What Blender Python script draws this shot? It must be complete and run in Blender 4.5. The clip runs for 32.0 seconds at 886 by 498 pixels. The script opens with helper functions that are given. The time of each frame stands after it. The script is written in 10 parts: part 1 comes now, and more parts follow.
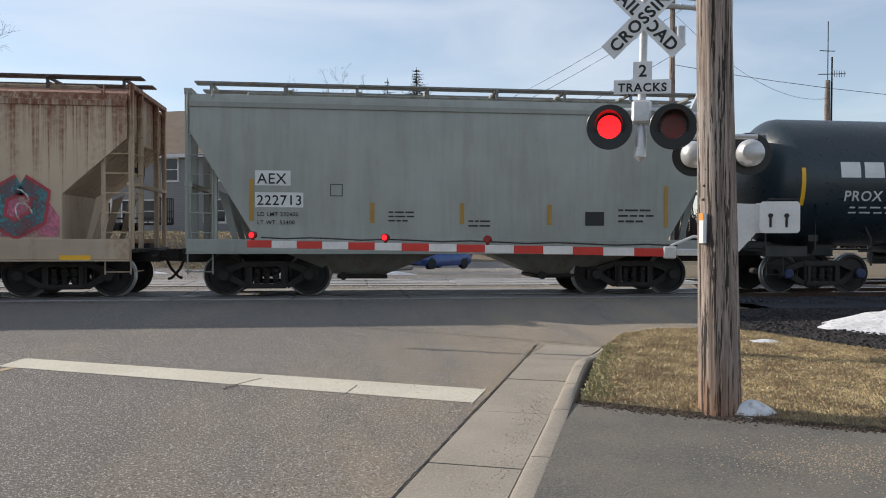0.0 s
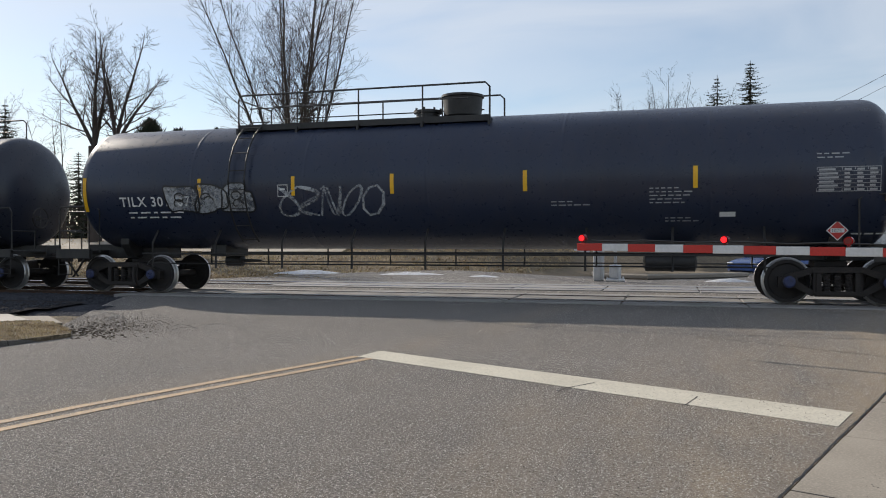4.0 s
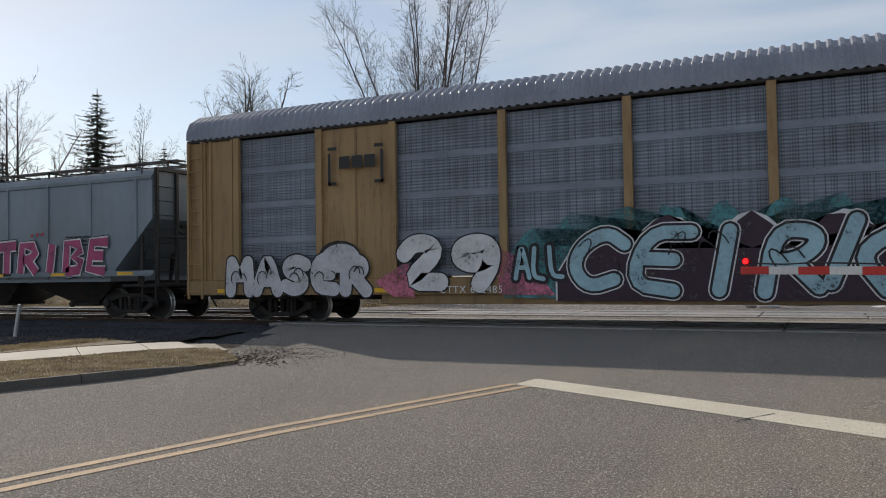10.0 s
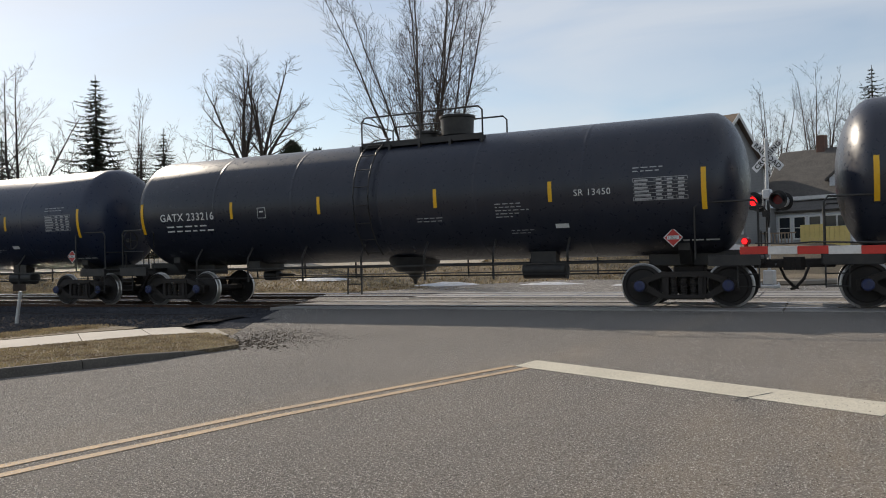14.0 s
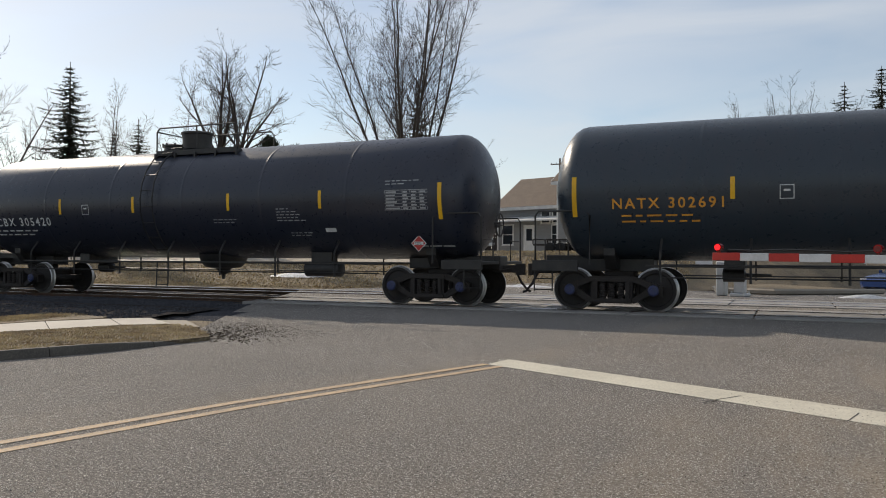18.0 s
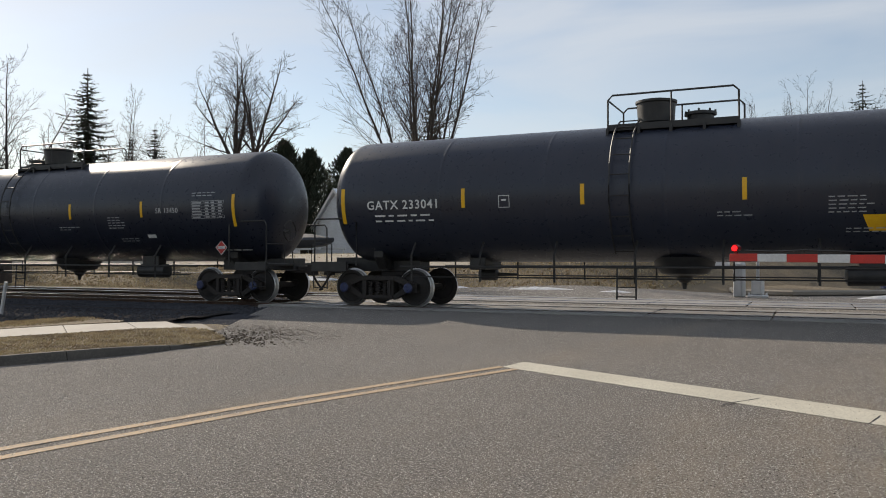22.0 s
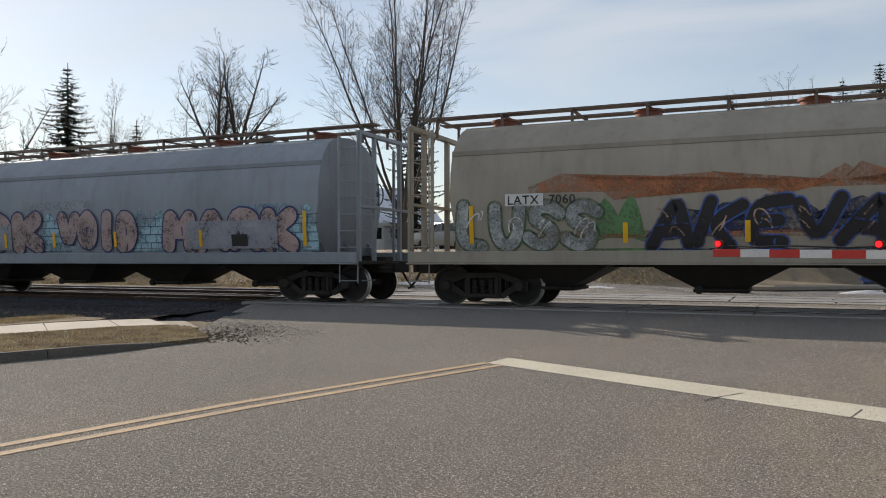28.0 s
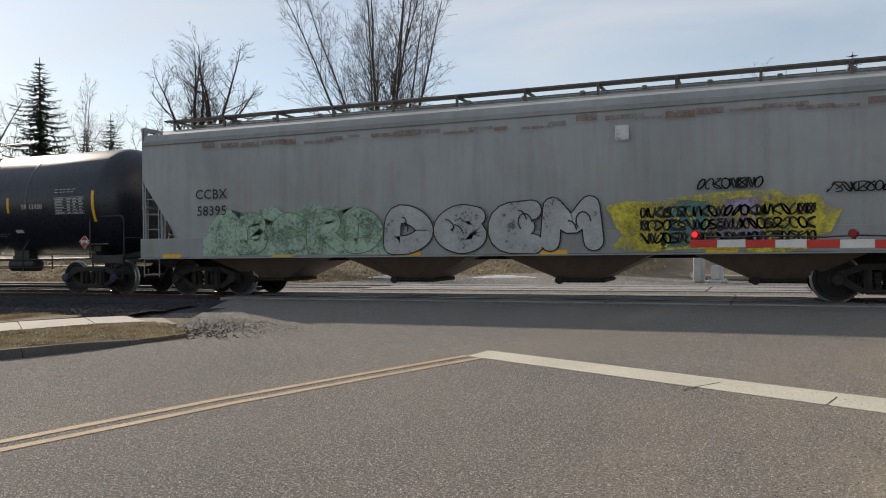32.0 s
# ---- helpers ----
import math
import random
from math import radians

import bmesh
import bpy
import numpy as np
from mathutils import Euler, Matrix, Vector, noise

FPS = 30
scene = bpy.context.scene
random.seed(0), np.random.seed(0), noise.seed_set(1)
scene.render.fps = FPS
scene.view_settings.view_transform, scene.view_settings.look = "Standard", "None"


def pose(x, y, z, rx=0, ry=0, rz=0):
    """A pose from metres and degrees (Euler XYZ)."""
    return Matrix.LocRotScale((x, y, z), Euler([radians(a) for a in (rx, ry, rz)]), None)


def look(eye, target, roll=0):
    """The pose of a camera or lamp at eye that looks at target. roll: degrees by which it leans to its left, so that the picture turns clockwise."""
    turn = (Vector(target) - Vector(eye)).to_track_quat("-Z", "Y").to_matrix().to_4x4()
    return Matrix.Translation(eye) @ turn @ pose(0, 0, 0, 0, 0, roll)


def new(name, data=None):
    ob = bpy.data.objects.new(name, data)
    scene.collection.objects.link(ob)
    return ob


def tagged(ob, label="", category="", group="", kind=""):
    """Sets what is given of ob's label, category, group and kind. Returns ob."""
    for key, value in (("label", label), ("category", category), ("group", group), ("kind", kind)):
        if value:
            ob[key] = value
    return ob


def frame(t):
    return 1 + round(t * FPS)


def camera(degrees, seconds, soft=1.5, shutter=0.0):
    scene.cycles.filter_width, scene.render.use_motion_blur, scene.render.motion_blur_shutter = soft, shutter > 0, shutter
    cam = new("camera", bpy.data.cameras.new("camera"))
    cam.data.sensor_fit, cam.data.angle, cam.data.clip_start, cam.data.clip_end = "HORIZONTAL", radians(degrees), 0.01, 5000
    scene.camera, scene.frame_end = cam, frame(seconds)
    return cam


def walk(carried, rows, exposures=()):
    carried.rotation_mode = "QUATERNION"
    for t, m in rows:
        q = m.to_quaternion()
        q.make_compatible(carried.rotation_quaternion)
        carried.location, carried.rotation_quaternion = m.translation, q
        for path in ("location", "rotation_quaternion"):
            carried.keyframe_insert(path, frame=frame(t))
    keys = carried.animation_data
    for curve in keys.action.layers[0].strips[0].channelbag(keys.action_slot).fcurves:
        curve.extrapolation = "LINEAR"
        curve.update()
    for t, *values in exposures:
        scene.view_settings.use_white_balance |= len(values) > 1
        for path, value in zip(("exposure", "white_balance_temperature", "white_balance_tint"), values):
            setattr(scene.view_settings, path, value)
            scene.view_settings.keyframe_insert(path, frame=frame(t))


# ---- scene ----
cam = camera(58.34, 32.0, soft=1.0)
PATH = [
    (0.0, pose(0.300, -0.185, 1.572, 89.10, -0.16, -6.98)),
    (0.5, pose(0.302, -0.200, 1.568, 89.64, 0.11, -8.06)),
    (1.0, pose(0.304, -0.202, 1.573, 90.20, 0.58, -7.00)),
    (1.5, pose(0.312, -0.156, 1.559, 90.16, 1.24, -4.94)),
    (2.0, pose(0.291, -0.080, 1.538, 89.84, 1.24, 0.28)),
    (2.5, pose(0.260, 0.014, 1.516, 89.49, 0.72, 8.80)),
    (3.0, pose(0.238, 0.104, 1.510, 89.34, 0.05, 15.28)),
    (3.5, pose(0.196, 0.071, 1.517, 89.50, -0.02, 17.24)),
    (5.5, pose(0.104, 0.010, 1.504, 89.86, 0.49, 9.08)),
    (6.0, pose(0.090, 0.119, 1.480, 89.82, -0.84, 11.93)),
    (6.5, pose(0.090, 0.186, 1.483, 89.74, -1.12, 16.46)),
    (7.0, pose(0.135, 0.112, 1.534, 89.45, -1.28, 19.33)),
    (7.5, pose(0.091, 0.027, 1.528, 89.76, -0.63, 19.74)),
    (8.0, pose(0.084, -0.006, 1.527, 91.39, 0.75, 14.82)),
    (8.5, pose(0.064, -0.000, 1.529, 91.82, 1.27, 14.52)),
    (9.0, pose(-0.032, -0.011, 1.516, 91.83, 1.06, 18.58)),
    (9.5, pose(-0.128, -0.012, 1.502, 91.54, 1.08, 22.99)),
    (10.0, pose(-0.189, -0.047, 1.491, 91.71, 0.90, 25.24)),
    (10.5, pose(-0.154, -0.003, 1.496, 91.96, 0.80, 26.28)),
    (11.0, pose(-0.076, 0.045, 1.497, 91.96, 0.33, 26.12)),
    (11.5, pose(-0.013, 0.081, 1.484, 91.85, -0.18, 24.61)),
    (12.0, pose(-0.021, 0.045, 1.488, 91.63, -0.34, 22.67)),
    (12.5, pose(-0.100, -0.007, 1.489, 91.04, 0.10, 21.85)),
    (13.0, pose(-0.143, -0.032, 1.508, 90.59, 0.90, 22.31)),
    (13.5, pose(-0.166, -0.024, 1.486, 90.63, 1.28, 23.95)),
    (14.0, pose(-0.157, -0.026, 1.481, 90.52, 1.43, 25.35)),
    (14.5, pose(-0.129, -0.018, 1.484, 90.48, 1.62, 25.54)),
    (15.0, pose(-0.139, -0.044, 1.487, 90.55, 1.14, 24.77)),
    (15.5, pose(-0.136, -0.021, 1.476, 90.52, 0.35, 23.46)),
    (17.5, pose(-0.161, -0.010, 1.436, 90.50, -0.26, 22.66)),
    (18.0, pose(-0.177, -0.037, 1.417, 90.62, -0.30, 23.50)),
    (18.5, pose(-0.167, -0.007, 1.425, 90.62, 0.02, 24.21)),
    (19.0, pose(-0.170, -0.002, 1.419, 90.66, 0.09, 24.49)),
    (19.5, pose(-0.180, 0.007, 1.430, 90.58, 0.13, 24.52)),
    (20.0, pose(-0.175, 0.012, 1.425, 90.61, 0.14, 24.61)),
    (20.5, pose(-0.195, 0.015, 1.415, 90.66, 0.11, 24.68)),
    (21.0, pose(-0.209, 0.008, 1.412, 90.69, 0.01, 24.69)),
    (21.5, pose(-0.199, -0.003, 1.409, 90.74, 0.04, 24.75)),
    (22.0, pose(-0.179, -0.004, 1.414, 90.81, -0.02, 24.60)),
    (22.5, pose(-0.171, -0.032, 1.426, 90.81, 0.01, 24.28)),
    (23.0, pose(-0.173, -0.023, 1.420, 90.86, 0.11, 24.04)),
    (23.5, pose(-0.163, 0.004, 1.415, 90.71, 0.06, 23.93)),
    (24.0, pose(-0.175, -0.015, 1.420, 90.69, 0.07, 24.05)),
    (24.5, pose(-0.183, -0.001, 1.419, 90.80, 0.08, 24.30)),
    (26.5, pose(-0.186, -0.016, 1.405, 90.73, 0.11, 24.48)),
    (27.0, pose(-0.182, 0.001, 1.413, 90.56, 0.20, 23.96)),
    (27.5, pose(-0.188, 0.000, 1.405, 90.54, 0.09, 23.50)),
    (28.0, pose(-0.194, 0.014, 1.415, 90.53, 0.12, 23.46)),
    (28.5, pose(-0.177, 0.032, 1.416, 90.51, 0.21, 23.76)),
    (29.0, pose(-0.162, 0.019, 1.414, 90.51, 0.16, 23.98)),
    (29.5, pose(-0.092, 0.098, 1.417, 90.46, 0.08, 23.85)),
    (30.0, pose(-0.080, 0.123, 1.412, 90.25, -0.21, 23.63)),
    (30.5, pose(-0.136, 0.061, 1.405, 89.88, -0.36, 23.35)),
    (31.0, pose(-0.147, 0.039, 1.417, 89.80, 0.15, 23.19)),
    (31.5, pose(-0.166, 0.019, 1.427, 89.84, 0.58, 22.72)),
    (32.0, pose(-0.192, 0.030, 1.423, 90.00, 0.72, 21.99)),
]
walk(cam, PATH, ((0.0, 0.42, 6450, 11), (1.0, 0.24, 6450, 11), (2.0, 0.26, 6450, 11), (3.5, 0.3, 6500, 11), (6.0, 0.12, 6550, 11), (9.0, 0.18, 6650, 11), (11.0, 0.03, 6680, 11), (13.0, 0.2, 6800, 11), (32.0, 0.2, 6900, 11)))

# ---- light ----
SUN_AZ, SUN_EL = radians(-61), radians(28)      # azimuth from +y towards +x
world = bpy.data.worlds.new("sky")
scene.world = world
world.use_nodes = True
wt = world.node_tree
wt.nodes.clear()
w_out = wt.nodes.new("ShaderNodeOutputWorld")
w_bg = wt.nodes.new("ShaderNodeBackground")
w_sky = wt.nodes.new("ShaderNodeTexSky")
w_sky.sky_type = "NISHITA"
w_sky.sun_disc = False
w_sky.sun_elevation = SUN_EL
w_sky.sun_rotation = SUN_AZ
w_sky.air_density, w_sky.dust_density, w_sky.ozone_density = 1.0, 0.3, 1.5
w_bg.inputs["Strength"].default_value = 0.10
# thin high veil of cirrus over the blue
w_tc = wt.nodes.new("ShaderNodeTexCoord")
w_map = wt.nodes.new("ShaderNodeMapping")
w_map.inputs["Scale"].default_value = (1.6, 1.1, 6.0)
w_map.inputs["Rotation"].default_value = (0.1, 0.25, 0.3)
w_no = wt.nodes.new("ShaderNodeTexNoise")
w_no.inputs["Scale"].default_value, w_no.inputs["Detail"].default_value = 1.7, 7
w_no.inputs["Distortion"].default_value = 0.6
w_ramp = wt.nodes.new("ShaderNodeValToRGB")
w_ramp.color_ramp.elements[0].position, w_ramp.color_ramp.elements[1].position = 0.36, 0.66
w_ramp.color_ramp.elements[0].color = (0.30, 0.30, 0.30, 1)
w_ramp.color_ramp.elements[1].color = (0.85, 0.85, 0.85, 1)
w_mix = wt.nodes.new("ShaderNodeMix")
w_mix.data_type, w_mix.blend_type = "RGBA", "MIX"
w_white = wt.nodes.new("ShaderNodeMix")
w_white.data_type, w_white.blend_type = "RGBA", "MIX"
w_white.inputs[0].default_value = 0.75
w_white.inputs[7].default_value = (6.3, 6.7, 7.2, 1)
wt.links.new(w_tc.outputs["Generated"], w_map.inputs[0])
wt.links.new(w_map.outputs[0], w_no.inputs["Vector"])
wt.links.new(w_no.outputs[0], w_ramp.inputs[0])
wt.links.new(w_ramp.outputs[0], w_mix.inputs[0])
wt.links.new(w_sky.outputs[0], w_mix.inputs[6])
wt.links.new(w_sky.outputs[0], w_white.inputs[6])
wt.links.new(w_white.outputs[2], w_mix.inputs[7])
wt.links.new(w_mix.outputs[2], w_bg.inputs[0])
wt.links.new(w_bg.outputs[0], w_out.inputs[0])
sun = new("sun", bpy.data.lights.new("sun", "SUN"))
sun.data.energy, sun.data.angle, sun.data.color = 3.9, radians(0.6), (1.0, 0.91, 0.78)
sun_dir = Vector((math.sin(SUN_AZ) * math.cos(SUN_EL), math.cos(SUN_AZ) * math.cos(SUN_EL), math.sin(SUN_EL)))
sun.matrix_world = look(sun_dir * 60, (0, 0, 0))
scene.view_settings.exposure = 0.25

# ---- materials ----
def material(name):
    m = bpy.data.materials.new(name)
    m.use_nodes = True
    nt = m.node_tree
    b = nt.nodes["Principled BSDF"]
    return m, nt, b


def node(nt, kind, **values):
    n = nt.nodes.new(kind)
    for k, v in values.items():
        n.inputs[k].default_value = v
    return n


def ramp(nt, src, stops):
    r = nt.nodes.new("ShaderNodeValToRGB")
    el = r.color_ramp.elements
    while len(el) < len(stops):
        el.new(0.5)
    for e, (p, c) in zip(el, stops):
        e.position = p
        e.color = (*c, 1) if len(c) == 3 else c
    nt.links.new(src, r.inputs[0])
    return r.outputs[0]


def coords(nt, scale=(1, 1, 1), rot=(0, 0, 0)):
    tc = nt.nodes.new("ShaderNodeTexCoord")
    mp = nt.nodes.new("ShaderNodeMapping")
    mp.inputs["Scale"].default_value = scale
    mp.inputs["Rotation"].default_value = rot
    nt.links.new(tc.outputs["Object"], mp.inputs[0])
    return mp.outputs[0]


def noise_tex(nt, vec, scale, detail=4, rough=0.55, dist=0.0):
    n = node(nt, "ShaderNodeTexNoise", Scale=scale, Detail=detail, Roughness=rough, Distortion=dist)
    nt.links.new(vec, n.inputs["Vector"])
    return n.outputs[0]


def mixc(nt, fac, a, b, mode="MIX"):
    m = nt.nodes.new("ShaderNodeMix")
    m.data_type, m.blend_type = "RGBA", mode
    for i, v in ((0, fac), (6, a), (7, b)):
        if hasattr(v, "links"):
            nt.links.new(v, m.inputs[i])
        elif i == 0:
            m.inputs[0].default_value = v
        else:
            m.inputs[i].default_value = (*v, 1)
    return m.outputs[2]


def bump(nt, b, src, strength, dist=0.01):
    n = node(nt, "ShaderNodeBump", Strength=strength, Distance=dist)
    nt.links.new(src, n.inputs["Height"])
    nt.links.new(n.outputs[0], b.inputs["Normal"])


def surface(name, c1, c2, rough=0.7, metal=0.0, scale=3.0, grain=60.0, bump_s=0.15, c3=None, stretch=(1, 1, 1), spread=0.5, rough2=None, bdist=0.006):
    """Two tones by a broad noise, a third by a fine one, and a fine relief."""
    m, nt, b = material(name)
    v = coords(nt, stretch)
    big = noise_tex(nt, v, scale, 5)
    fine = noise_tex(nt, v, grain, 3)
    col = mixc(nt, ramp(nt, big, [(0.5 - spread * 0.4, (0, 0, 0)), (0.5 + spread * 0.4, (1, 1, 1))]), c1, c2)
    if c3:
        col = mixc(nt, ramp(nt, fine, [(0.45, (0, 0, 0)), (0.7, (0.8, 0.8, 0.8))]), col, c3)
    else:
        col = mixc(nt, 0.35, col, ramp(nt, fine, [(0.3, (0.35, 0.35, 0.35)), (0.7, (0.65, 0.65, 0.65))]), "OVERLAY")
    nt.links.new(col, b.inputs["Base Color"])
    r2 = rough if rough2 is None else rough2
    rr = ramp(nt, big, [(0.3, (rough,) * 3), (0.7, (r2,) * 3)])
    nt.links.new(rr, b.inputs["Roughness"])
    b.inputs["Metallic"].default_value = metal
    if bump_s:
        bump(nt, b, fine, bump_s, bdist)
    return m


def car_paint(name, dirt=0.4, rust=0.2, rough=0.45, grime=(0.09, 0.07, 0.055), spec=0.5, runs=None):
    """Paint in the object's own colour, with road grime towards streaks, rust runs and patches."""
    m, nt, b = material(name)
    info = nt.nodes.new("ShaderNodeObjectInfo")
    v = coords(nt)
    vs = coords(nt, (1.6, 1.6, 0.16))
    streak = noise_tex(nt, vs, 2.6, 6, 0.65)
    broad = noise_tex(nt, v, 0.45, 4)
    fine = noise_tex(nt, v, 9.0, 6, 0.7)
    col = mixc(nt, ramp(nt, broad, [(0.3, (0, 0, 0)), (0.75, (0.45, 0.45, 0.45))]), info.outputs["Color"], (0.30, 0.29, 0.28), "MULTIPLY")
    d = nt.nodes.new("ShaderNodeMath")
    d.operation = "MULTIPLY"
    d.inputs[1].default_value = dirt
    nt.links.new(ramp(nt, streak, [(0.42, (0, 0, 0)), (0.75, (1, 1, 1))]), d.inputs[0])
    col = mixc(nt, d.outputs[0], col, grime)
    if rust:
        r1 = nt.nodes.new("ShaderNodeMath")
        r1.operation = "MULTIPLY"
        nt.links.new(ramp(nt, streak, [(0.5, (0, 0, 0)), (0.66, (1, 1, 1))]), r1.inputs[0])
        nt.links.new(ramp(nt, fine, [(0.46 - 0.1 * rust, (0, 0, 0)), (0.62, (rust,) * 3)]), r1.inputs[1])
        col = mixc(nt, r1.outputs[0], col, (0.20, 0.085, 0.035))
    if runs:
        # rust bleeding down from the roof's edge, in long runs and a worn band
        sx = nt.nodes.new("ShaderNodeSeparateXYZ")
        nt.links.new(v, sx.inputs[0])
        for (lo, hi), tall, power in runs:
            drip = noise_tex(nt, coords(nt, (3.4, 3.4, 0.05)), 1.7, 5, 0.8)
            ma = nt.nodes.new("ShaderNodeMath")
            ma.operation = "MULTIPLY_ADD"
            ma.inputs[1].default_value = tall
            nt.links.new(drip, ma.inputs[0])
            nt.links.new(sx.outputs[2], ma.inputs[2])
            mr = node(nt, "ShaderNodeMapRange")
            mr.inputs["From Min"].default_value, mr.inputs["From Max"].default_value = lo + 0.5 * tall, hi + 0.5 * tall
            nt.links.new(ma.outputs[0], mr.inputs["Value"])
            mm = nt.nodes.new("ShaderNodeMath")
            mm.operation = "MULTIPLY"
            nt.links.new(mr.outputs[0], mm.inputs[0])
            nt.links.new(ramp(nt, fine, [(0.3, (power * 0.35,) * 3), (0.65, (power,) * 3)]), mm.inputs[1])
            col = mixc(nt, mm.outputs[0], col, (0.17, 0.062, 0.03))
    nt.links.new(col, b.inputs["Base Color"])
    nt.links.new(ramp(nt, fine, [(0.3, (rough - 0.08,) * 3), (0.7, (rough + 0.16,) * 3)]), b.inputs["Roughness"])
    b.inputs["Specular IOR Level"].default_value = spec
    bump(nt, b, broad, 0.12, 0.03)
    return m


def flat(name, c, rough=0.6, metal=0.0):
    return surface(name, c, tuple(x * 0.8 for x in c), rough, metal, 2.0, 40.0, 0.05)


def glow(name, c, power):
    m, nt, b = material(name)
    b.inputs["Base Color"].default_value = (*c, 1)
    b.inputs["Emission Color"].default_value = (*c, 1)
    b.inputs["Emission Strength"].default_value = power
    v = coords(nt)
    vor = node(nt, "ShaderNodeTexVoronoi", Scale=60.0)
    nt.links.new(v, vor.inputs["Vector"])
    bump(nt, b, vor.outputs[0], 0.4, 0.01)
    return m


PAINT = car_paint("car_paint", 0.2, 0.1, 0.42)
PAINT_OLD = car_paint("weathered_car_paint", 0.42, 0.75, 0.55)
PAINT_RUNS = car_paint("rust_run_paint", 0.14, 0.5, 0.6, (0.24, 0.15, 0.09), 0.4, [((3.0, 4.3), 9.5, 1.0), ((3.85, 4.1), 1.2, 1.0)])
PAINT_HOP = car_paint("hopper_paint", 0.32, 0.12, 0.5, (0.17, 0.145, 0.12))
PAINT_TANK = car_paint("tank_paint", 0.35, 0.04, 0.30, (0.033, 0.037, 0.052), 0.5)
STEEL_DARK = surface("dark_running_gear", (0.013, 0.012, 0.013), (0.028, 0.024, 0.022), 0.8, 0.05, 4, 50, 0.3, (0.05, 0.038, 0.03))
STEEL_BLACK = surface("black_fittings", (0.012, 0.012, 0.013), (0.03, 0.028, 0.027), 0.5, 0.0, 5, 60, 0.15)
WHEEL = surface("wheel_steel", (0.014, 0.013, 0.014), (0.03, 0.025, 0.022), 0.75, 0.1, 3, 40, 0.2)
CAPBLUE = surface("blue_bearing_paint", (0.022, 0.035, 0.13), (0.03, 0.042, 0.10), 0.5, 0, 9, 40, 0.1, (0.05, 0.05, 0.06))
TREAD = surface("polished_tread", (0.62, 0.61, 0.60), (0.45, 0.44, 0.43), 0.42, 0.9, 6, 60, 0.05)
RAIL_TOP = surface("rail_head", (0.78, 0.77, 0.76), (0.62, 0.6, 0.58), 0.24, 1.0, 2, 30, 0.03)
RAIL_SIDE = surface("rail_rust", (0.10, 0.055, 0.035), (0.055, 0.035, 0.026), 0.8, 0.3, 3, 40, 0.3)
TIE = surface("creosote_tie", (0.05, 0.04, 0.032), (0.09, 0.075, 0.06), 0.9, 0, 3, 40, 0.4, None, (1, 8, 8))
BALLAST = surface("ballast_stone", (0.040, 0.041, 0.046), (0.066, 0.068, 0.078), 0.9, 0, 1.2, 22, 0.9, (0.10, 0.102, 0.112), bdist=0.04)
for ballast_node in BALLAST.node_tree.nodes:
    if ballast_node.type == "BSDF_PRINCIPLED":
        ballast_node.inputs["Specular IOR Level"].default_value = 0.0
YELLOW_REF = flat("yellow_reflector", (0.85, 0.47, 0.015), 0.35)
WHITE_PAINT = flat("white_lettering", (0.72, 0.73, 0.72), 0.5)
BLACK_PAINT = flat("black_lettering", (0.012, 0.012, 0.013), 0.5)
ORANGE_PAINT = flat("orange_lettering", (0.75, 0.33, 0.04), 0.5)
RED_PAINT = flat("red_paint", (0.52, 0.03, 0.025), 0.4)
ASPHALT = None
CONCRETE = surface("old_concrete", (0.29, 0.256, 0.21), (0.20, 0.176, 0.145), 0.9, 0, 1.1, 60, 0.4, (0.36, 0.32, 0.262))


def spray(name, c, rough=0.6, cover=0.75):
    """Sprayed paint, thin and blotchy, so that what lies under it shows through."""
    m, nt, b = material(name)
    v = coords(nt)
    big = noise_tex(nt, v, 1.7, 5, 0.65)
    fine = noise_tex(nt, v, 14.0, 4, 0.7)
    col = mixc(nt, ramp(nt, big, [(0.3, (0, 0, 0)), (0.7, (1, 1, 1))]), tuple(x * 0.72 for x in c), tuple(min(1, x * 1.15) for x in c))
    col = mixc(nt, 0.3, col, ramp(nt, fine, [(0.3, (0.3, 0.3, 0.3)), (0.7, (0.7, 0.7, 0.7))]), "OVERLAY")
    nt.links.new(col, b.inputs["Base Color"])
    b.inputs["Roughness"].default_value = rough
    lo = nt.nodes.new("ShaderNodeMath")
    lo.operation = "ADD"
    nt.links.new(ramp(nt, big, [(0.34, (0, 0, 0)), (0.62, (0.6, 0.6, 0.6))]), lo.inputs[0])
    nt.links.new(ramp(nt, fine, [(0.35, (0, 0, 0)), (0.6, (0.5, 0.5, 0.5))]), lo.inputs[1])
    ml = nt.nodes.new("ShaderNodeMath")
    ml.operation, ml.use_clamp = "MULTIPLY", True
    ml.inputs[1].default_value = cover * 1.25
    nt.links.new(lo.outputs[0], ml.inputs[0])
    nt.links.new(ml.outputs[0], b.inputs["Alpha"])
    return m

# ---- builders ----
def part(name, bm, mat, parent=None, label="", sharp=32):
    me = bpy.data.meshes.new(name)
    bm.to_mesh(me)
    bm.free()
    return part_of(name, me, mat, parent, label, sharp)


def part_of(name, me, mat, parent=None, label="", sharp=32):
    if mat and not me.materials:
        me.materials.append(mat)
    if sharp:
        me.polygons.foreach_set("use_smooth", [True] * len(me.polygons))
        me.set_sharp_from_angle(angle=radians(sharp))
    ob = new(name, me)
    if parent:
        ob.parent = parent
    if label:
        ob["label"] = label
    return ob


def pydata(verts, faces):
    me = bpy.data.meshes.new("mesh")
    me.from_pydata([tuple(v) for v in verts], [], faces)
    me.update()
    return me


def empty(name, m=None):
    ob = new(name)
    ob.empty_display_size = 0.2
    if m:
        ob.matrix_world = m
    return ob


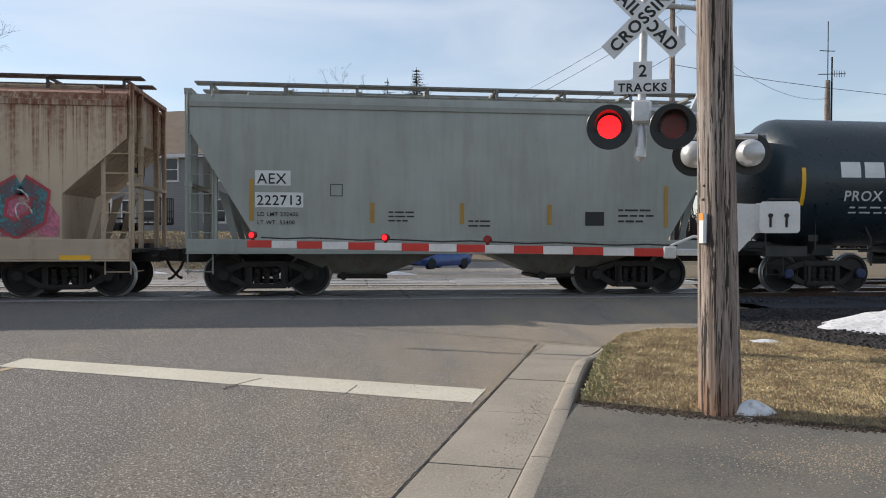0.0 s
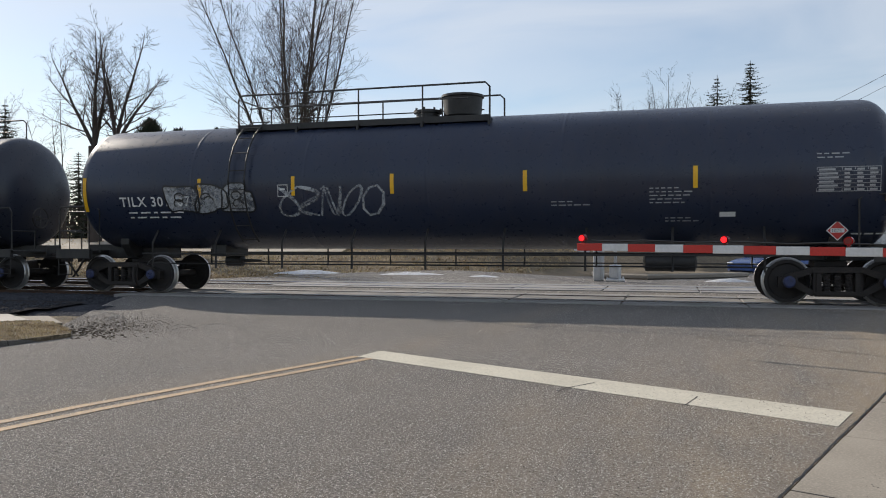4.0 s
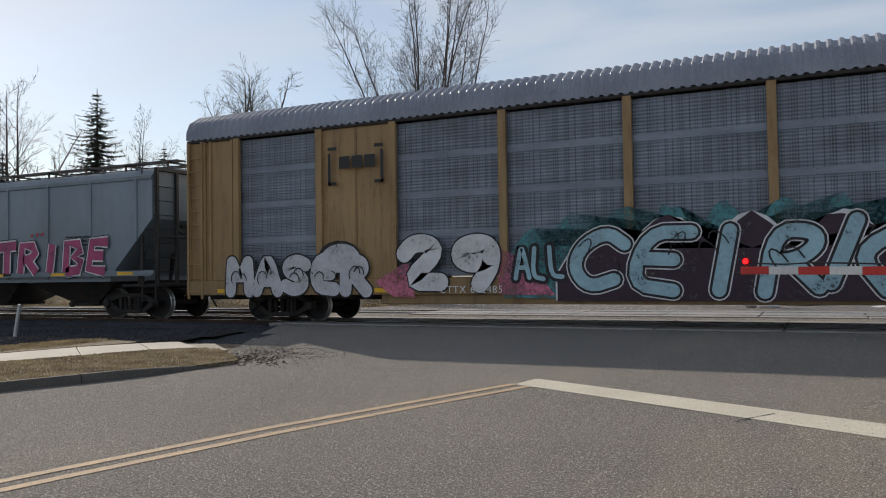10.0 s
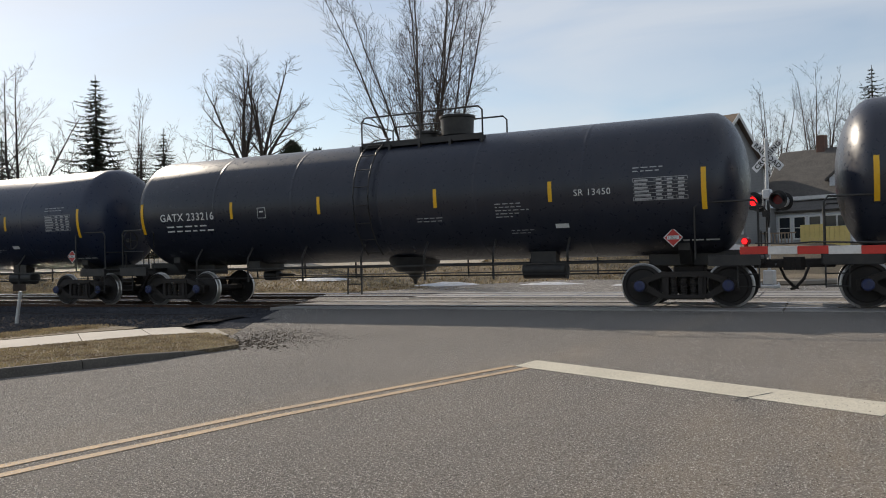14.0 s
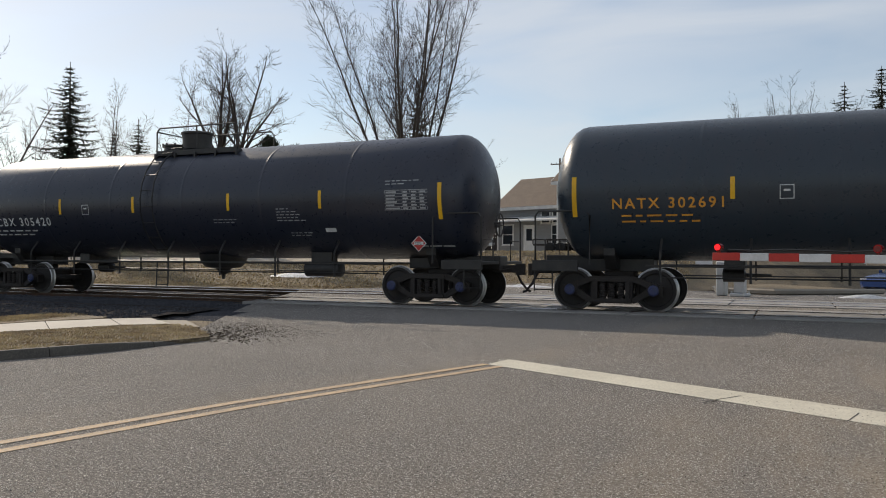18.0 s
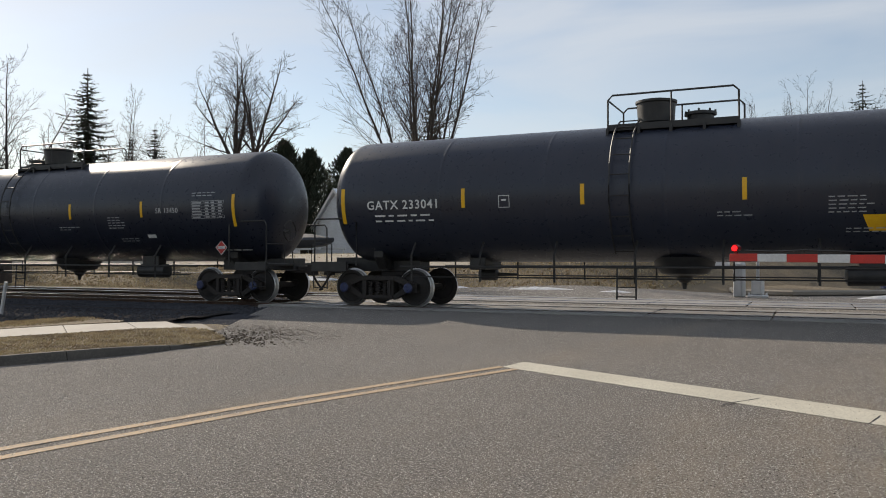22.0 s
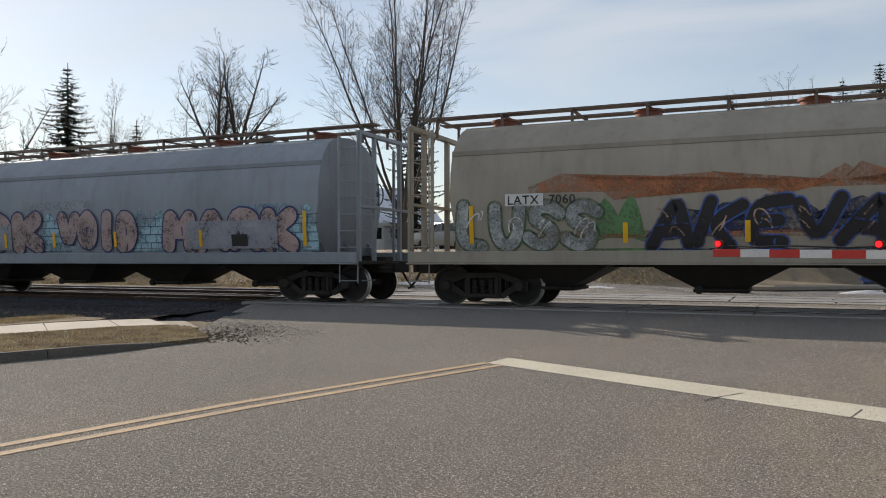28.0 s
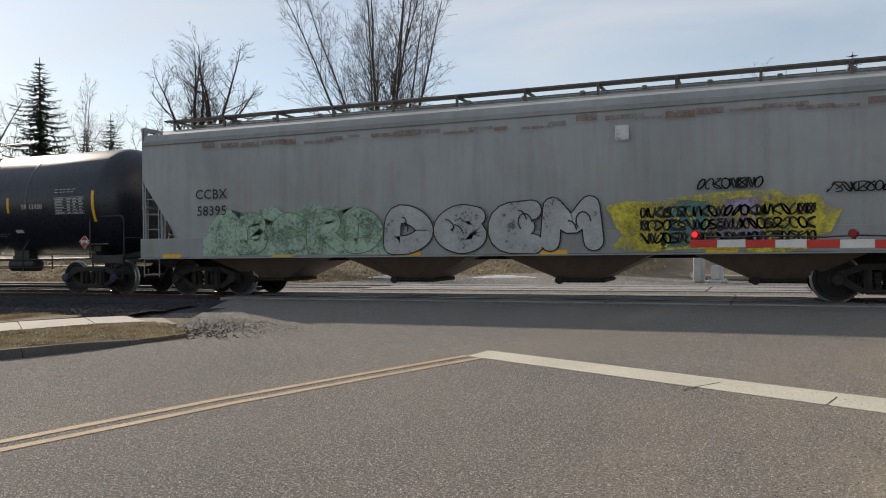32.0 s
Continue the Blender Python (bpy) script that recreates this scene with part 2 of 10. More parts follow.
def box(bm, x0, x1, y0, y1, z0, z1, ch=0.0, m=None):
    """A box; ch chamfers its edges."""
    r = bmesh.ops.create_cube(bm, size=1.0)
    vs = r["verts"]
    for v in vs:
        v.co = Vector(((x0 + x1) / 2 + v.co.x * (x1 - x0), (y0 + y1) / 2 + v.co.y * (y1 - y0), (z0 + z1) / 2 + v.co.z * (z1 - z0)))
    if ch:
        es = list({e for v in vs for e in v.link_edges})
        out = bmesh.ops.bevel(bm, geom=es, offset=ch, segments=1, affect="EDGES")
        vs = list({v for f in out["faces"] for v in f.verts} | {v for v in vs if v.is_valid})
    if m is not None:
        for v in vs:
            v.co = m @ v.co
    return vs


def ring(n, r, phase=0.0):
    return [(r * math.cos(2 * math.pi * i / n + phase), r * math.sin(2 * math.pi * i / n + phase)) for i in range(n)]


def tube(bm, pts, r, seg=6, cap=True):
    """A round bar through points."""
    pts = [Vector(p) for p in pts]
    rows = []
    for i, p in enumerate(pts):
        a = pts[max(i - 1, 0)]
        b = pts[min(i + 1, len(pts) - 1)]
        d = (b - a).normalized()
        q = d.to_track_quat("Z", "X")
        rr = r[i] if isinstance(r, (list, tuple)) else r
        rows.append([bm.verts.new(p + q @ Vector((x, y, 0))) for x, y in ring(seg, rr)])
    for a, b in zip(rows, rows[1:]):
        for i in range(seg):
            bm.faces.new((a[i], a[(i + 1) % seg], b[(i + 1) % seg], b[i]))
    if cap:
        bm.faces.new(rows[0][::-1])
        bm.faces.new(rows[-1])
    return rows


def lathe(bm, prof, axis="X", seg=24, at=(0, 0, 0), cap=True):
    """Turns (along, radius) about an axis."""
    at = Vector(at)
    rows = []
    for s, r in prof:
        row = []
        for a, b in ring(seg, max(r, 1e-4)):
            p = (s, a, b) if axis == "X" else (b, s, a) if axis == "Y" else (a, b, s)
            row.append(bm.verts.new(at + Vector(p)))
        rows.append(row)
    for a, b in zip(rows, rows[1:]):
        for i in range(seg):
            bm.faces.new((a[i], a[(i + 1) % seg], b[(i + 1) % seg], b[i]))
    if cap:
        bm.faces.new(rows[0][::-1])
        bm.faces.new(rows[-1])


def prism(bm, poly, y0, y1, axis="Y"):
    """A polygon in the xz plane, given depth along y (or in xy along z, or in yz along x)."""
    def put(a, b, s):
        return (a, s, b) if axis == "Y" else (a, b, s) if axis == "Z" else (s, a, b)
    r0 = [bm.verts.new(put(a, b, y0)) for a, b in poly]
    r1 = [bm.verts.new(put(a, b, y1)) for a, b in poly]
    n = len(poly)
    bm.faces.new(r0)
    bm.faces.new(r1[::-1])
    for i in range(n):
        bm.faces.new((r0[i], r1[i], r1[(i + 1) % n], r0[(i + 1) % n]))


def fix(bm):
    bmesh.ops.recalc_face_normals(bm, faces=bm.faces)
    return bm


def strip_mesh(pts, w, put):
    """A flat ribbon of width w along 2D points; put maps (a, b) to a place."""
    vs, fs = [], []
    n = len(pts)
    for i, (a, b) in enumerate(pts):
        p, q = pts[max(i - 1, 0)], pts[min(i + 1, n - 1)]
        dx, dy = q[0] - p[0], q[1] - p[1]
        l = math.hypot(dx, dy) or 1
        nx, ny = -dy / l * w / 2, dx / l * w / 2
        vs += [put(a - nx, b - ny), put(a + nx, b + ny)]
        if i:
            k = 2 * i
            fs.append((k - 2, k, k + 1, k - 1))
    return vs, fs


TEXTS = {}


def text_data(s, size, spacing=1.0, bold=0.0):
    """Vertices and faces of a line of letters, baseline at 0, starting at 0."""
    key = (s, round(size, 3), spacing, bold)
    if key not in TEXTS:
        cu = bpy.data.curves.new("letters", "FONT")
        cu.body, cu.size, cu.space_character, cu.offset = s, size * 1.38, spacing, bold
        cu.resolution_u = 3
        ob = bpy.data.objects.new("letters", cu)
        scene.collection.objects.link(ob)
        dg = bpy.context.evaluated_depsgraph_get()
        me = bpy.data.meshes.new_from_object(ob.evaluated_get(dg))
        TEXTS[key] = ([tuple(v.co) for v in me.vertices], [tuple(p.vertices) for p in me.polygons])
        bpy.data.objects.remove(ob)
        bpy.data.meshes.remove(me)
        bpy.data.curves.remove(cu)
    return TEXTS[key]


def decal(name, parent, mat, shapes, put, label=""):
    """One painted mark: shapes are (verts2d, faces) lists, laid on the surface by put."""
    if len(shapes) > 1 and name in ("lettering", "graffiti_fill", "logo_block", "graffiti_tag"):
        return [decal(name, parent, mat, [one], put, label) for one in shapes][0]
    vs, fs = [], []
    for v2, f2 in shapes:
        k = len(vs)
        vs += [put(p[0], p[1]) for p in v2]
        fs += [tuple(i + k for i in f) for f in f2]
    ob = part_of(name, pydata(vs, fs), mat, parent, label, 0)
    return tagged(ob, kind="stuff") if name == "small_print" else ob


def rect(x, y, w, h, n=1):
    vs, fs = [], []
    for i in range(n + 1):
        vs += [(x, y + h * i / n), (x + w, y + h * i / n)]
        if i:
            k = 2 * i
            fs.append((k - 2, k - 1, k + 1, k))
    return vs, fs


def moved(shape, x, y):
    return [(p[0] + x, p[1] + y) for p in shape[0]], shape[1]


def bars(x, y, w, rows, pitch, h, rnd, gap=0.25):
    """Unreadable small writing: bars of its size."""
    out = []
    for r in range(rows):
        a = x
        while a < x + w * (1 if r == 0 else rnd.uniform(0.6, 1)):
            l = rnd.uniform(2, 6) * h
            out.append(rect(a, y - r * pitch, l, h * 0.8))
            a += l + h * gap * 3
    return out


# ---- the lie of the land ----
UX, UY = 0.934, -0.357          # across the street, to the right
VX, VY = 0.357, 0.934           # along the street, away


def street(p, q):
    return (UX * p + VX * q, UY * p + VY * q)


def step(a, b, x):
    t = min(max((x - a) / (b - a), 0), 1)
    return t * t * (3 - 2 * t)


def ground_z(x, y):
    p = UX * x + UY * y
    z = 0.25 * step(9.5, 16.2, y)
    z += 1.52 * step(27, 38, y) * step(-14.5, -19, p)
    z -= 0.65 * step(27, 52, y) * step(-17, -14, p)
    return z


RAIL_Z, TRACK_Y, TRACK2_Y = 0.285, 18.1, 22.55

bpy_asph, ant, ab = material("street_asphalt")
ASPHALT = bpy_asph
v_ = coords(ant)
big_ = noise_tex(ant, v_, 0.35, 5)
mid_ = noise_tex(ant, coords(ant, (1, 0.25, 1), (0, 0, radians(20.9))), 1.3, 5, 0.6)
fin_ = noise_tex(ant, v_, 38.0, 4, 0.9)
vor_ = node(ant, "ShaderNodeTexVoronoi", Scale=40.0)
ant.links.new(v_, vor_.inputs["Vector"])
c_ = mixc(ant, ramp(ant, big_, [(0.3, (0, 0, 0)), (0.7, (1, 1, 1))]), (0.13, 0.122, 0.115), (0.172, 0.159, 0.147))
# sand washed towards the gutter and along the wheel tracks
sep_ = ant.nodes.new("ShaderNodeSeparateXYZ")
ant.links.new(coords(ant, (1, 1, 1), (0, 0, radians(20.9))), sep_.inputs[0])
far_ = ant.nodes.new("ShaderNodeMath")
far_.operation = "MULTIPLY_ADD"
far_.inputs[1].default_value, far_.inputs[2].default_value = 0.1, 1.0
ant.links.new(sep_.outputs[0], far_.inputs[0])
sand_ = ramp(ant, far_.outputs[0], [(0.20, (0, 0, 0)), (0.29, (0.35, 0.35, 0.35)), (0.36, (0.1, 0.1, 0.1)), (0.58, (0.1, 0.1, 0.1)), (0.78, (0.75, 0.75, 0.75)), (0.88, (1, 1, 1))])
sm_ = ant.nodes.new("ShaderNodeMath")
sm_.operation = "MULTIPLY"
ant.links.new(sand_, sm_.inputs[0])
ant.links.new(ramp(ant, mid_, [(0.36, (0.12, 0.12, 0.12)), (0.66, (0.9, 0.9, 0.9))]), sm_.inputs[1])
c_ = mixc(ant, sm_.outputs[0], c_, (0.32, 0.255, 0.178))
tiny_ = noise_tex(ant, v_, 46.0, 3, 0.95)
c_ = mixc(ant, ramp(ant, fin_, [(0.51, (0, 0, 0)), (0.58, (0.85, 0.85, 0.85))]), c_, (0.35, 0.315, 0.28))
c_ = mixc(ant, ramp(ant, vor_.outputs[0], [(0.08, (0.9, 0.9, 0.9)), (0.32, (0, 0, 0))]), c_, (0.05, 0.047, 0.046))
# near-white specks: sun glints on the aggregate, put into the colour
c_ = mixc(ant, ramp(ant, tiny_, [(0.585, (0, 0, 0)), (0.635, (1, 1, 1))]), c_, (0.78, 0.75, 0.70))
ant.links.new(c_, ab.inputs["Base Color"])
ab.inputs["Roughness"].default_value = 0.95
ab.inputs["Specular IOR Level"].default_value = 0.12
bump(ant, ab, fin_, 0.9, 0.02)
DRIVE = surface("driveway_asphalt", (0.065, 0.066, 0.063), (0.135, 0.122, 0.10), 0.9, 0, 1.1, 60, 0.7, (0.19, 0.17, 0.14), bdist=0.012)
EARTH = surface("dry_turf", (0.15, 0.112, 0.066), (0.07, 0.054, 0.036), 0.95, 0, 0.9, 26, 0.9, (0.28, 0.225, 0.145), bdist=0.03)
STOPBAR = surface("worn_white_marking", (0.60, 0.56, 0.46), (0.49, 0.455, 0.37), 0.75, 0, 1.4, 45, 0.3, (0.36, 0.335, 0.28))
YELLOWLINE = surface("worn_yellow_marking", (0.50, 0.345, 0.20), (0.36, 0.26, 0.17), 0.85, 0, 2.5, 40, 0.4, (0.22, 0.19, 0.155))
SNOW = surface("old_snow", (0.78, 0.79, 0.82), (0.55, 0.55, 0.56), 0.6, 0, 2.2, 16, 0.7, (0.35, 0.34, 0.33), bdist=0.03)
PANEL = surface("crossing_panel", (0.30, 0.285, 0.27), (0.20, 0.19, 0.18), 0.8, 0, 1.0, 40, 0.3)


def sheet(name, xs, ys, mat, lift=0.0, keep=None, zf=ground_z):
    vs = [(x, y, zf(x, y) + lift) for y in ys for x in xs]
    n = len(xs)
    fs = []
    for j in range(len(ys) - 1):
        for i in range(n - 1):
            x, y = (xs[i] + xs[i + 1]) / 2, (ys[j] + ys[j + 1]) / 2
            if keep is None or keep(x, y):
                fs.append((j * n + i, j * n + i + 1, (j + 1) * n + i + 1, (j + 1) * n + i))
    return part_of(name, pydata(vs, fs), mat, None, "", 60)


def spans(*marks):
    out = []
    for a, b, n in marks:
        out += [a + (b - a) * i / n for i in range(n)]
    return out + [marks[-1][1]]


gx = spans((-2500, -300, 4), (-300, -80, 6), (-80, 60, 70), (60, 300, 6), (300, 2500, 4))
gy = spans((-2000, -60, 4), (-60, 5, 8), (5, 60, 70), (60, 300, 8), (300, 3500, 6))


def right_edge(q):
    return -1.08 + 2.9 * step(9.8, 14.0, q) - 1.0 * step(24, 30, q)


def left_edge(q):
    return -13.0 - 1.05 * max(0.0, min(q, 16.5) - 6.6) + 9.4 * step(20, 29, q)


def earth_z(x, y):
    """The earth lies lower under the ballast beds."""
    p, q = UX * x + UY * y, VX * x + VY * y
    free = step(left_edge(q) - 0.2, left_edge(q) - 1.2, p) + step(right_edge(q) + 0.2, right_edge(q) + 1.2, p)
    return ground_z(x, y) - 0.26 * step(12.9, 13.7, y) * step(27.4, 26.4, y) * min(free, 1)


ground = tagged(sheet("ground", gx, gy, EARTH, -0.06, None, earth_z), "dry brown winter turf and bare earth", "ground", kind="structure")


def street_sheet(name, ps, qs, mat, lift):
    """A sheet in the street's own grid; ps may be functions of q."""
    vs, fs = [], []
    n = len(ps)
    for q in qs:
        for p in ps:
            pp = p(q) if callable(p) else p
            x, y = street(pp, q)
            vs.append((x, y, ground_z(x, y) + lift))
    for j in range(len(qs) - 1):
        for i in range(n - 1):
            fs.append((j * n + i, j * n + i + 1, (j + 1) * n + i + 1, (j + 1) * n + i))
    return part_of(name, pydata(vs, fs), mat, None, "", 60)


road = street_sheet("road", [left_edge, -12.6, -10, -7.0, -4, -1.4, right_edge], spans((-45, 6, 20), (6, 32, 60), (32, 150, 30)), ASPHALT, 0.0)
tagged(road, "sun-bleached grey asphalt street with tar joints", "road", kind="structure")


def poly_slab(name, pts, z0, z1, mat, parent=None, label=""):
    bm = bmesh.new()
    lo = [bm.verts.new((x, y, ground_z(x, y) + z0)) for x, y in pts]
    hi = [bm.verts.new((x, y, ground_z(x, y) + z1)) for x, y in pts]
    n = len(pts)
    bm.faces.new(hi)
    bm.faces.new(lo[::-1])
    for i in range(n):
        bm.faces.new((lo[i], lo[(i + 1) % n], hi[(i + 1) % n], hi[i]))
    fix(bm)
    if n > 4:
        bmesh.ops.triangulate(bm, faces=bm.faces[:])
    return part(name, bm, mat, parent, label, 20)


# stop bar and centre lines, painted on the street
stop_bar = poly_slab("stop_bar", [(1.73, 7.83), (1.49, 7.19), (-3.83, 9.86), (-3.72, 10.40)], 0.002, 0.006, STOPBAR)
tagged(stop_bar, "worn white stop bar painted across the lane", "road marking", kind="structure")
CENTRE = [(7.85, -7.13), (5.6, -7.06), (4.0, -6.98), (1.9, -6.74), (-2.0, -6.2), (-10.0, -5.0)]
for off in (-0.055, 0.215):
    pts = [street(p + off, q) for q, p in CENTRE] + [street(p + off + 0.115, q) for q, p in CENTRE[::-1]]
    ln = poly_slab("centre_line", pts, 0.002, 0.006, YELLOWLINE)
    tagged(ln, "faded yellow centre line of the street", "road marking", kind="structure")

# gutter slabs and kerb on the near side
gutter = empty("gutter")
tagged(gutter, "pale concrete gutter pan of separate slabs", "gutter", kind="structure")
rnd = random.Random(4)
edges = [-14, -11, -8.2, -5.6, -3.2, -1.0, 1.2, 3.4, 5.2, 6.9, 8.55, 10.1, 11.25]
for a, b in zip(edges, edges[1:]):
    e = 0.012
    pts = [street(-1.06, a + e), street(-0.41 + 0.25 * step(9.5, 11.3, a), a + e), street(-0.41 + 0.25 * step(9.5, 11.3, b), b - e), street(-1.06 + (0.12 if b > 11 else 0), b - e)]
    poly_slab("slab", pts, -0.12, 0.012 + rnd.uniform(-0.003, 0.004), CONCRETE, gutter)
PALECON = surface("pale_footpath_concrete", (0.46, 0.42, 0.37), (0.36, 0.33, 0.29), 0.9, 0, 1.1, 60, 0.4, (0.52, 0.48, 0.42))
# far kerb: stained concrete, darkened further for its face turned from the sun
KERBGREY = surface("stained_concrete", (0.085, 0.077, 0.066), (0.05, 0.045, 0.04), 0.95, 0, 1.6, 50, 0.4, (0.13, 0.118, 0.102))
kerb = empty("kerb")
tagged(kerb, "pale concrete kerb that sinks to the gutter at its end", "kerb", kind="structure")
KPROF = [(-0.42, 0.0), (-0.39, 0.10), (-0.36, 0.125), (-0.27, 0.125), (-0.25, 0.10), (-0.25, -0.1)]
kq = [-14, -10, -6, -3, -1, 1, 2.5, 4, 5.5, 7, 8, 9, 10, 10.8, 11.3]
def kerb_run(parent, qs, off, height, side=1, bend=None):
    for a, b in zip(qs, qs[1:]):
        vs, fs = [], []
        m = 5
        for i in range(m + 1):
            q = a + 0.006 + (b - a - 0.012) * i / m
            h = height(q)
            for pp, z in KPROF:
                x, y = street(off + side * (pp + 0.42) + (bend(q) if bend else 0), q)
                vs.append((x, y, ground_z(x, y) + (z * h if z > 0 else z)))
        n = len(KPROF)
        for i in range(m):
            for j in range(n - 1):
                k = i * n + j
                fs.append((k, k + 1, k + n + 1, k + n) if side > 0 else (k + n, k + n + 1, k + 1, k))
        fs += [tuple(range(n)), tuple(range(m * n, m * n + n))]
        part_of("kerb_stone", pydata(vs, fs), CONCRETE if side > 0 else KERBGREY, parent, "", 40)
kerb_run(kerb, kq, -0.42, lambda q: 0.2 + 0.65 * step(10.9, 9.0, q) * step(6.3, 8.6, q) , 1, lambda q: 0.25 * step(9.5, 11.3, q))

# driveway beside the kerb, where the camera stands
drive = poly_slab("driveway", [street(-0.257, -10), street(14, -10), (9.2, 3.6), (4.6, 5.6), (3.35, 6.33), street(-0.257, 7.39)], -0.1, 0.023, DRIVE)
tagged(drive, "dark patched asphalt driveway", "driveway", kind="structure")

# the far kerb, verge and footpath on the other side of the street
kerb2 = empty("kerb")
tagged(kerb2, "grey concrete kerb along the grass verge", "kerb", kind="structure")
kerb_run(kerb2, [-12, -8, -5, -2, 0, 2, 4, 5.6, 6.85], -11.85, lambda q: 0.08 + 0.95 * step(7.1, 4.4, q), -1, lambda q: -0.42 * step(4.2, 6.9, q) ** 1.5)


verge_pts = [street(-12.04, -12), street(-12.04, 4.2), street(-12.1, 5.6), street(-12.2, 6.65), street(-12.9, 6.95), street(-13.9, 7.2), street(-14.36, 7.04), street(-14.96, 6.34), street(-15.31, 5.2), street(-15.41, 4), street(-15.46, -12)]
verge = poly_slab("verge", verge_pts, -0.1, 0.065, EARTH)
tagged(verge, "straw-coloured grass verge", "verge", kind="structure")
foot = empty("footpath")
tagged(foot, "pale concrete footpath of separate slabs, bending to the street", "footpath", kind="structure")
# joints of the footpath: its edge by the verge and its far edge
joints = [((-15.46, -11.2 + 1.6 * i), (-17.0, -11.0 + 1.6 * i)) for i in range(10)] + [((-15.32, 5.2), (-16.77, 5.62)), ((-14.95, 6.35), (-16.15, 6.65)), ((-14.35, 7.05), (-15.6, 7.24)), ((-13.8, 7.35), (-14.95, 7.68))]
for (a, b), (c, d) in zip(joints, joints[1:]):
    last = c[0] > -14
    corners = [(a[0], a[1] + 0.01), (c[0], c[1] - 0.01), (d[0], d[1] - 0.01), (b[0], b[1] + 0.01)]
    poly_slab("slab", [street(*c_) for c_ in corners], -0.1, 0.03 if last else 0.075, CONCRETE if last else PALECON, foot)
strip_pts = [street(-17.01, -11), street(-17.01, 3.5), street(-16.79, 5.62), street(-16.3, 6.55), street(-16.45, 6.72), street(-17.5, 6.42), street(-17.97, 6.07), street(-18.22, 5.05), street(-18.22, -11)]
strip = poly_slab("verge", strip_pts, -0.1, 0.085, EARTH)
tagged(strip, "narrow strip of dry grass beside the footpath", "verge", kind="structure")

# ---- tracks ----


def on_crossing(x, y):
    p, q = UX * x + UY * y, VX * x + VY * y
    return left_edge(q) + 0.3 < p < right_edge(q) - 0.2


def track(name, cy, sleepers):
    tr = empty(name, pose(0, cy, 0))
    tagged(tr, "standard-gauge railway track with polished rail heads", "railway track", kind="structure")
    prof = [(-0.07, 0.0), (-0.07, 0.012), (-0.012, 0.03), (-0.01, 0.115), (-0.036, 0.125), (-0.036, 0.155), (-0.028, 0.163), (0.028, 0.163), (0.036, 0.155), (0.036, 0.125), (0.01, 0.115), (0.012, 0.03), (0.07, 0.012), (0.07, 0.0)]
    for s in (-0.7525, 0.7525):
        for k in range(12):
            bm = bmesh.new()
            prism(bm, [(s + a, RAIL_Z - 0.163 + b) for a, b in prof], -150 + 25 * k, -150.01 + 25 * (k + 1), "X")
            fix(bm)
            ob = part("rail", bm, RAIL_SIDE, tr, "rusty rail with a bright worn head", 30)
            ob.data.materials.append(RAIL_TOP)
            for f in ob.data.polygons:
                if f.center.z > RAIL_Z - 0.012 and f.normal.z > 0.3:
                    f.material_index = 1
    bm = bmesh.new()
    box(bm, -0.11, 0.11, -1.3, 1.3, 0.0, 0.1, 0.012)
    me = bpy.data.meshes.new("tie")
    bm.to_mesh(me)
    bm.free()
    n = 0
    x = sleepers[0]
    rr = random.Random(int(cy))
    while x < sleepers[1]:
        if not on_crossing(x, cy) or x < -14.2:
            t = part_of("sleeper", me, TIE, tr, "", 0)
            t.location = (x + rr.uniform(-0.03, 0.03), rr.uniform(-0.05, 0.05), 0.085)
            t.rotation_euler = (0, 0, rr.uniform(-0.02, 0.02))
            n += 1
        x += 0.52
    return tr


near_track = track("near_track", TRACK_Y, (-52, 30))
far_track = track("far_track", TRACK2_Y, (-52, 30))


def ballast_bed(name, x0, x1):
    """A bed of crushed stone under both tracks, its surface rough."""
    r = random.Random(9)
    ys = [12.9, 13.3, 13.8, 14.6, 15.3, 16.3, 16.7, 17.1, 17.5, 18.1, 18.7, 19.2, 19.8, 20.4, 21, 21.6, 22.2, 22.8, 23.4, 24, 24.6, 25.2, 25.8, 26.4]
    zs = [0.03, 0.12, 0.17, 0.19, 0.19, 0.175] + [0.175] * 12 + [0.175, 0.175, 0.16, 0.13, 0.08, 0.0]
    n = int((x1 - x0) / 0.5)
    vs, fs = [], []
    for i in range(n + 1):
        x = x0 + (x1 - x0) * i / n
        for y, z in zip(ys, zs):
            g = ground_z(x, 20) - 0.25
            vs.append((x + r.uniform(-0.1, 0.1), y + r.uniform(-0.1, 0.1), z + g + r.uniform(-0.025, 0.025)))
    m = len(ys)
    for i in range(n):
        for j in range(m - 1):
            k = i * m + j
            fs.append((k, k + m, k + m + 1, k + 1))
    return tagged(part_of(name, pydata(vs, fs), BALLAST, None, "", 60), "grey crushed-stone ballast bed under the tracks", "ballast", kind="structure")


ballast_bed("ballast_bed", -120, -11.0)
ballast_bed("ballast_bed", 8.6, 100)

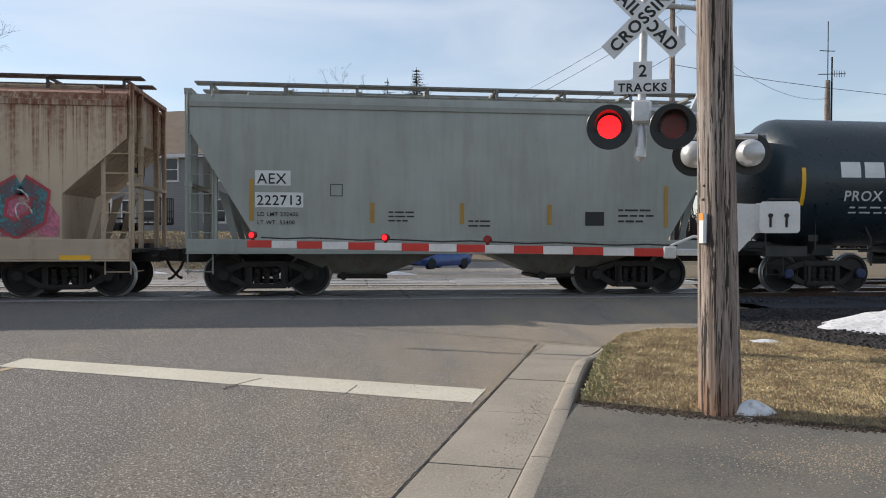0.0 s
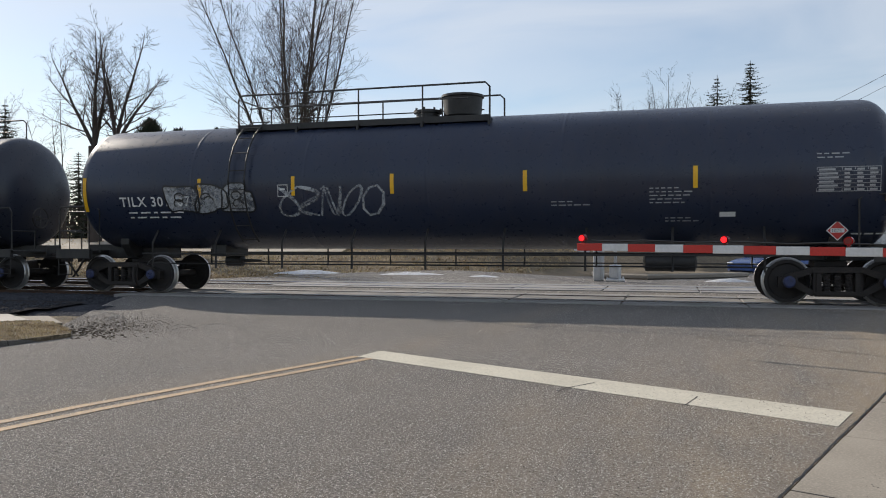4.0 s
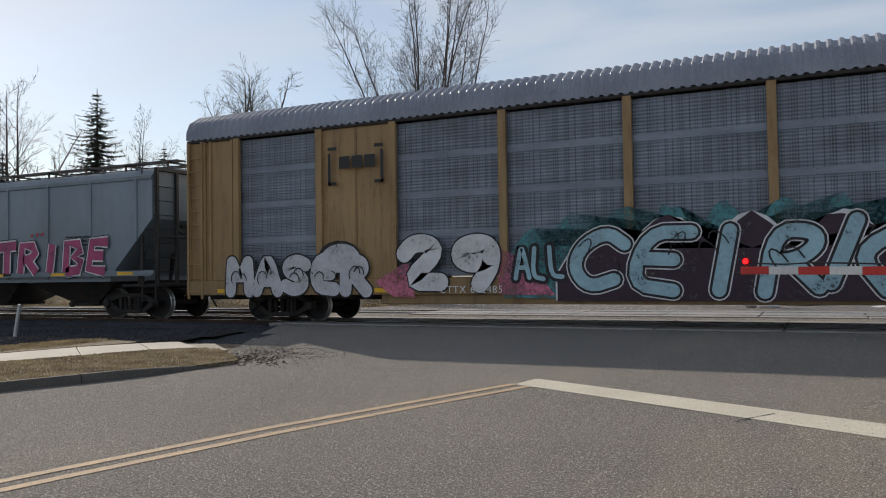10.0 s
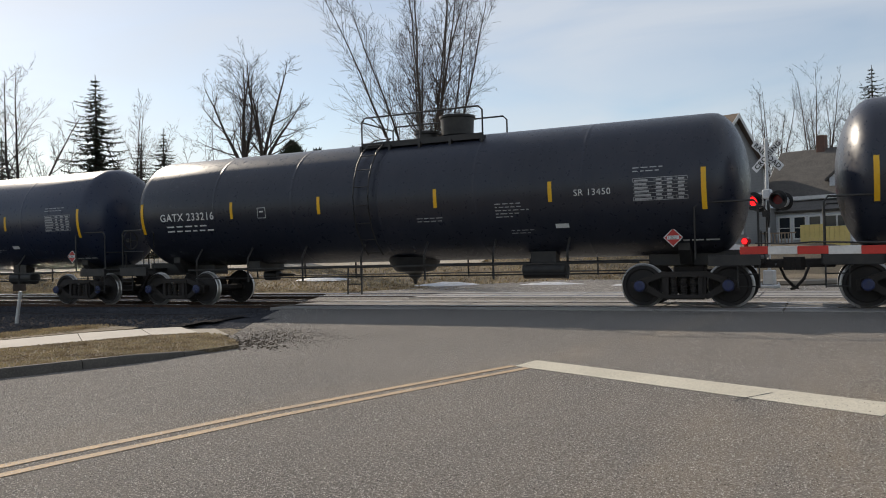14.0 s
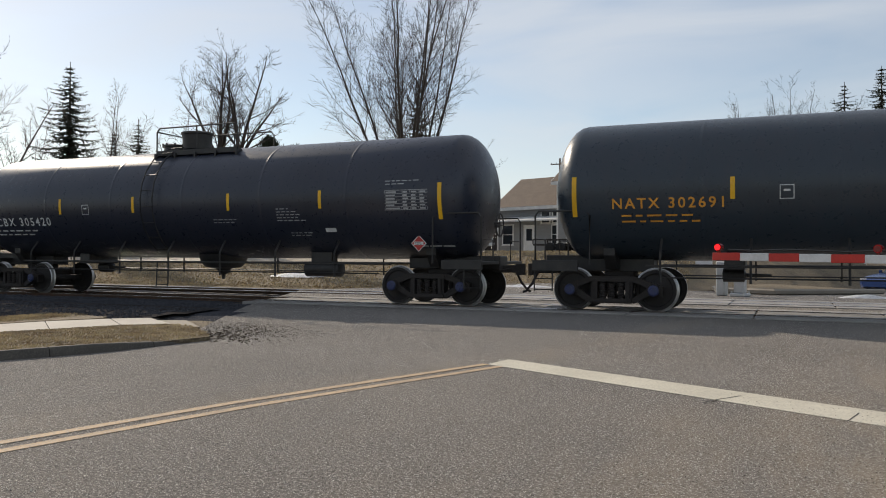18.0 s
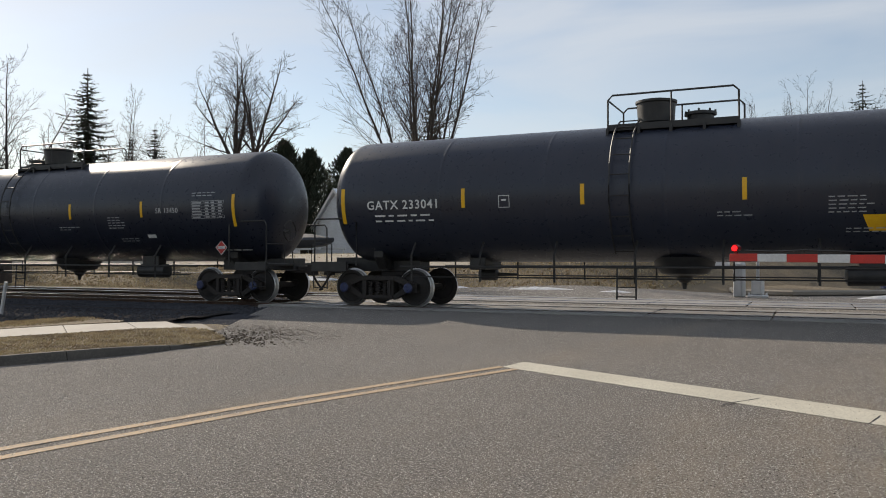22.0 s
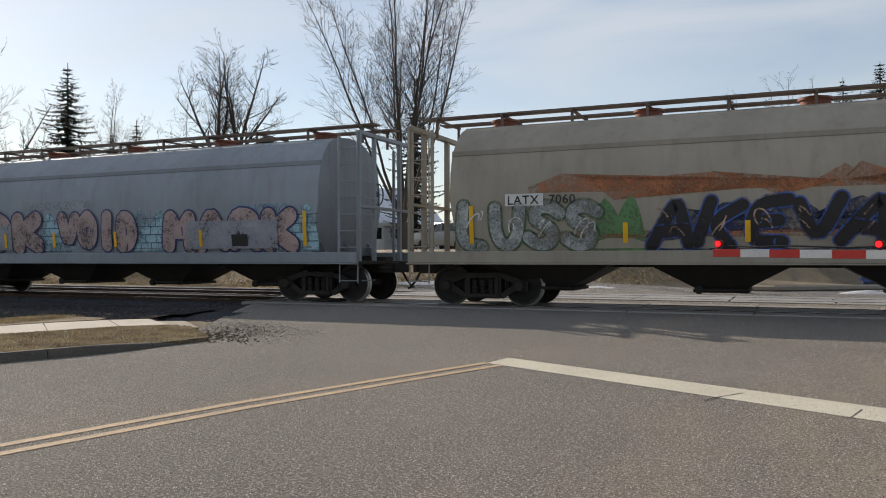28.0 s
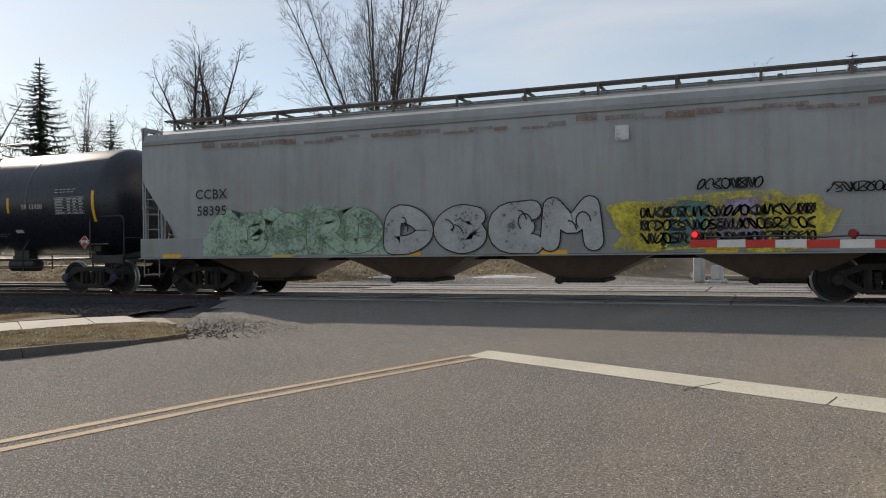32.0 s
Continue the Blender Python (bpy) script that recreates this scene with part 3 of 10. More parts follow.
# loose stones on the shoulders near the street
def stones(name, spots, n, mat, seed, s0=0.02, s1=0.05):
    r = random.Random(seed)
    vs, fs = [], []
    base = [(-1, -1, -0.6), (1, -1, -0.6), (1, 1, -0.6), (-1, 1, -0.6), (-0.7, -0.6, 0.7), (0.7, -0.7, 0.6), (0.6, 0.7, 0.7), (-0.6, 0.6, 0.5)]
    quad = [(0, 1, 5, 4), (1, 2, 6, 5), (2, 3, 7, 6), (3, 0, 4, 7), (4, 5, 6, 7)]
    for _ in range(n):
        x0, x1, y0, y1, zf = r.choice(spots)
        x, y = r.uniform(x0, x1), r.uniform(y0, y1)
        z = zf(x, y)
        s = r.uniform(s0, s1)
        rot = Euler((r.uniform(-0.5, 0.5), r.uniform(-0.5, 0.5), r.uniform(0, 6))).to_matrix()
        k = len(vs)
        for b in base:
            q = rot @ Vector((b[0] * s * r.uniform(0.7, 1.2), b[1] * s * r.uniform(0.6, 1.1), b[2] * s * 0.8))
            vs.append((x + q.x, y + q.y, z + q.z + s * 0.2))
        fs += [tuple(i + k for i in f) for f in quad]
    return tagged(part_of(name, pydata(vs, fs), mat, None, "", 0), "loose grey ballast stones", "stones", kind="stuff")


def bed_z(x, y):
    return 0.0 + 0.175 * step(13.9, 16.0, y)


stones("ballast_stones", [(-36, -14.2, 14.1, 17.2, bed_z), (-20, -13.6, 14.3, 17.2, bed_z), (8.8, 20, 14.1, 17.0, bed_z)], 14000, BALLAST, 3, 0.025, 0.055)

# crossing surface: panels between and beside the rails
crossing = empty("crossing_surface")
tagged(crossing, "grey concrete crossing panels between the rails", "crossing panels", kind="structure")
for cy in (TRACK_Y, TRACK2_Y):
    for (a, b) in ((-1.55, -0.83), (-0.67, 0.67), (0.83, 1.55)):
        x = -13.0 + (cy - TRACK_Y) * 0.38
        while x < 7.4 + (cy - TRACK_Y) * 0.38:
            bm = bmesh.new()
            box(bm, x + 0.015, x + 2.42, cy + a, cy + b, 0.1, RAIL_Z - 0.012 + rnd.uniform(-0.004, 0.004), 0.01)
            part("panel", bm, PANEL, crossing)
            x += 2.44

# ---- running gear ----
SHARED = {}


def shared(key, make):
    if key not in SHARED:
        bm = make()
        fix(bm)
        me = bpy.data.meshes.new(key)
        bm.to_mesh(me)
        bm.free()
        SHARED[key] = me
    return SHARED[key]


def wheel_bm(r):
    bm = bmesh.new()
    lathe(bm, [(-0.07, r * 0.30), (-0.085, r * 0.28), (-0.085, r * 0.2), (-0.05, r * 0.34), (-0.035, r * 0.74), (-0.065, r * 0.80), (-0.065, r * 0.945), (-0.045, r * 0.985), (0.03, r), (0.045, r + 0.025), (0.07, r + 0.02), (0.07, r * 0.8), (0.03, r * 0.74), (0.03, r * 0.3), (0.08, r * 0.25)], "Y", 32)
    return bm


def side_frame_bm():
    """The cast side frame: arched top bar, sloping struts to the journal boxes, a spring window."""
    bm = bmesh.new()
    y0, y1 = -0.09, 0.09
    prism(bm, [(-1.08, 0.53), (-0.85, 0.62), (-0.45, 0.75), (0.45, 0.75), (0.85, 0.62), (1.08, 0.53), (1.08, 0.40), (0.80, 0.50), (0.42, 0.64), (-0.42, 0.64), (-0.80, 0.50), (-1.08, 0.40)], y0, y1)
    prism(bm, [(-0.46, 0.27), (0.46, 0.27), (0.40, 0.17), (-0.40, 0.17)], y0, y1)
    for s in (-1, 1):
        prism(bm, [(s * 0.80, 0.52), (s * 0.92, 0.42), (s * 0.46, 0.17), (s * 0.38, 0.25)], y0 + 0.01, y1 - 0.01)
        prism(bm, [(s * 0.44, 0.66), (s * 0.30, 0.66), (s * 0.30, 0.22), (s * 0.44, 0.22)], y0, y1)
        prism(bm, [(s * 1.08, 0.55), (s * 1.08, 0.34), (s * 0.98, 0.34), (s * 0.96, 0.44), (s * 0.82, 0.44), (s * 0.80, 0.34), (s * 0.72, 0.34), (s * 0.72, 0.56)], y0, y1)
    for s in (-1, 1):
        prism(bm, [(s * 0.38, 0.62), (s * 0.30, 0.62), (s * 0.30, 0.26), (s * 0.38, 0.26)], y0 - 0.05, y0)
        lathe(bm, [(-0.2, 0.03), (-0.2, 0.10), (-0.17, 0.125), (-0.09, 0.135)], "Y", 14, (s * 0.89, 0, 0.457))
    prism(bm, [(-0.46, 0.70), (-0.46, 0.64), (0.46, 0.64), (0.46, 0.70)], y0 - 0.04, y0)
    prism(bm, [(-0.42, 0.27), (-0.42, 0.20), (0.42, 0.20), (0.42, 0.27)], y0 - 0.05, y0)
    return bm


def spring_bm():
    bm = bmesh.new()
    prof = []
    for i in range(7):
        z = 0.27 + 0.33 * i / 6
        prof += [(z - 0.012, 0.062), (z, 0.085), (z + 0.012, 0.062)]
    lathe(bm, prof, "Z", 8, (0, 0, 0))
    return bm


def bolster_bm():
    bm = bmesh.new()
    box(bm, -0.16, 0.16, -0.95, 0.95, 0.42, 0.74, 0.03)
    box(bm, -0.32, 0.32, -0.32, 0.32, 0.72, 0.86, 0.03)
    for x in (-0.89, 0.89):
        tube(bm, [(x, -0.66, 0.457), (x, 0.66, 0.457)], 0.08, 10)
        tube(bm, [(x * 0.45, -0.8, 0.34), (x * 0.45, 0.8, 0.34)], 0.045, 6)
    return bm


def bearing_bm():
    """A roller bearing's end cap with its three bolts."""
    bm = bmesh.new()
    lathe(bm, [(-0.235, 0.02), (-0.235, 0.085), (-0.215, 0.115), (-0.19, 0.118)], "Y", 16)
    for k in range(3):
        a = 2.09 * k + 0.5
        lathe(bm, [(-0.26, 0.006), (-0.26, 0.018), (-0.232, 0.018)], "Y", 6, (0.05 * math.cos(a), 0, 0.05 * math.sin(a)))
    return bm


def truck(parent, x, r=0.457):
    tk = part_of("truck", shared("truck", bolster_bm), STEEL_DARK, parent, "dark cast-steel bogie")
    tk.location = (x, 0, r - 0.457)
    wh = shared("wheel%.2f" % r, lambda: wheel_bm(r))
    if len(wh.materials) == 0:
        wh.materials.append(WHEEL)
        wh.materials.append(TREAD)
        for f in wh.polygons:
            q = math.hypot(f.center.x, f.center.z)
            if q > r * 0.955:
                f.material_index = 1
    for wx in (-0.89, 0.89):
        for s in (-1, 1):
            w = part_of("wheel", wh, None, tk)
            w.location = (wx, s * 0.7525, r - (r - 0.457))
            w.rotation_euler = (0, 0.7 * wx + x, 0 if s < 0 else math.pi)
    for s in (-1, 1):
        f = part_of("side_frame", shared("side_frame", side_frame_bm), STEEL_DARK, tk)
        f.location = (0, s * 0.98, 0)
        f.rotation_euler = (0, 0, 0 if s < 0 else math.pi)
        for gx in (-0.2, 0.0, 0.2):
            g = part_of("spring", shared("spring", spring_bm), STEEL_DARK, tk)
            g.location = (gx, s * 1.04, 0)
        if s < 0 and parent.name.startswith("tank"):
            for gx in (-0.89, 0.89):
                g = part_of("bearing_cap", shared("bearing_cap", bearing_bm), CAPBLUE, tk, "blue bearing end cap")
                g.location = (gx, -0.98, 0.457)
    return tk


def coupler_bm():
    bm = bmesh.new()
    box(bm, -0.75, -0.12, -0.1, 0.1, 0.78, 0.96, 0.02)
    prism(bm, [(-0.16, -0.14), (-0.02, -0.18), (0.06, -0.15), (0.06, -0.05), (-0.02, 0.0), (0.0, 0.15), (-0.1, 0.2), (-0.18, 0.12)], 0.73, 1.0, "Z")
    tube(bm, [(-0.25, 0.2, 0.80), (-0.15, 0.28, 0.55), (0.02, 0.26, 0.36), (0.1, 0.2, 0.34)], 0.03, 6)
    tube(bm, [(-0.3, -0.9, 0.86), (-0.3, 0.35, 0.86)], 0.016, 5)
    return bm


def couplers(car, half):
    for s in (-1, 1):
        c = part_of("coupler", shared("coupler", coupler_bm), STEEL_DARK, car)
        c.location = (s * half, 0, 0)
        c.rotation_euler = (0, 0, 0 if s > 0 else math.pi)


def brake_wheel(car, x, y, z):
    bm = bmesh.new()
    n = 16
    pts = [(0, 0.27 * math.cos(2 * math.pi * i / n), 0.27 * math.sin(2 * math.pi * i / n)) for i in range(n + 1)]
    tube(bm, pts, 0.018, 5, False)
    for i in range(0, n, 4):
        tube(bm, [(0, 0, 0), pts[i]], 0.012, 4)
    box(bm, -0.12, 0.0, -0.06, 0.06, -0.06, 0.06, 0.01)
    b = part("brake_wheel", bm, STEEL_BLACK, car)
    b.location = (x, y, z)


# ---- tank cars ----
TANK_R, TANK_Z = 1.53, 2.62


def on_tank(xc=0.0, eps=0.006):
    """Maps (along, arc above the tank's middle) onto its near side."""
    def put(a, s):
        t = s / TANK_R
        return (xc + a, -(TANK_R + eps) * math.cos(t), TANK_Z + (TANK_R + eps) * math.sin(t))
    return put


def tank_proto(kind, length, walk_x, dome_x, tone, man=-0.85):
    half = length / 2
    th = half - 0.77
    car = empty("tank_car")
    prof = [(-th + 0.72 * (1 - math.cos(math.pi / 2 * i / 9)), TANK_R * math.sin(math.pi / 2 * i / 9)) for i in range(10)]
    body = []
    n = 6
    for i in range(1, n):
        x = -th + 0.72 + (2 * th - 1.44) * i / n
        body += [(x - 0.07, TANK_R), (x - 0.024, TANK_R), (x - 0.012, TANK_R + 0.004), (x + 0.012, TANK_R + 0.004), (x + 0.024, TANK_R), (x + 0.07, TANK_R)]
    prof = prof + body + [(-x, r) for x, r in prof[::-1]]
    bm = bmesh.new()
    lathe(bm, prof, "X", 48, (0, 0, TANK_Z))
    tk = part("tank", fix(bm), PAINT_TANK, car, "black-painted steel tank shell", 40)
    tk.color = (*tone, 1)
    # sills, saddles and end platforms
    for s in (-1, 1):
        bm = bmesh.new()
        box(bm, s * (half - 2.9), s * (half - 0.5), -0.28, 0.28, 0.86, 1.18, 0.02)
        part("stub_sill", fix(bm), STEEL_BLACK, car)
        bm = bmesh.new()
        xs = s * (half - 2.05)
        ys = [-1.42, -1.0, -0.5, 0, 0.5, 1.0, 1.42]
        poly = [(-1.42, 1.62), (-1.42, 1.5), (-0.6, 0.92), (0.6, 0.92), (1.42, 1.5), (1.42, 1.62)]
        arc = [(y, TANK_Z - math.sqrt((TANK_R + 0.01) ** 2 - y * y)) for y in ys[::-1]]
        prism(bm, [(-0.85, 1.36), (-0.85, 1.2), (-0.6, 0.9), (0.6, 0.9), (0.85, 1.2), (0.85, 1.36)] + arc[2:-2], xs - 0.12, xs + 0.12, "X")
        part("saddle", fix(bm), STEEL_BLACK, car)
        bm = bmesh.new()
        box(bm, s * (half - 1.1), s * (half - 0.52), -1.48, 1.48, 0.98, 1.05, 0.01)
        box(bm, s * (half - 1.5), s * (half - 0.52), -1.5, -1.4, 0.86, 1.08, 0.01)
        part("end_platform", fix(bm), STEEL_BLACK, car)
        for y in (-1.42, 1.42):
            bm = bmesh.new()
            tube(bm, [(s * (half - 1.75), y, 1.0), (s * (half - 1.75), y, 2.05), (s * (half - 1.65), y, 2.15), (s * (half - 0.62), y, 2.15), (s * (half - 0.55), y, 2.05), (s * (half - 0.55), y, 1.0)], 0.022, 6)
            tube(bm, [(s * (half - 0.55), y, 1.55), (s * (half - 0.55), y * 0.45, 1.55), (s * (half - 0.55), y * 0.45, 1.0)], 0.018, 5)
            part("end_rail", bm, STEEL_BLACK, car)
        bm = bmesh.new()
        for k in range(3):
            z = 0.45 + 0.24 * k
            tube(bm, [(s * (half - 0.95), -1.46, z), (s * (half - 0.55), -1.46, z)], 0.014, 5)
        for x in (half - 0.95, half - 0.55):
            tube(bm, [(s * x, -1.46, 0.42), (s * x, -1.46, 1.0)], 0.016, 5)
        part("step", bm, STEEL_BLACK, car)
    # rails and pipes along the belly
    bm = bmesh.new()
    for y in (-1.3, 1.3):
        tube(bm, [(-half + 2.9, y, 0.98), (half - 2.9, y, 0.98)], 0.025, 6)
        tube(bm, [(-half + 3.2, y, 0.74), (half - 3.2, y, 0.74)], 0.018, 5)
        x = -half + 3.2
        while x < half - 3:
            tube(bm, [(x, y, 0.64), (x, y, 1.25), (x, y * 0.8, 1.6)], 0.028, 5)
            x += 1.75
    part("belly_rail", bm, STEEL_BLACK, car)
    if kind == "general":
        bm = bmesh.new()
        lathe(bm, [(0.62, 0.05), (0.66, 0.12), (0.78, 0.2), (0.84, 0.5), (0.98, 0.62), (1.2, 0.7)], "Z", 20, (0.2, 0, 0))
        lathe(bm, [(0.5, 0.04), (0.66, 0.07)], "Z", 8, (0.2, 0, 0))
        part("bottom_outlet", bm, STEEL_BLACK, car)
        bm = bmesh.new()
        for x in (-1.0, -0.6):
            tube(bm, [(x, -1.3, 1.0), (x, -1.34, 0.3)], 0.02, 5)
        for k in range(3):
            tube(bm, [(-1.0, -1.33, 0.36 + 0.2 * k), (-0.6, -1.33, 0.36 + 0.2 * k)], 0.014, 5)
        part("side_step", bm, STEEL_BLACK, car)
    bm = bmesh.new()
    lathe(bm, [(-0.55, 0.1), (-0.5, 0.2), (0.5, 0.2), (0.55, 0.1)], "X", 14, (half - 5.2, -0.55, 0.82))
    box(bm, half - 5.5, half - 4.9, -0.7, -0.4, 0.95, 1.25)
    part("air_reservoir", fix(bm), STEEL_BLACK, car)
    bm = bmesh.new()
    lathe(bm, [(-0.3, 0.06), (-0.28, 0.15), (0.15, 0.15), (0.2, 0.05), (0.7, 0.03)], "X", 12, (-half + 4.6, 0.3, 0.78))
    box(bm, -half + 4.4, -half + 4.8, -0.6, 0.5, 0.9, 1.2, 0.02)
    part("brake_cylinder", fix(bm), STEEL_BLACK, car)
    # top fittings
    top = TANK_Z + TANK_R
    a, b = walk_x
    for y in (-0.85, 0.62):
        bm = bmesh.new()
        prism(bm, [(y, top - 0.2), (y + 0.02, top - 0.2), (y + 0.02, top - 0.14), (y + 0.22, top - 0.14), (y + 0.22, top - 0.10), (y + 0.02, top - 0.10), (y + 0.02, top - 0.06), (y, top - 0.06)], a, b, "X")
        part("walkway", fix(bm), STEEL_BLACK, car)
    for i in range(5):
        x = a + (b - a) * i / 4
        bm = bmesh.new()
        box(bm, x - 0.03, x + 0.03, -0.9, 0.9, top - 0.32, top - 0.142)
        part("walkway_bearer", fix(bm), STEEL_BLACK, car)
    bm = bmesh.new()
    h = 0.66 if kind == "lpg" else 0.58
    for y in (-0.82, 0.82):
        tube(bm, [(a, y, top - 0.15), (a, y, top + h - 0.1), (a + 0.1, y, top + h), (b - 0.1, y, top + h), (b, y, top + h - 0.1), (b, y, top - 0.15)], 0.022, 6)
        k = max(2, int((b - a) / 1.3))
        for i in range(1, k):
            x = a + (b - a) * i / k
            tube(bm, [(x, y, top - 0.12), (x, y, top + h)], 0.02, 5)
        if kind == "lpg":
            tube(bm, [(a + 0.3, y, top + h * 0.5), (b - 0.5, y, top + h * 0.5)], 0.016, 5)
    tube(bm, [(a, -0.82, top + h - 0.1), (a, 0.82, top + h - 0.1)], 0.02, 5)
    part("guard_rail", bm, STEEL_BLACK, car)
    bm = bmesh.new()
    r = 0.44 if kind == "lpg" else 0.40
    lathe(bm, [(top - 0.08, r * 0.9), (top + 0.02, r * 0.9), (top + 0.05, r), (top + 0.46, r * 1.06), (top + 0.48, r * 1.14), (top + 0.53, r * 1.14), (top + 0.56, r * 0.8)], "Z", 24, (dome_x, 0, 0))
    part("valve_housing", bm, STEEL_BLACK, car)
    bm = bmesh.new()
    lathe(bm, [(top - 0.05, 0.28), (top + 0.14, 0.28), (top + 0.15, 0.34), (top + 0.21, 0.34), (top + 0.25, 0.15)], "Z", 18, (dome_x + man, 0, 0))
    for i in range(8):
        an = 2 * math.pi * i / 8
        box(bm, dome_x + man + 0.31 * math.cos(an) - 0.02, dome_x + man + 0.31 * math.cos(an) + 0.02, 0.31 * math.sin(an) - 0.02, 0.31 * math.sin(an) + 0.02, top + 0.2, top + 0.26)
    part("manway", bm, STEEL_BLACK, car)
    # ladder up the near side
    bm = bmesh.new()
    lx = a + 0.2
    for x in (lx, lx + 0.42):
        tube(bm, [on_tank(0, 0.13)(x, s * TANK_R) for s in [-0.95 + 0.25 * i for i in range(10)]], 0.02, 5)
    for i in range(9):
        s = (-0.9 + 0.27 * i) * TANK_R
        tube(bm, [on_tank(0, 0.13)(lx, s), on_tank(0, 0.13)(lx + 0.42, s)], 0.014, 5)
    part("ladder", bm, STEEL_BLACK, car)
    # reflectors
    put = on_tank()
    ends, mids = ((-th + 0.62, th - 0.82), (-4.5, -1.74, 1.5, 4.28)) if kind == "general" else ((-8.95, 9.0), (-5.7, -3.25, -0.85, 2.12, 5.54))
    for x in ends:
        decal("reflector", car, YELLOW_REF, [rect(x, -0.62, 0.1, 0.86, 5)], put, "yellow reflective strip")
    for x in mids:
        decal("reflector", car, YELLOW_REF, [rect(x, -0.3, 0.09, 0.44, 3)], put, "yellow reflective strip")
    truck(car, half - 2.05)
    truck(car, -half + 2.15)
    couplers(car, half)
    brake_wheel(car, half - 0.4, -0.6, 1.9)
    car["half"] = half
    return car


DULLPRINT = flat("dulled_print", (0.42, 0.43, 0.44), 0.6)


def table_panel(car, put, x, s, w, h, rnd):
    """The printed qualification table: white frame, rules and figures."""
    shp = [rect(x, s, w, 0.012), rect(x, s + h, w, 0.012)]
    for i in range(1, 6):
        shp.append(rect(x, s + h * i / 6, w, 0.008))
    for f in (0, 0.4, 0.6, 0.8, 1):
        shp.append(rect(x + w * f - 0.005, s, 0.01, h))
    for r in range(6):
        shp.append(rect(x + 0.03, s + h * (r + 0.25) / 6, w * rnd.uniform(0.2, 0.34), h / 12))
        for f in (0.43, 0.63, 0.83):
            shp.append(rect(x + w * f, s + h * (r + 0.25) / 6, w * rnd.uniform(0.08, 0.14), h / 12))
    decal("data_table", car, DULLPRINT, shp, put, "white printed data table")


def placard(car, curve, x, s, size, digits):
    """A diamond placard held upright in its bracket on the tank's side."""
    d = size / 2
    mid, edge = Vector(curve(x, s)), Vector(curve(x, s + d))

    def put(a, b):
        return (mid.x + a - x, edge.y - 0.01, mid.z + b - s)

    bm = bmesh.new()
    box(bm, mid.x - 0.05, mid.x + 0.05, edge.y - 0.005, mid.y + 0.03, mid.z - 0.09, mid.z - 0.05)
    part("placard_bracket", fix(bm), STEEL_BLACK, car)
    decal("placard", car, WHITE_PAINT, [([(x - d, s), (x, s - d), (x + d, s), (x, s + d)], [(0, 1, 2, 3)])], put, "hazard placard in a white diamond")
    e = d * 0.88
    up = lambda a, b: Vector(put(a, b)) + Vector((0, -0.004, 0))
    decal("placard_face", car, RED_PAINT, [([(x - e, s), (x, s - e), (x + e, s), (x, s + e)], [(0, 1, 2, 3)])], up)
    up2 = lambda a, b: Vector(put(a, b)) + Vector((0, -0.008, 0))
    decal("placard_band", car, WHITE_PAINT, [rect(x - d * 0.62, s - d * 0.2, d * 1.24, d * 0.4)], up2)
    up3 = lambda a, b: Vector(put(a, b)) + Vector((0, -0.011, 0))
    decal("placard_digits", car, BLACK_PAINT, [moved(text_data(digits, d * 0.34), x - d * 0.55, s - d * 0.17)], up3)


def scribble(car, put, x, s, w, h, mat, rnd, width=0.035):
    """A sprayed tag: a looping handwritten line."""
    shapes = []
    n = max(2, int(w / (h * 0.7)))
    for k in range(n):
        cx = x + w * (k + 0.5) / n
        ph, kx, kz = rnd.uniform(0, 6), rnd.choice((1, 2, 2, 3)), rnd.choice((1, 2, 3))
        pts = []
        m = 22
        for i in range(m):
            t = 2 * math.pi * i / m * 0.92 + ph
            pts.append((cx + w / n * 0.52 * math.sin(kx * t + k) * rnd.uniform(0.9, 1.05), s + h * 0.5 * math.sin(kz * t + ph)))
        shapes.append(strip_mesh(pts, width, lambda a, b: (a, b)))
    decal("graffiti_tag", car, mat, shapes, put, "sprayed graffiti tag")


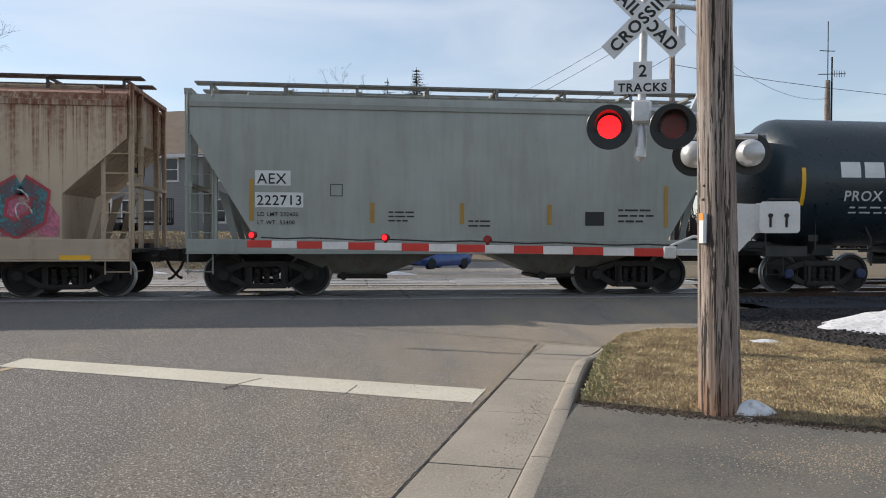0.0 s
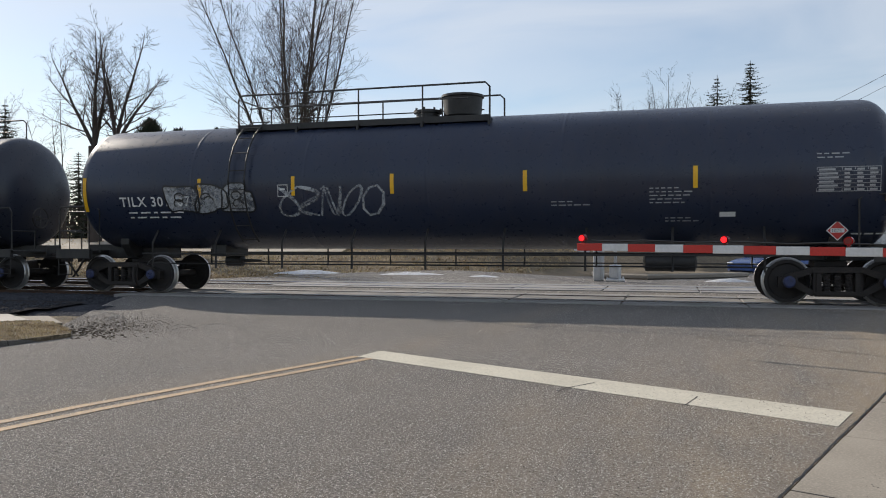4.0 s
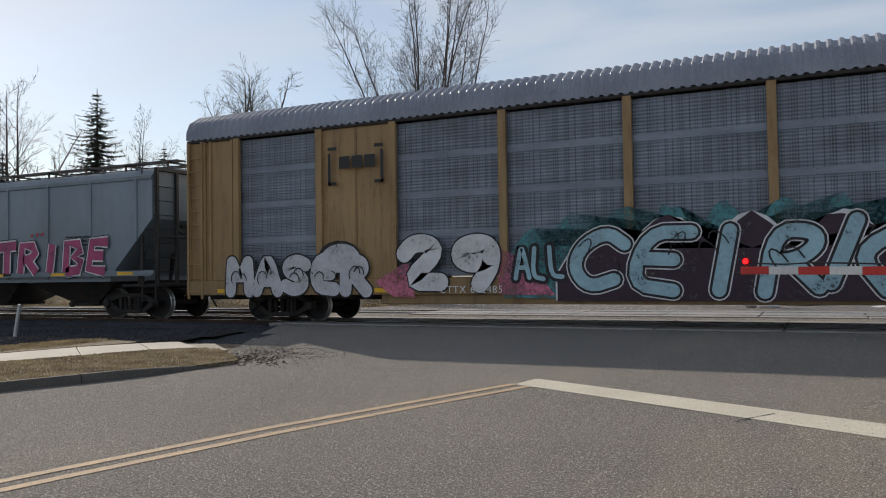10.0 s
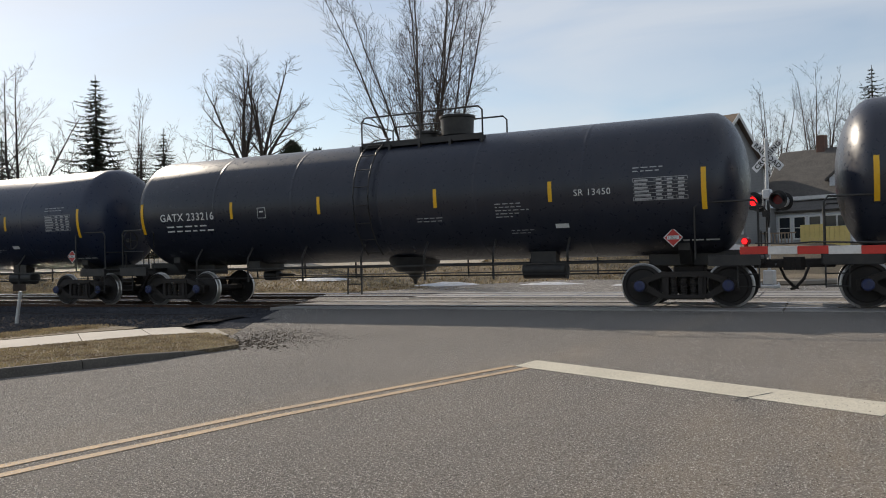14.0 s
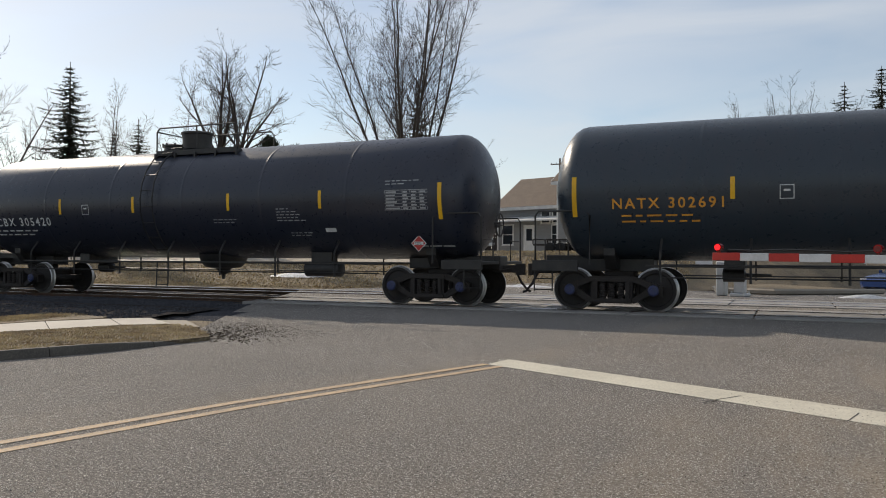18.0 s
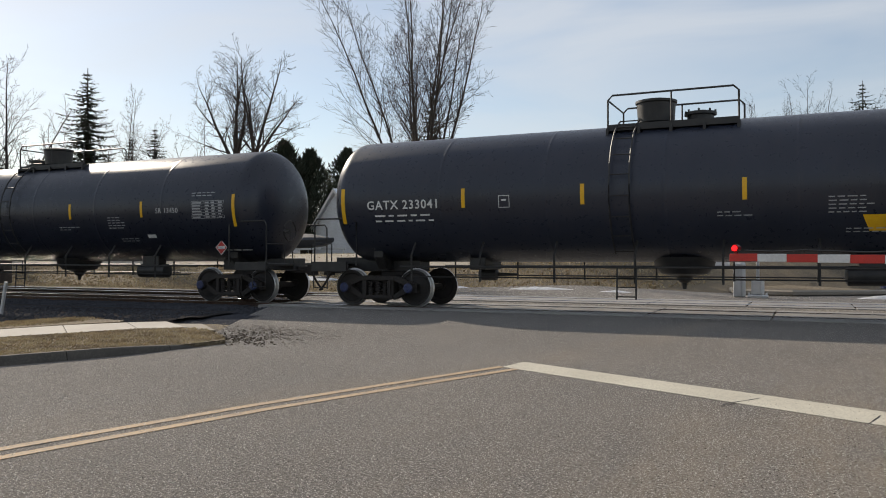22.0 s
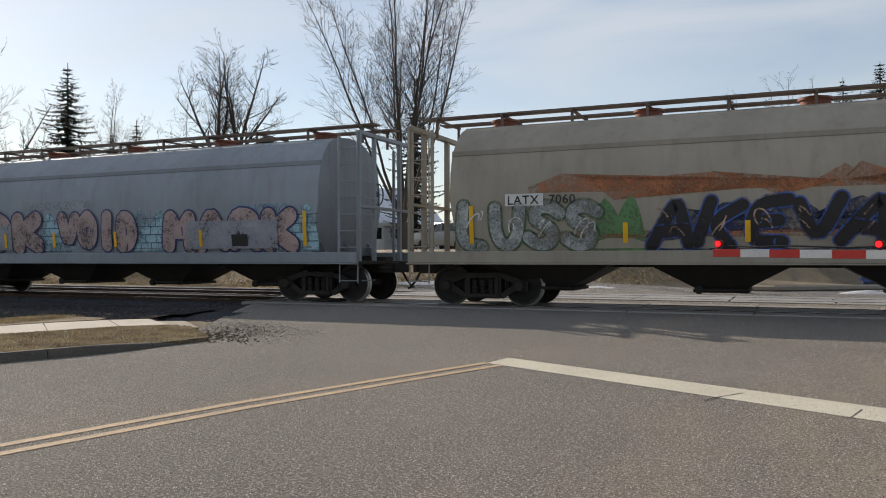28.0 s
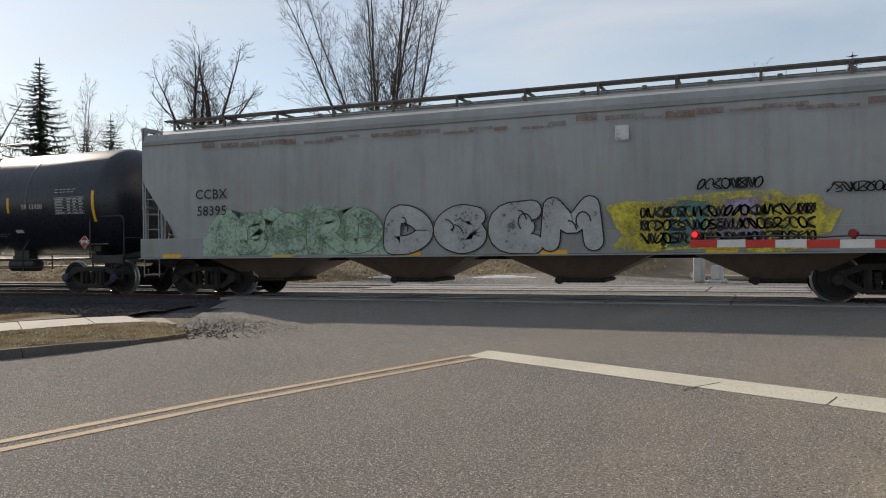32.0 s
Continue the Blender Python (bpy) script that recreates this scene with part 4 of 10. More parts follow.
def blob_letters(car, put, x, s, w, h, n, fills, line, rnd, back=None, lw=0.06):
    """A painted graffiti piece: swollen letter forms with dark outlines, over a cloud of colour."""
    if back:
        pts = []
        m = 40
        for i in range(m):
            t = 2 * math.pi * i / m
            k = 1 + 0.12 * math.sin(5 * t + 1) + rnd.uniform(-0.05, 0.05)
            pts.append((x + w / 2 + w * 0.55 * k * math.copysign(abs(math.cos(t)) ** 0.6, math.cos(t)), s + h * 0.5 + h * 0.6 * k * math.copysign(abs(math.sin(t)) ** 0.6, math.sin(t))))
        decal("graffiti_cloud", car, back, [fan(pts)], put, "sprayed cloud of colour")
    p1 = lambda a, b: Vector(put(a, b)) + Vector((0, -0.006, 0))
    p2 = lambda a, b: Vector(put(a, b)) + Vector((0, -0.011, 0))
    groups = {}
    lines = []
    for k in range(n):
        cx, cw = x + w * (k + 0.5) / n, w / n * 0.62
        lean, e = rnd.uniform(-0.25, 0.25), rnd.uniform(0.35, 0.7)
        pts = []
        m = 26
        bite = rnd.uniform(0, 6.28)
        for i in range(m):
            t = 2 * math.pi * i / m
            rr = 1 + 0.1 * math.sin(3 * t + k * 1.7) - 0.33 * max(0, math.cos(t - bite)) ** 12 - 0.2 * max(0, math.cos(t - bite - 2.4)) ** 14
            a = cw * rr * math.copysign(abs(math.cos(t)) ** e, math.cos(t))
            b = h * 0.5 * rr * math.copysign(abs(math.sin(t)) ** e, math.sin(t))
            pts.append((cx + a + lean * b, s + h / 2 + b))
        groups.setdefault(k % len(fills), []).append(fan(pts))
        lines.append(strip_mesh(pts + pts[:1], lw, lambda a, b: (a, b)))
        for _ in range(2):
            px, pz = cx + rnd.uniform(-0.3, 0.3) * cw, s + h * rnd.uniform(0.3, 0.7)
            arc = [(px + cw * 0.28 * math.cos(t * 0.5), pz + h * 0.14 * math.sin(t * 0.5)) for t in range(rnd.choice((7, 9, 13)))]
            lines.append(strip_mesh(arc, lw * 0.8, lambda a, b: (a, b)))
    for k, shp in groups.items():
        decal("graffiti_fill", car, fills[k], shp, p1, "sprayed graffiti letters")
    decal("graffiti_outline", car, line, lines, p2, "sprayed outline")


def fan(pts):
    cx = sum(p[0] for p in pts) / len(pts)
    cy = sum(p[1] for p in pts) / len(pts)
    n = len(pts)
    return [(cx, cy)] + list(pts), [(0, i + 1, (i + 1) % n + 1) for i in range(n)]


def dress_tank(car, seed, mark, mat, full=True, digits="1202", side="", warn=None, at=None):
    """The lettering of one tank car."""
    rnd = random.Random(seed)
    half = car["half"]
    th = half - 0.85
    put = on_tank()
    lpg = half > 9.5
    x, s, size = at or ((-7.9, -0.5, 0.24) if lpg else (-6.97, -0.28, 0.21))
    decal("reporting_mark", car, mat, [moved(text_data(mark, size, 1.12 if not at else 1.3, 0.005), x, s)], put, "car number in painted capitals")
    low = s - 0.18
    for k in range(2):
        decal("weights", car, mat, bars(x + 0.2, low - 0.13 * k, 1.5, 1, 0.13, 0.05, rnd, 0.6), put)
    tx = 7.8 if lpg else th - 2.1
    table_panel(car, put, tx, -0.42 if lpg else -0.38, 1.1, 0.46, rnd)
    for xx, ss, n in ((tx - 3.1, -0.3, 5), (tx - 5.1, -0.55, 2), (tx, 0.3, 2), (tx - 2.8, -0.95, 2)):
        for k in range(n):
            decal("small_print", car, DULLPRINT, bars(xx, ss - 0.075 * k, rnd.uniform(0.4, 0.8), 1, 0.1, 0.028, rnd, 0.5), put)
    decal("stencil_panel", car, WHITE_PAINT, [rect(tx - 1.75, -0.92, 0.3, 0.11)], put)
    decal("sill_note", car, WHITE_PAINT, bars(tx + 0.7, -1.42, 0.7, 1, 0.1, 0.06, rnd), put)
    decal("test_plate", car, WHITE_PAINT, [rect(-3.6, -0.32, 0.26, 0.015), rect(-3.6, -0.06, 0.26, 0.015), rect(-3.6, -0.32, 0.015, 0.26), rect(-3.355, -0.32, 0.015, 0.27), rect(-3.53, -0.17, 0.12, 0.04)], put, "small white-framed plate")
    if digits:
        placard(car, put, 8.22 if lpg else th - 1.37, -1.3, 0.4, digits)
    if side:
        decal("side_note", car, WHITE_PAINT, [moved(text_data(side, 0.14, 1.1), 4.85, -0.2)], put)
    if warn is not None:
        decal("warning_sign", car, YELLOW_REF, [([(warn + 0.12 * (1 - k / 3), -1.0 + 0.35 * k / 3) if e == 0 else (warn + 0.5 + 0.12 * (1 - k / 3), -1.0 + 0.35 * k / 3) for k in range(4) for e in (0, 1)], [(2 * k, 2 * k + 1, 2 * k + 3, 2 * k + 2) for k in range(3)])], put, "yellow warning sign")


STROKES = {}
STROKES["S"] = [[(0.95, 0.85), (0.6, 1), (0.2, 0.9), (0.15, 0.65), (0.5, 0.52), (0.85, 0.38), (0.8, 0.1), (0.4, 0), (0.05, 0.15)]]
STROKES["E"] = [[(0.9, 1), (0.15, 0.95), (0.12, 0.05), (0.92, 0)], [(0.15, 0.5), (0.75, 0.52)]]
STROKES["N"] = [[(0.1, 0), (0.12, 1)], [(0.12, 1), (0.85, 0.05)], [(0.87, 0), (0.9, 1)]]
STROKES["K"] = [[(0.12, 0), (0.12, 1)], [(0.9, 1), (0.3, 0.5), (0.95, 0)]]
STROKES["O"] = [[(0.5, 1), (0.12, 0.78), (0.1, 0.25), (0.5, 0), (0.88, 0.25), (0.9, 0.75), (0.5, 1)]]
STROKES["D"] = [[(0.12, 0), (0.12, 1), (0.6, 0.97), (0.92, 0.6), (0.88, 0.3), (0.55, 0.02), (0.12, 0)]]
STROKES["U"] = [[(0.08, 1), (0.12, 0.25), (0.5, 0), (0.85, 0.25), (0.92, 1)]]
STROKES["M"] = [[(0.05, 0), (0.12, 1)], [(0.12, 1), (0.5, 0.35), (0.88, 1)], [(0.88, 1), (0.95, 0)]]
STROKES["T"] = [[(0, 1), (1, 0.97)], [(0.5, 0.95), (0.48, 0)]]
STROKES["R"] = [[(0.1, 0), (0.12, 1), (0.7, 0.95), (0.85, 0.72), (0.6, 0.5), (0.2, 0.48)], [(0.45, 0.48), (0.95, 0)]]
STROKES["I"] = [[(0.5, 0), (0.5, 1)]]
STROKES["B"] = [[(0.12, 0), (0.12, 1), (0.7, 0.95), (0.8, 0.7), (0.5, 0.52), (0.85, 0.35), (0.75, 0.05), (0.12, 0)]]
STROKES["G"] = [[(0.9, 0.85), (0.5, 1), (0.1, 0.7), (0.1, 0.3), (0.5, 0), (0.9, 0.15), (0.9, 0.45), (0.55, 0.45)]]
STROKES["C"] = [[(0.9, 0.8), (0.5, 1), (0.1, 0.7), (0.1, 0.3), (0.5, 0), (0.92, 0.18)]]
STROKES["A"] = [[(0.02, 0), (0.45, 1), (0.6, 1), (0.98, 0)], [(0.22, 0.35), (0.8, 0.35)]]
STROKES["L"] = [[(0.15, 1), (0.15, 0.05), (0.9, 0)]]
STROKES["V"] = [[(0.02, 1), (0.5, 0), (0.98, 1)]]
STROKES["W"] = [[(0, 1), (0.25, 0), (0.5, 0.7), (0.75, 0), (1, 1)]]
STROKES["P"] = [[(0.12, 0), (0.12, 1), (0.75, 0.95), (0.85, 0.7), (0.6, 0.45), (0.15, 0.45)]]
STROKES["9"] = [[(0.85, 0.65), (0.5, 0.45), (0.15, 0.6), (0.2, 0.9), (0.6, 1), (0.88, 0.85), (0.85, 0.4), (0.6, 0)]]
STROKES["2"] = [[(0.1, 0.75), (0.3, 1), (0.7, 0.98), (0.85, 0.72), (0.15, 0.05), (0.92, 0.02)]]


def rounded(pts, times=2):
    """Cuts the corners of a polyline."""
    for _ in range(times):
        out = [pts[0]]
        for (a, b), (c, d) in zip(pts, pts[1:]):
            out += [(a * 0.75 + c * 0.25, b * 0.75 + d * 0.25), (a * 0.25 + c * 0.75, b * 0.25 + d * 0.75)]
        pts = out + [pts[-1]]
    return pts


def fat_line(pts, w, round_end=True):
    """A broad stroke with round or square ends, as shapes that may overlap."""
    shapes = [strip_mesh(pts, w, lambda a, b: (a, b))]
    if round_end:
        for cx, cy in (pts[0], pts[-1]):
            shapes.append(fan([(cx + w / 2 * math.cos(k * 0.5236), cy + w / 2 * math.sin(k * 0.5236)) for k in range(12)]))
    return shapes


def throw_up(car, put, word, x, z, w, h, fill, line, rnd, fat=0.3, lw=0.1, soft=True, lean=0.0, flip="", halo=None, hw=0.12, marks=None, tilt=0.08):
    """Sprayed letters from fat strokes: a halo, an outline and a fill, each letter lapping over the one before."""
    n = len(word)
    pitch = w / n
    for k, ch in enumerate(word):
        turn = rnd.uniform(-tilt, tilt)
        cx, cz = x + pitch * (k + 0.5), z + h / 2 + h * rnd.uniform(-0.03, 0.03)
        bw, bh = pitch * 1.02 - fat * 0.62, h - fat
        runs = []
        for st in STROKES[ch]:
            pts = []
            for a, b in st:
                u, v = ((1 - a) if ch in flip else a) - 0.5, b - 0.5
                u, v = u * bw, v * bh
                pts.append((cx + u * math.cos(turn) - v * math.sin(turn) + lean * v, cz + u * math.sin(turn) + v * math.cos(turn)))
            runs.append(rounded(pts) if soft else pts)
        layers = ([(fat + 2 * lw + 2 * hw, halo, "graffiti_halo", 0.0)] if halo else []) + [(fat + 2 * lw, line, "graffiti_outline", 0.004), (fat, fill, "graffiti_letter", 0.008)]
        for width, mat, name, base in layers:
            vs, fs, m = [], [], 0
            for pts in runs:
                for v2, f2 in fat_line(pts, width, soft):
                    j = len(vs)
                    lift = base + 0.0018 * (k % 2) + 0.0003 * m
                    vs += [Vector(put(p[0], p[1])) + Vector((0, -lift, 0)) for p in v2]
                    fs += [tuple(q + j for q in f) for f in f2]
                    m += 1
            part_of(name, pydata(vs, fs), mat, car, "large sprayed letters", 0)
        if marks:
            for _ in range(2):
                a, b = cx + rnd.uniform(-0.3, 0.3) * bw, cz + rnd.uniform(-0.3, 0.3) * bh
                arc = [(a + 0.14 * h * math.cos(t * 0.55 + turn * 9), b + 0.18 * h * math.sin(t * 0.55)) for t in range(rnd.choice((4, 6, 8)))]
                decal("graffiti_mark", car, marks, [strip_mesh(arc, 0.03, lambda p, q: (p, q))], lambda p, q: Vector(put(p, q)) + Vector((0, -0.026, 0)))


def cloud(car, put, x, z, w, h, mat, rnd, bumps=7, flat_low=True):
    """A sprayed cloud with a scalloped upper edge."""
    pts = []
    m = bumps * 6
    for i in range(m + 1):
        t = i / m
        pts.append((x + w * t, z + h * (0.62 + 0.34 * abs(math.sin(math.pi * t * bumps))) * (1 - 0.5 * abs(2 * t - 1) ** 6) * rnd.uniform(0.95, 1.05)))
    for i in range(9):
        t = 1 - i / 8
        pts.append((x + w * t, z + (0 if flat_low else rnd.uniform(0, 0.1) * h)))
    decal("graffiti_cloud", car, mat, [fan(pts)], put, "sprayed cloud of colour")


# ---- hopper cars ----
def flat_side(y, x0=0.0, z0=0.0):
    return lambda a, b: (x0 + a, y, z0 + b)


def side_at(levels, eps=0.012):
    """Maps (along, height) onto the near side of a hopper body."""
    def put(a, z):
        for (z0, a0, w0), (z1, a1, w1) in zip(levels, levels[1:]):
            if z0 <= z <= z1:
                return (a, -(w0 + (w1 - w0) * (z - z0) / (z1 - z0)) - eps, z)
        return (a, -levels[0][2] - eps, z)
    return put


def bay_bm(l0, l1, depth):
    bm = bmesh.new()
    top = [(-l0 / 2, -1.25), (l0 / 2, -1.25), (l0 / 2, 1.25), (-l0 / 2, 1.25)]
    bot = [(-l1 / 2, -0.62), (l1 / 2, -0.62), (l1 / 2, 0.62), (-l1 / 2, 0.62)]
    a = [bm.verts.new((x, y, 1.1)) for x, y in top]
    b = [bm.verts.new((x, y, 1.1 - depth)) for x, y in bot]
    for i in range(4):
        bm.faces.new((a[i], a[(i + 1) % 4], b[(i + 1) % 4], b[i]))
    bm.faces.new(a)
    bm.faces.new(b)
    return bm


def hopper(name, length, bays, levels, paint, tone, roof_tone, ribs=0, sill=(0.95, 1.22), hatch="trough", bay_tone=None, cap=0.5, end_tone=None):
    half = length / 2
    car = empty(name)
    car["half"] = half
    bm = bmesh.new()
    rows = []
    for z, a, w in levels:
        rows.append([bm.verts.new((sx * a, sy * w, z)) for sx, sy in ((-1, -1), (1, -1), (1, 1), (-1, 1))])
    for r0, r1 in zip(rows, rows[1:]):
        for i in range(4):
            bm.faces.new((r0[i], r0[(i + 1) % 4], r1[(i + 1) % 4], r1[i]))
    bm.faces.new(rows[0][::-1])
    bm.faces.new(rows[-1])
    bd = part("body", fix(bm), paint, car, "", 28)
    bd.color = (*tone, 1)
    zt = levels[-1][0]
    # side sills
    for s in (-1, 1):
        bm = bmesh.new()
        w = max(l[2] for l in levels[:2])
        box(bm, -half + 0.55, half - 0.55, s * w - 0.05, s * w + 0.05, sill[0], sill[1], 0.012)
        box(bm, -half + 0.55, half - 0.55, s * w - 0.12, s * w + 0.02, sill[0] - 0.03, sill[0], 0.0)
        o = part("side_sill", fix(bm), paint, car, "", 20)
        o.color = (*[c * 0.92 for c in tone], 1)
    # upper chord line
    for s in (-1, 1):
        bm = bmesh.new()
        wz = [l for l in levels if l[0] > 3.4][0]
        box(bm, -wz[1], wz[1], s * wz[2] - 0.03, s * wz[2] + 0.03, wz[0] - 0.06, wz[0] + 0.06, 0.012)
        o = part("top_chord", fix(bm), paint, car, "", 20)
        o.color = (*[c * 0.85 for c in tone], 1)
    if ribs:
        put = side_at(levels, 0.0)
        z1 = [l for l in levels if l[0] > 3.4][0][0]
        for s in (-1, 1):
            for i in range(ribs):
                x = -levels[2][1] + 0.6 + (2 * levels[2][1] - 1.2) * i / (ribs - 1)
                w = levels[1][2]
                bm = bmesh.new()
                zb = 1.2 if abs(x) < levels[0][1] else 1.2 + (abs(x) - levels[0][1]) / max(levels[2][1] - levels[0][1], 0.1) * (levels[2][0] - 1.2)
                box(bm, x - 0.05, x + 0.05, s * w - 0.045, s * w + 0.045, zb, z1, 0.012)
                o = part("side_post", fix(bm), paint, car, "", 20)
                o.color = (*tone, 1)
    # end frames, ladders, platforms
    for s in (-1, 1):
        xe = half - 0.56
        bm = bmesh.new()
        zt2 = levels[-3][0]
        for y in (-1.45, -0.7, 0.7, 1.45):
            box(bm, s * (xe - 0.05), s * (xe + 0.05), y - 0.045, y + 0.045, 1.0, zt2, 0.01)
        for y in (-1.45, 1.45):
            box(bm, s * (xe - 0.55) - 0.035, s * (xe - 0.55) + 0.035, y - 0.035, y + 0.035, 1.0, zt2 - 0.1, 0.008)
        box(bm, s * (xe - 0.08), s * (xe + 0.06), -1.5, 1.5, zt2 - 0.08, zt2 + 0.02, 0.01)
        box(bm, s * (xe - 0.08), s * (xe + 0.06), -1.5, 1.5, 2.3, 2.37, 0.01)
        fr = part("end_frame", fix(bm), paint, car, "", 20)
        fr.color = (*(end_tone or tone), 1)
        bm = bmesh.new()
        for k in range(9):
            z = 0.55 + 0.4 * k
            if z < zt2 - 0.1:
                tube(bm, [(s * (xe - 0.5), -1.52, z), (s * xe, -1.52, z)], 0.014, 5)
                tube(bm, [(s * (xe + 0.06), -1.42, z), (s * (xe + 0.06), -0.75, z)], 0.014, 5)
        for x in (xe - 0.5, xe):
            tube(bm, [(s * x, -1.52, 0.5), (s * x, -1.52, zt2)], 0.018, 5)
        la = part("end_ladder", bm, paint, car)
        la.color = (*[c * 0.9 for c in (end_tone or tone)], 1)
        bm = bmesh.new()
        box(bm, s * (xe - 1.3), s * (xe + 0.1), -1.5, 1.5, 0.94, 1.02, 0.01)
        box(bm, s * (xe - 2.6), s * (xe + 0.28), -0.3, 0.3, 0.72, 0.98, 0.01)
        part("end_platform", fix(bm), STEEL_DARK, car)
        # slope-sheet braces under the overhang
        for y in (-1.2, 0, 1.2):
            bm = bmesh.new()
            x0, x1 = levels[0][1] - 0.1, levels[0][1] + (levels[2][1] - levels[0][1]) * 0.6
            prism(bm, [(s * (xe - 1.0), 1.02), (s * (xe - 0.9), 1.02), (s * x1 + s * 0.02, levels[0][0] + (levels[2][0] - levels[0][0]) * 0.5), (s * x1 - s * 0.2, levels[0][0] + (levels[2][0] - levels[0][0]) * 0.45)], y - 0.02, y + 0.02)
            o = part("end_brace", fix(bm), paint, car)
            o.color = (*[c * 0.8 for c in (end_tone or tone)], 1)
    # bays with outlet gates
    span = 2 * levels[0][1]
    pitch = span / bays
    for i in range(bays):
        x = -span / 2 + pitch * (i + 0.5)
        bm = bay_bm(pitch * 0.93, min(0.9, pitch * 0.3), 0.68)
        o = part("hopper_bay", fix(bm), PAINT_OLD if bay_tone else STEEL_DARK, car, "sloping discharge bay", 20)
        if bay_tone:
            o.color = (*bay_tone, 1)
        o.location = (x, 0, 0)
        bm = bmesh.new()
        box(bm, -0.55, 0.55, -0.72, 0.72, 0.36, 0.44, 0.01)
        tube(bm, [(-0.5, -0.8, 0.42), (0.5, -0.8, 0.42)], 0.035, 6)
        lathe(bm, [(-0.86, 0.02), (-0.86, 0.09), (-0.76, 0.09)], "Y", 10, (-0.42, 0, 0.42))
        g = part("outlet_gate", fix(bm), STEEL_DARK, o)
    bm = bmesh.new()
    box(bm, -half + 0.5, half - 0.5, -0.2, 0.2, 0.88, 1.12)
    part("centre_sill", fix(bm), STEEL_DARK, car)
    # roof walk
    bm = bmesh.new()
    zr = zt + 0.2
    for y in (-0.62, -0.40, 0.40, 0.62):
        box(bm, -half + 0.55, half - 0.55, y - 0.08, y + 0.08, zr, zr + 0.035)
    n = int(length / 1.7)
    for i in range(n + 1):
        x = -half + 0.9 + (length - 1.8) * i / n
        box(bm, x - 0.03, x + 0.03, -0.75, 0.75, zr - 0.05, zr)
        for y in (-0.68, 0.68):
            box(bm, x - 0.03, x + 0.03, y - 0.02, y + 0.02, zt - 0.25, zr)
    part("running_board", fix(bm), PAINT_OLD, car, "galvanised roof walkway").color = (*roof_tone, 1)
    lids = []
    if hatch == "trough":
        bm = bmesh.new()
        box(bm, -half + 1.6, half - 1.6, -0.27, 0.27, zt - 0.02, zt + 0.1, 0.03)
        lids.append(bm)
        for i in range(bays * 3):
            bm = bmesh.new()
            x = -half + 1.8 + (length - 3.6) * (i + 0.5) / (bays * 3)
            box(bm, x - 0.06, x + 0.06, -0.32, 0.32, zt + 0.08, zt + 0.15, 0.02)
            lids.append(bm)
    else:
        for i in range(bays + 1):
            bm = bmesh.new()
            x = -half + 2.4 + (length - 4.8) * i / bays
            lathe(bm, [(zt - 0.03, 0.3), (zt + 0.1, 0.3), (zt + 0.11, 0.34), (zt + 0.16, 0.34), (zt + 0.19, 0.2)], "Z", 14, (x, 0, 0))
            lids.append(bm)
    for k, bm in enumerate(lids):
        o = part("roof_hatch" if k or hatch != "trough" else "hatch_cover", fix(bm), PAINT_OLD, car)
        o.color = (0.30, 0.10, 0.07, 1) if hatch != "trough" else (*tone, 1)
    # reflectors on the sill
    w = levels[0][2]
    for i in range(6):
        x = -half + 1.6 + (length - 3.2) * i / 5
        if cap > 1:
            decal("reflector", car, YELLOW_REF, [rect(x - 0.3, sill[0] - 0.02, 0.6, 0.11)], flat_side(-w - 0.062))
    truck(car, half - (2.5 if bays == 2 else 2.0))
    truck(car, -half + (2.1 if bays == 2 else 2.2))
    couplers(car, half)
    brake_wheel(car, half - 0.66, -0.3, 2.7)
    return car


def levels_flat(half, slope_out, w=1.58, z_slope=3.15, side_top=3.95, roof=4.38, z_low=1.25):
    a = half - 0.62
    return [(1.1, a - slope_out, w), (z_low, a - slope_out, w), (z_slope, a, w), (side_top, a, w), (side_top + 0.22, a, w - 0.1), (roof - 0.08, a, 0.85), (roof, a, 0.55), (roof + 0.02, a, 0.0001)]


def levels_round(half, inset=1.5):
    a = half - 1.62
    return [(1.15, a - 0.25, 1.50), (1.35, a - 0.2, 1.56), (1.8, a - 0.1, 1.61), (2.4, a, 1.62), (3.0, a, 1.58), (3.45, a, 1.46), (3.75, a - 0.02, 1.26), (4.0, a - 0.04, 1.0), (4.14, a - 0.05, 0.7), (4.2, a - 0.05, 0.3), (4.22, a - 0.05, 0.0001)]


def mark_side(car, put, mat, lines):
    for s, size, x, z in lines:
        decal("lettering", car, mat, [moved(text_data(s, size, 1.08, size * 0.012), x, z)], put, "painted lettering")


# ---- autoracks ----
GALV = None
m_, nt_, b_ = material("galvanised_screen")
GALV = m_
vv = coords(nt_)
streak_ = noise_tex(nt_, coords(nt_, (0.3, 1, 1.2)), 2.2, 5)
pv = coords(nt_, (20.0, 0.0, 22.0))
br = nt_.nodes.new("ShaderNodeTexVoronoi")
br.inputs["Scale"].default_value = 1.0
br.inputs["Randomness"].default_value = 0.0
nt_.links.new(pv, br.inputs["Vector"])
dots = ramp(nt_, br.outputs["Distance"], [(0.26, (0.9, 0.9, 0.9)), (0.36, (0, 0, 0))])
cols_ = noise_tex(nt_, coords(nt_, (1, 0, 0)), 7.5, 1)
mk = nt_.nodes.new("ShaderNodeMath")
mk.operation = "MULTIPLY"
nt_.links.new(dots, mk.inputs[0])
nt_.links.new(ramp(nt_, cols_, [(0.47, (0, 0, 0)), (0.52, (1, 1, 1))]), mk.inputs[1])
blot_ = noise_tex(nt_, coords(nt_, (0.8, 1, 0.8)), 1.1, 5, 0.7)
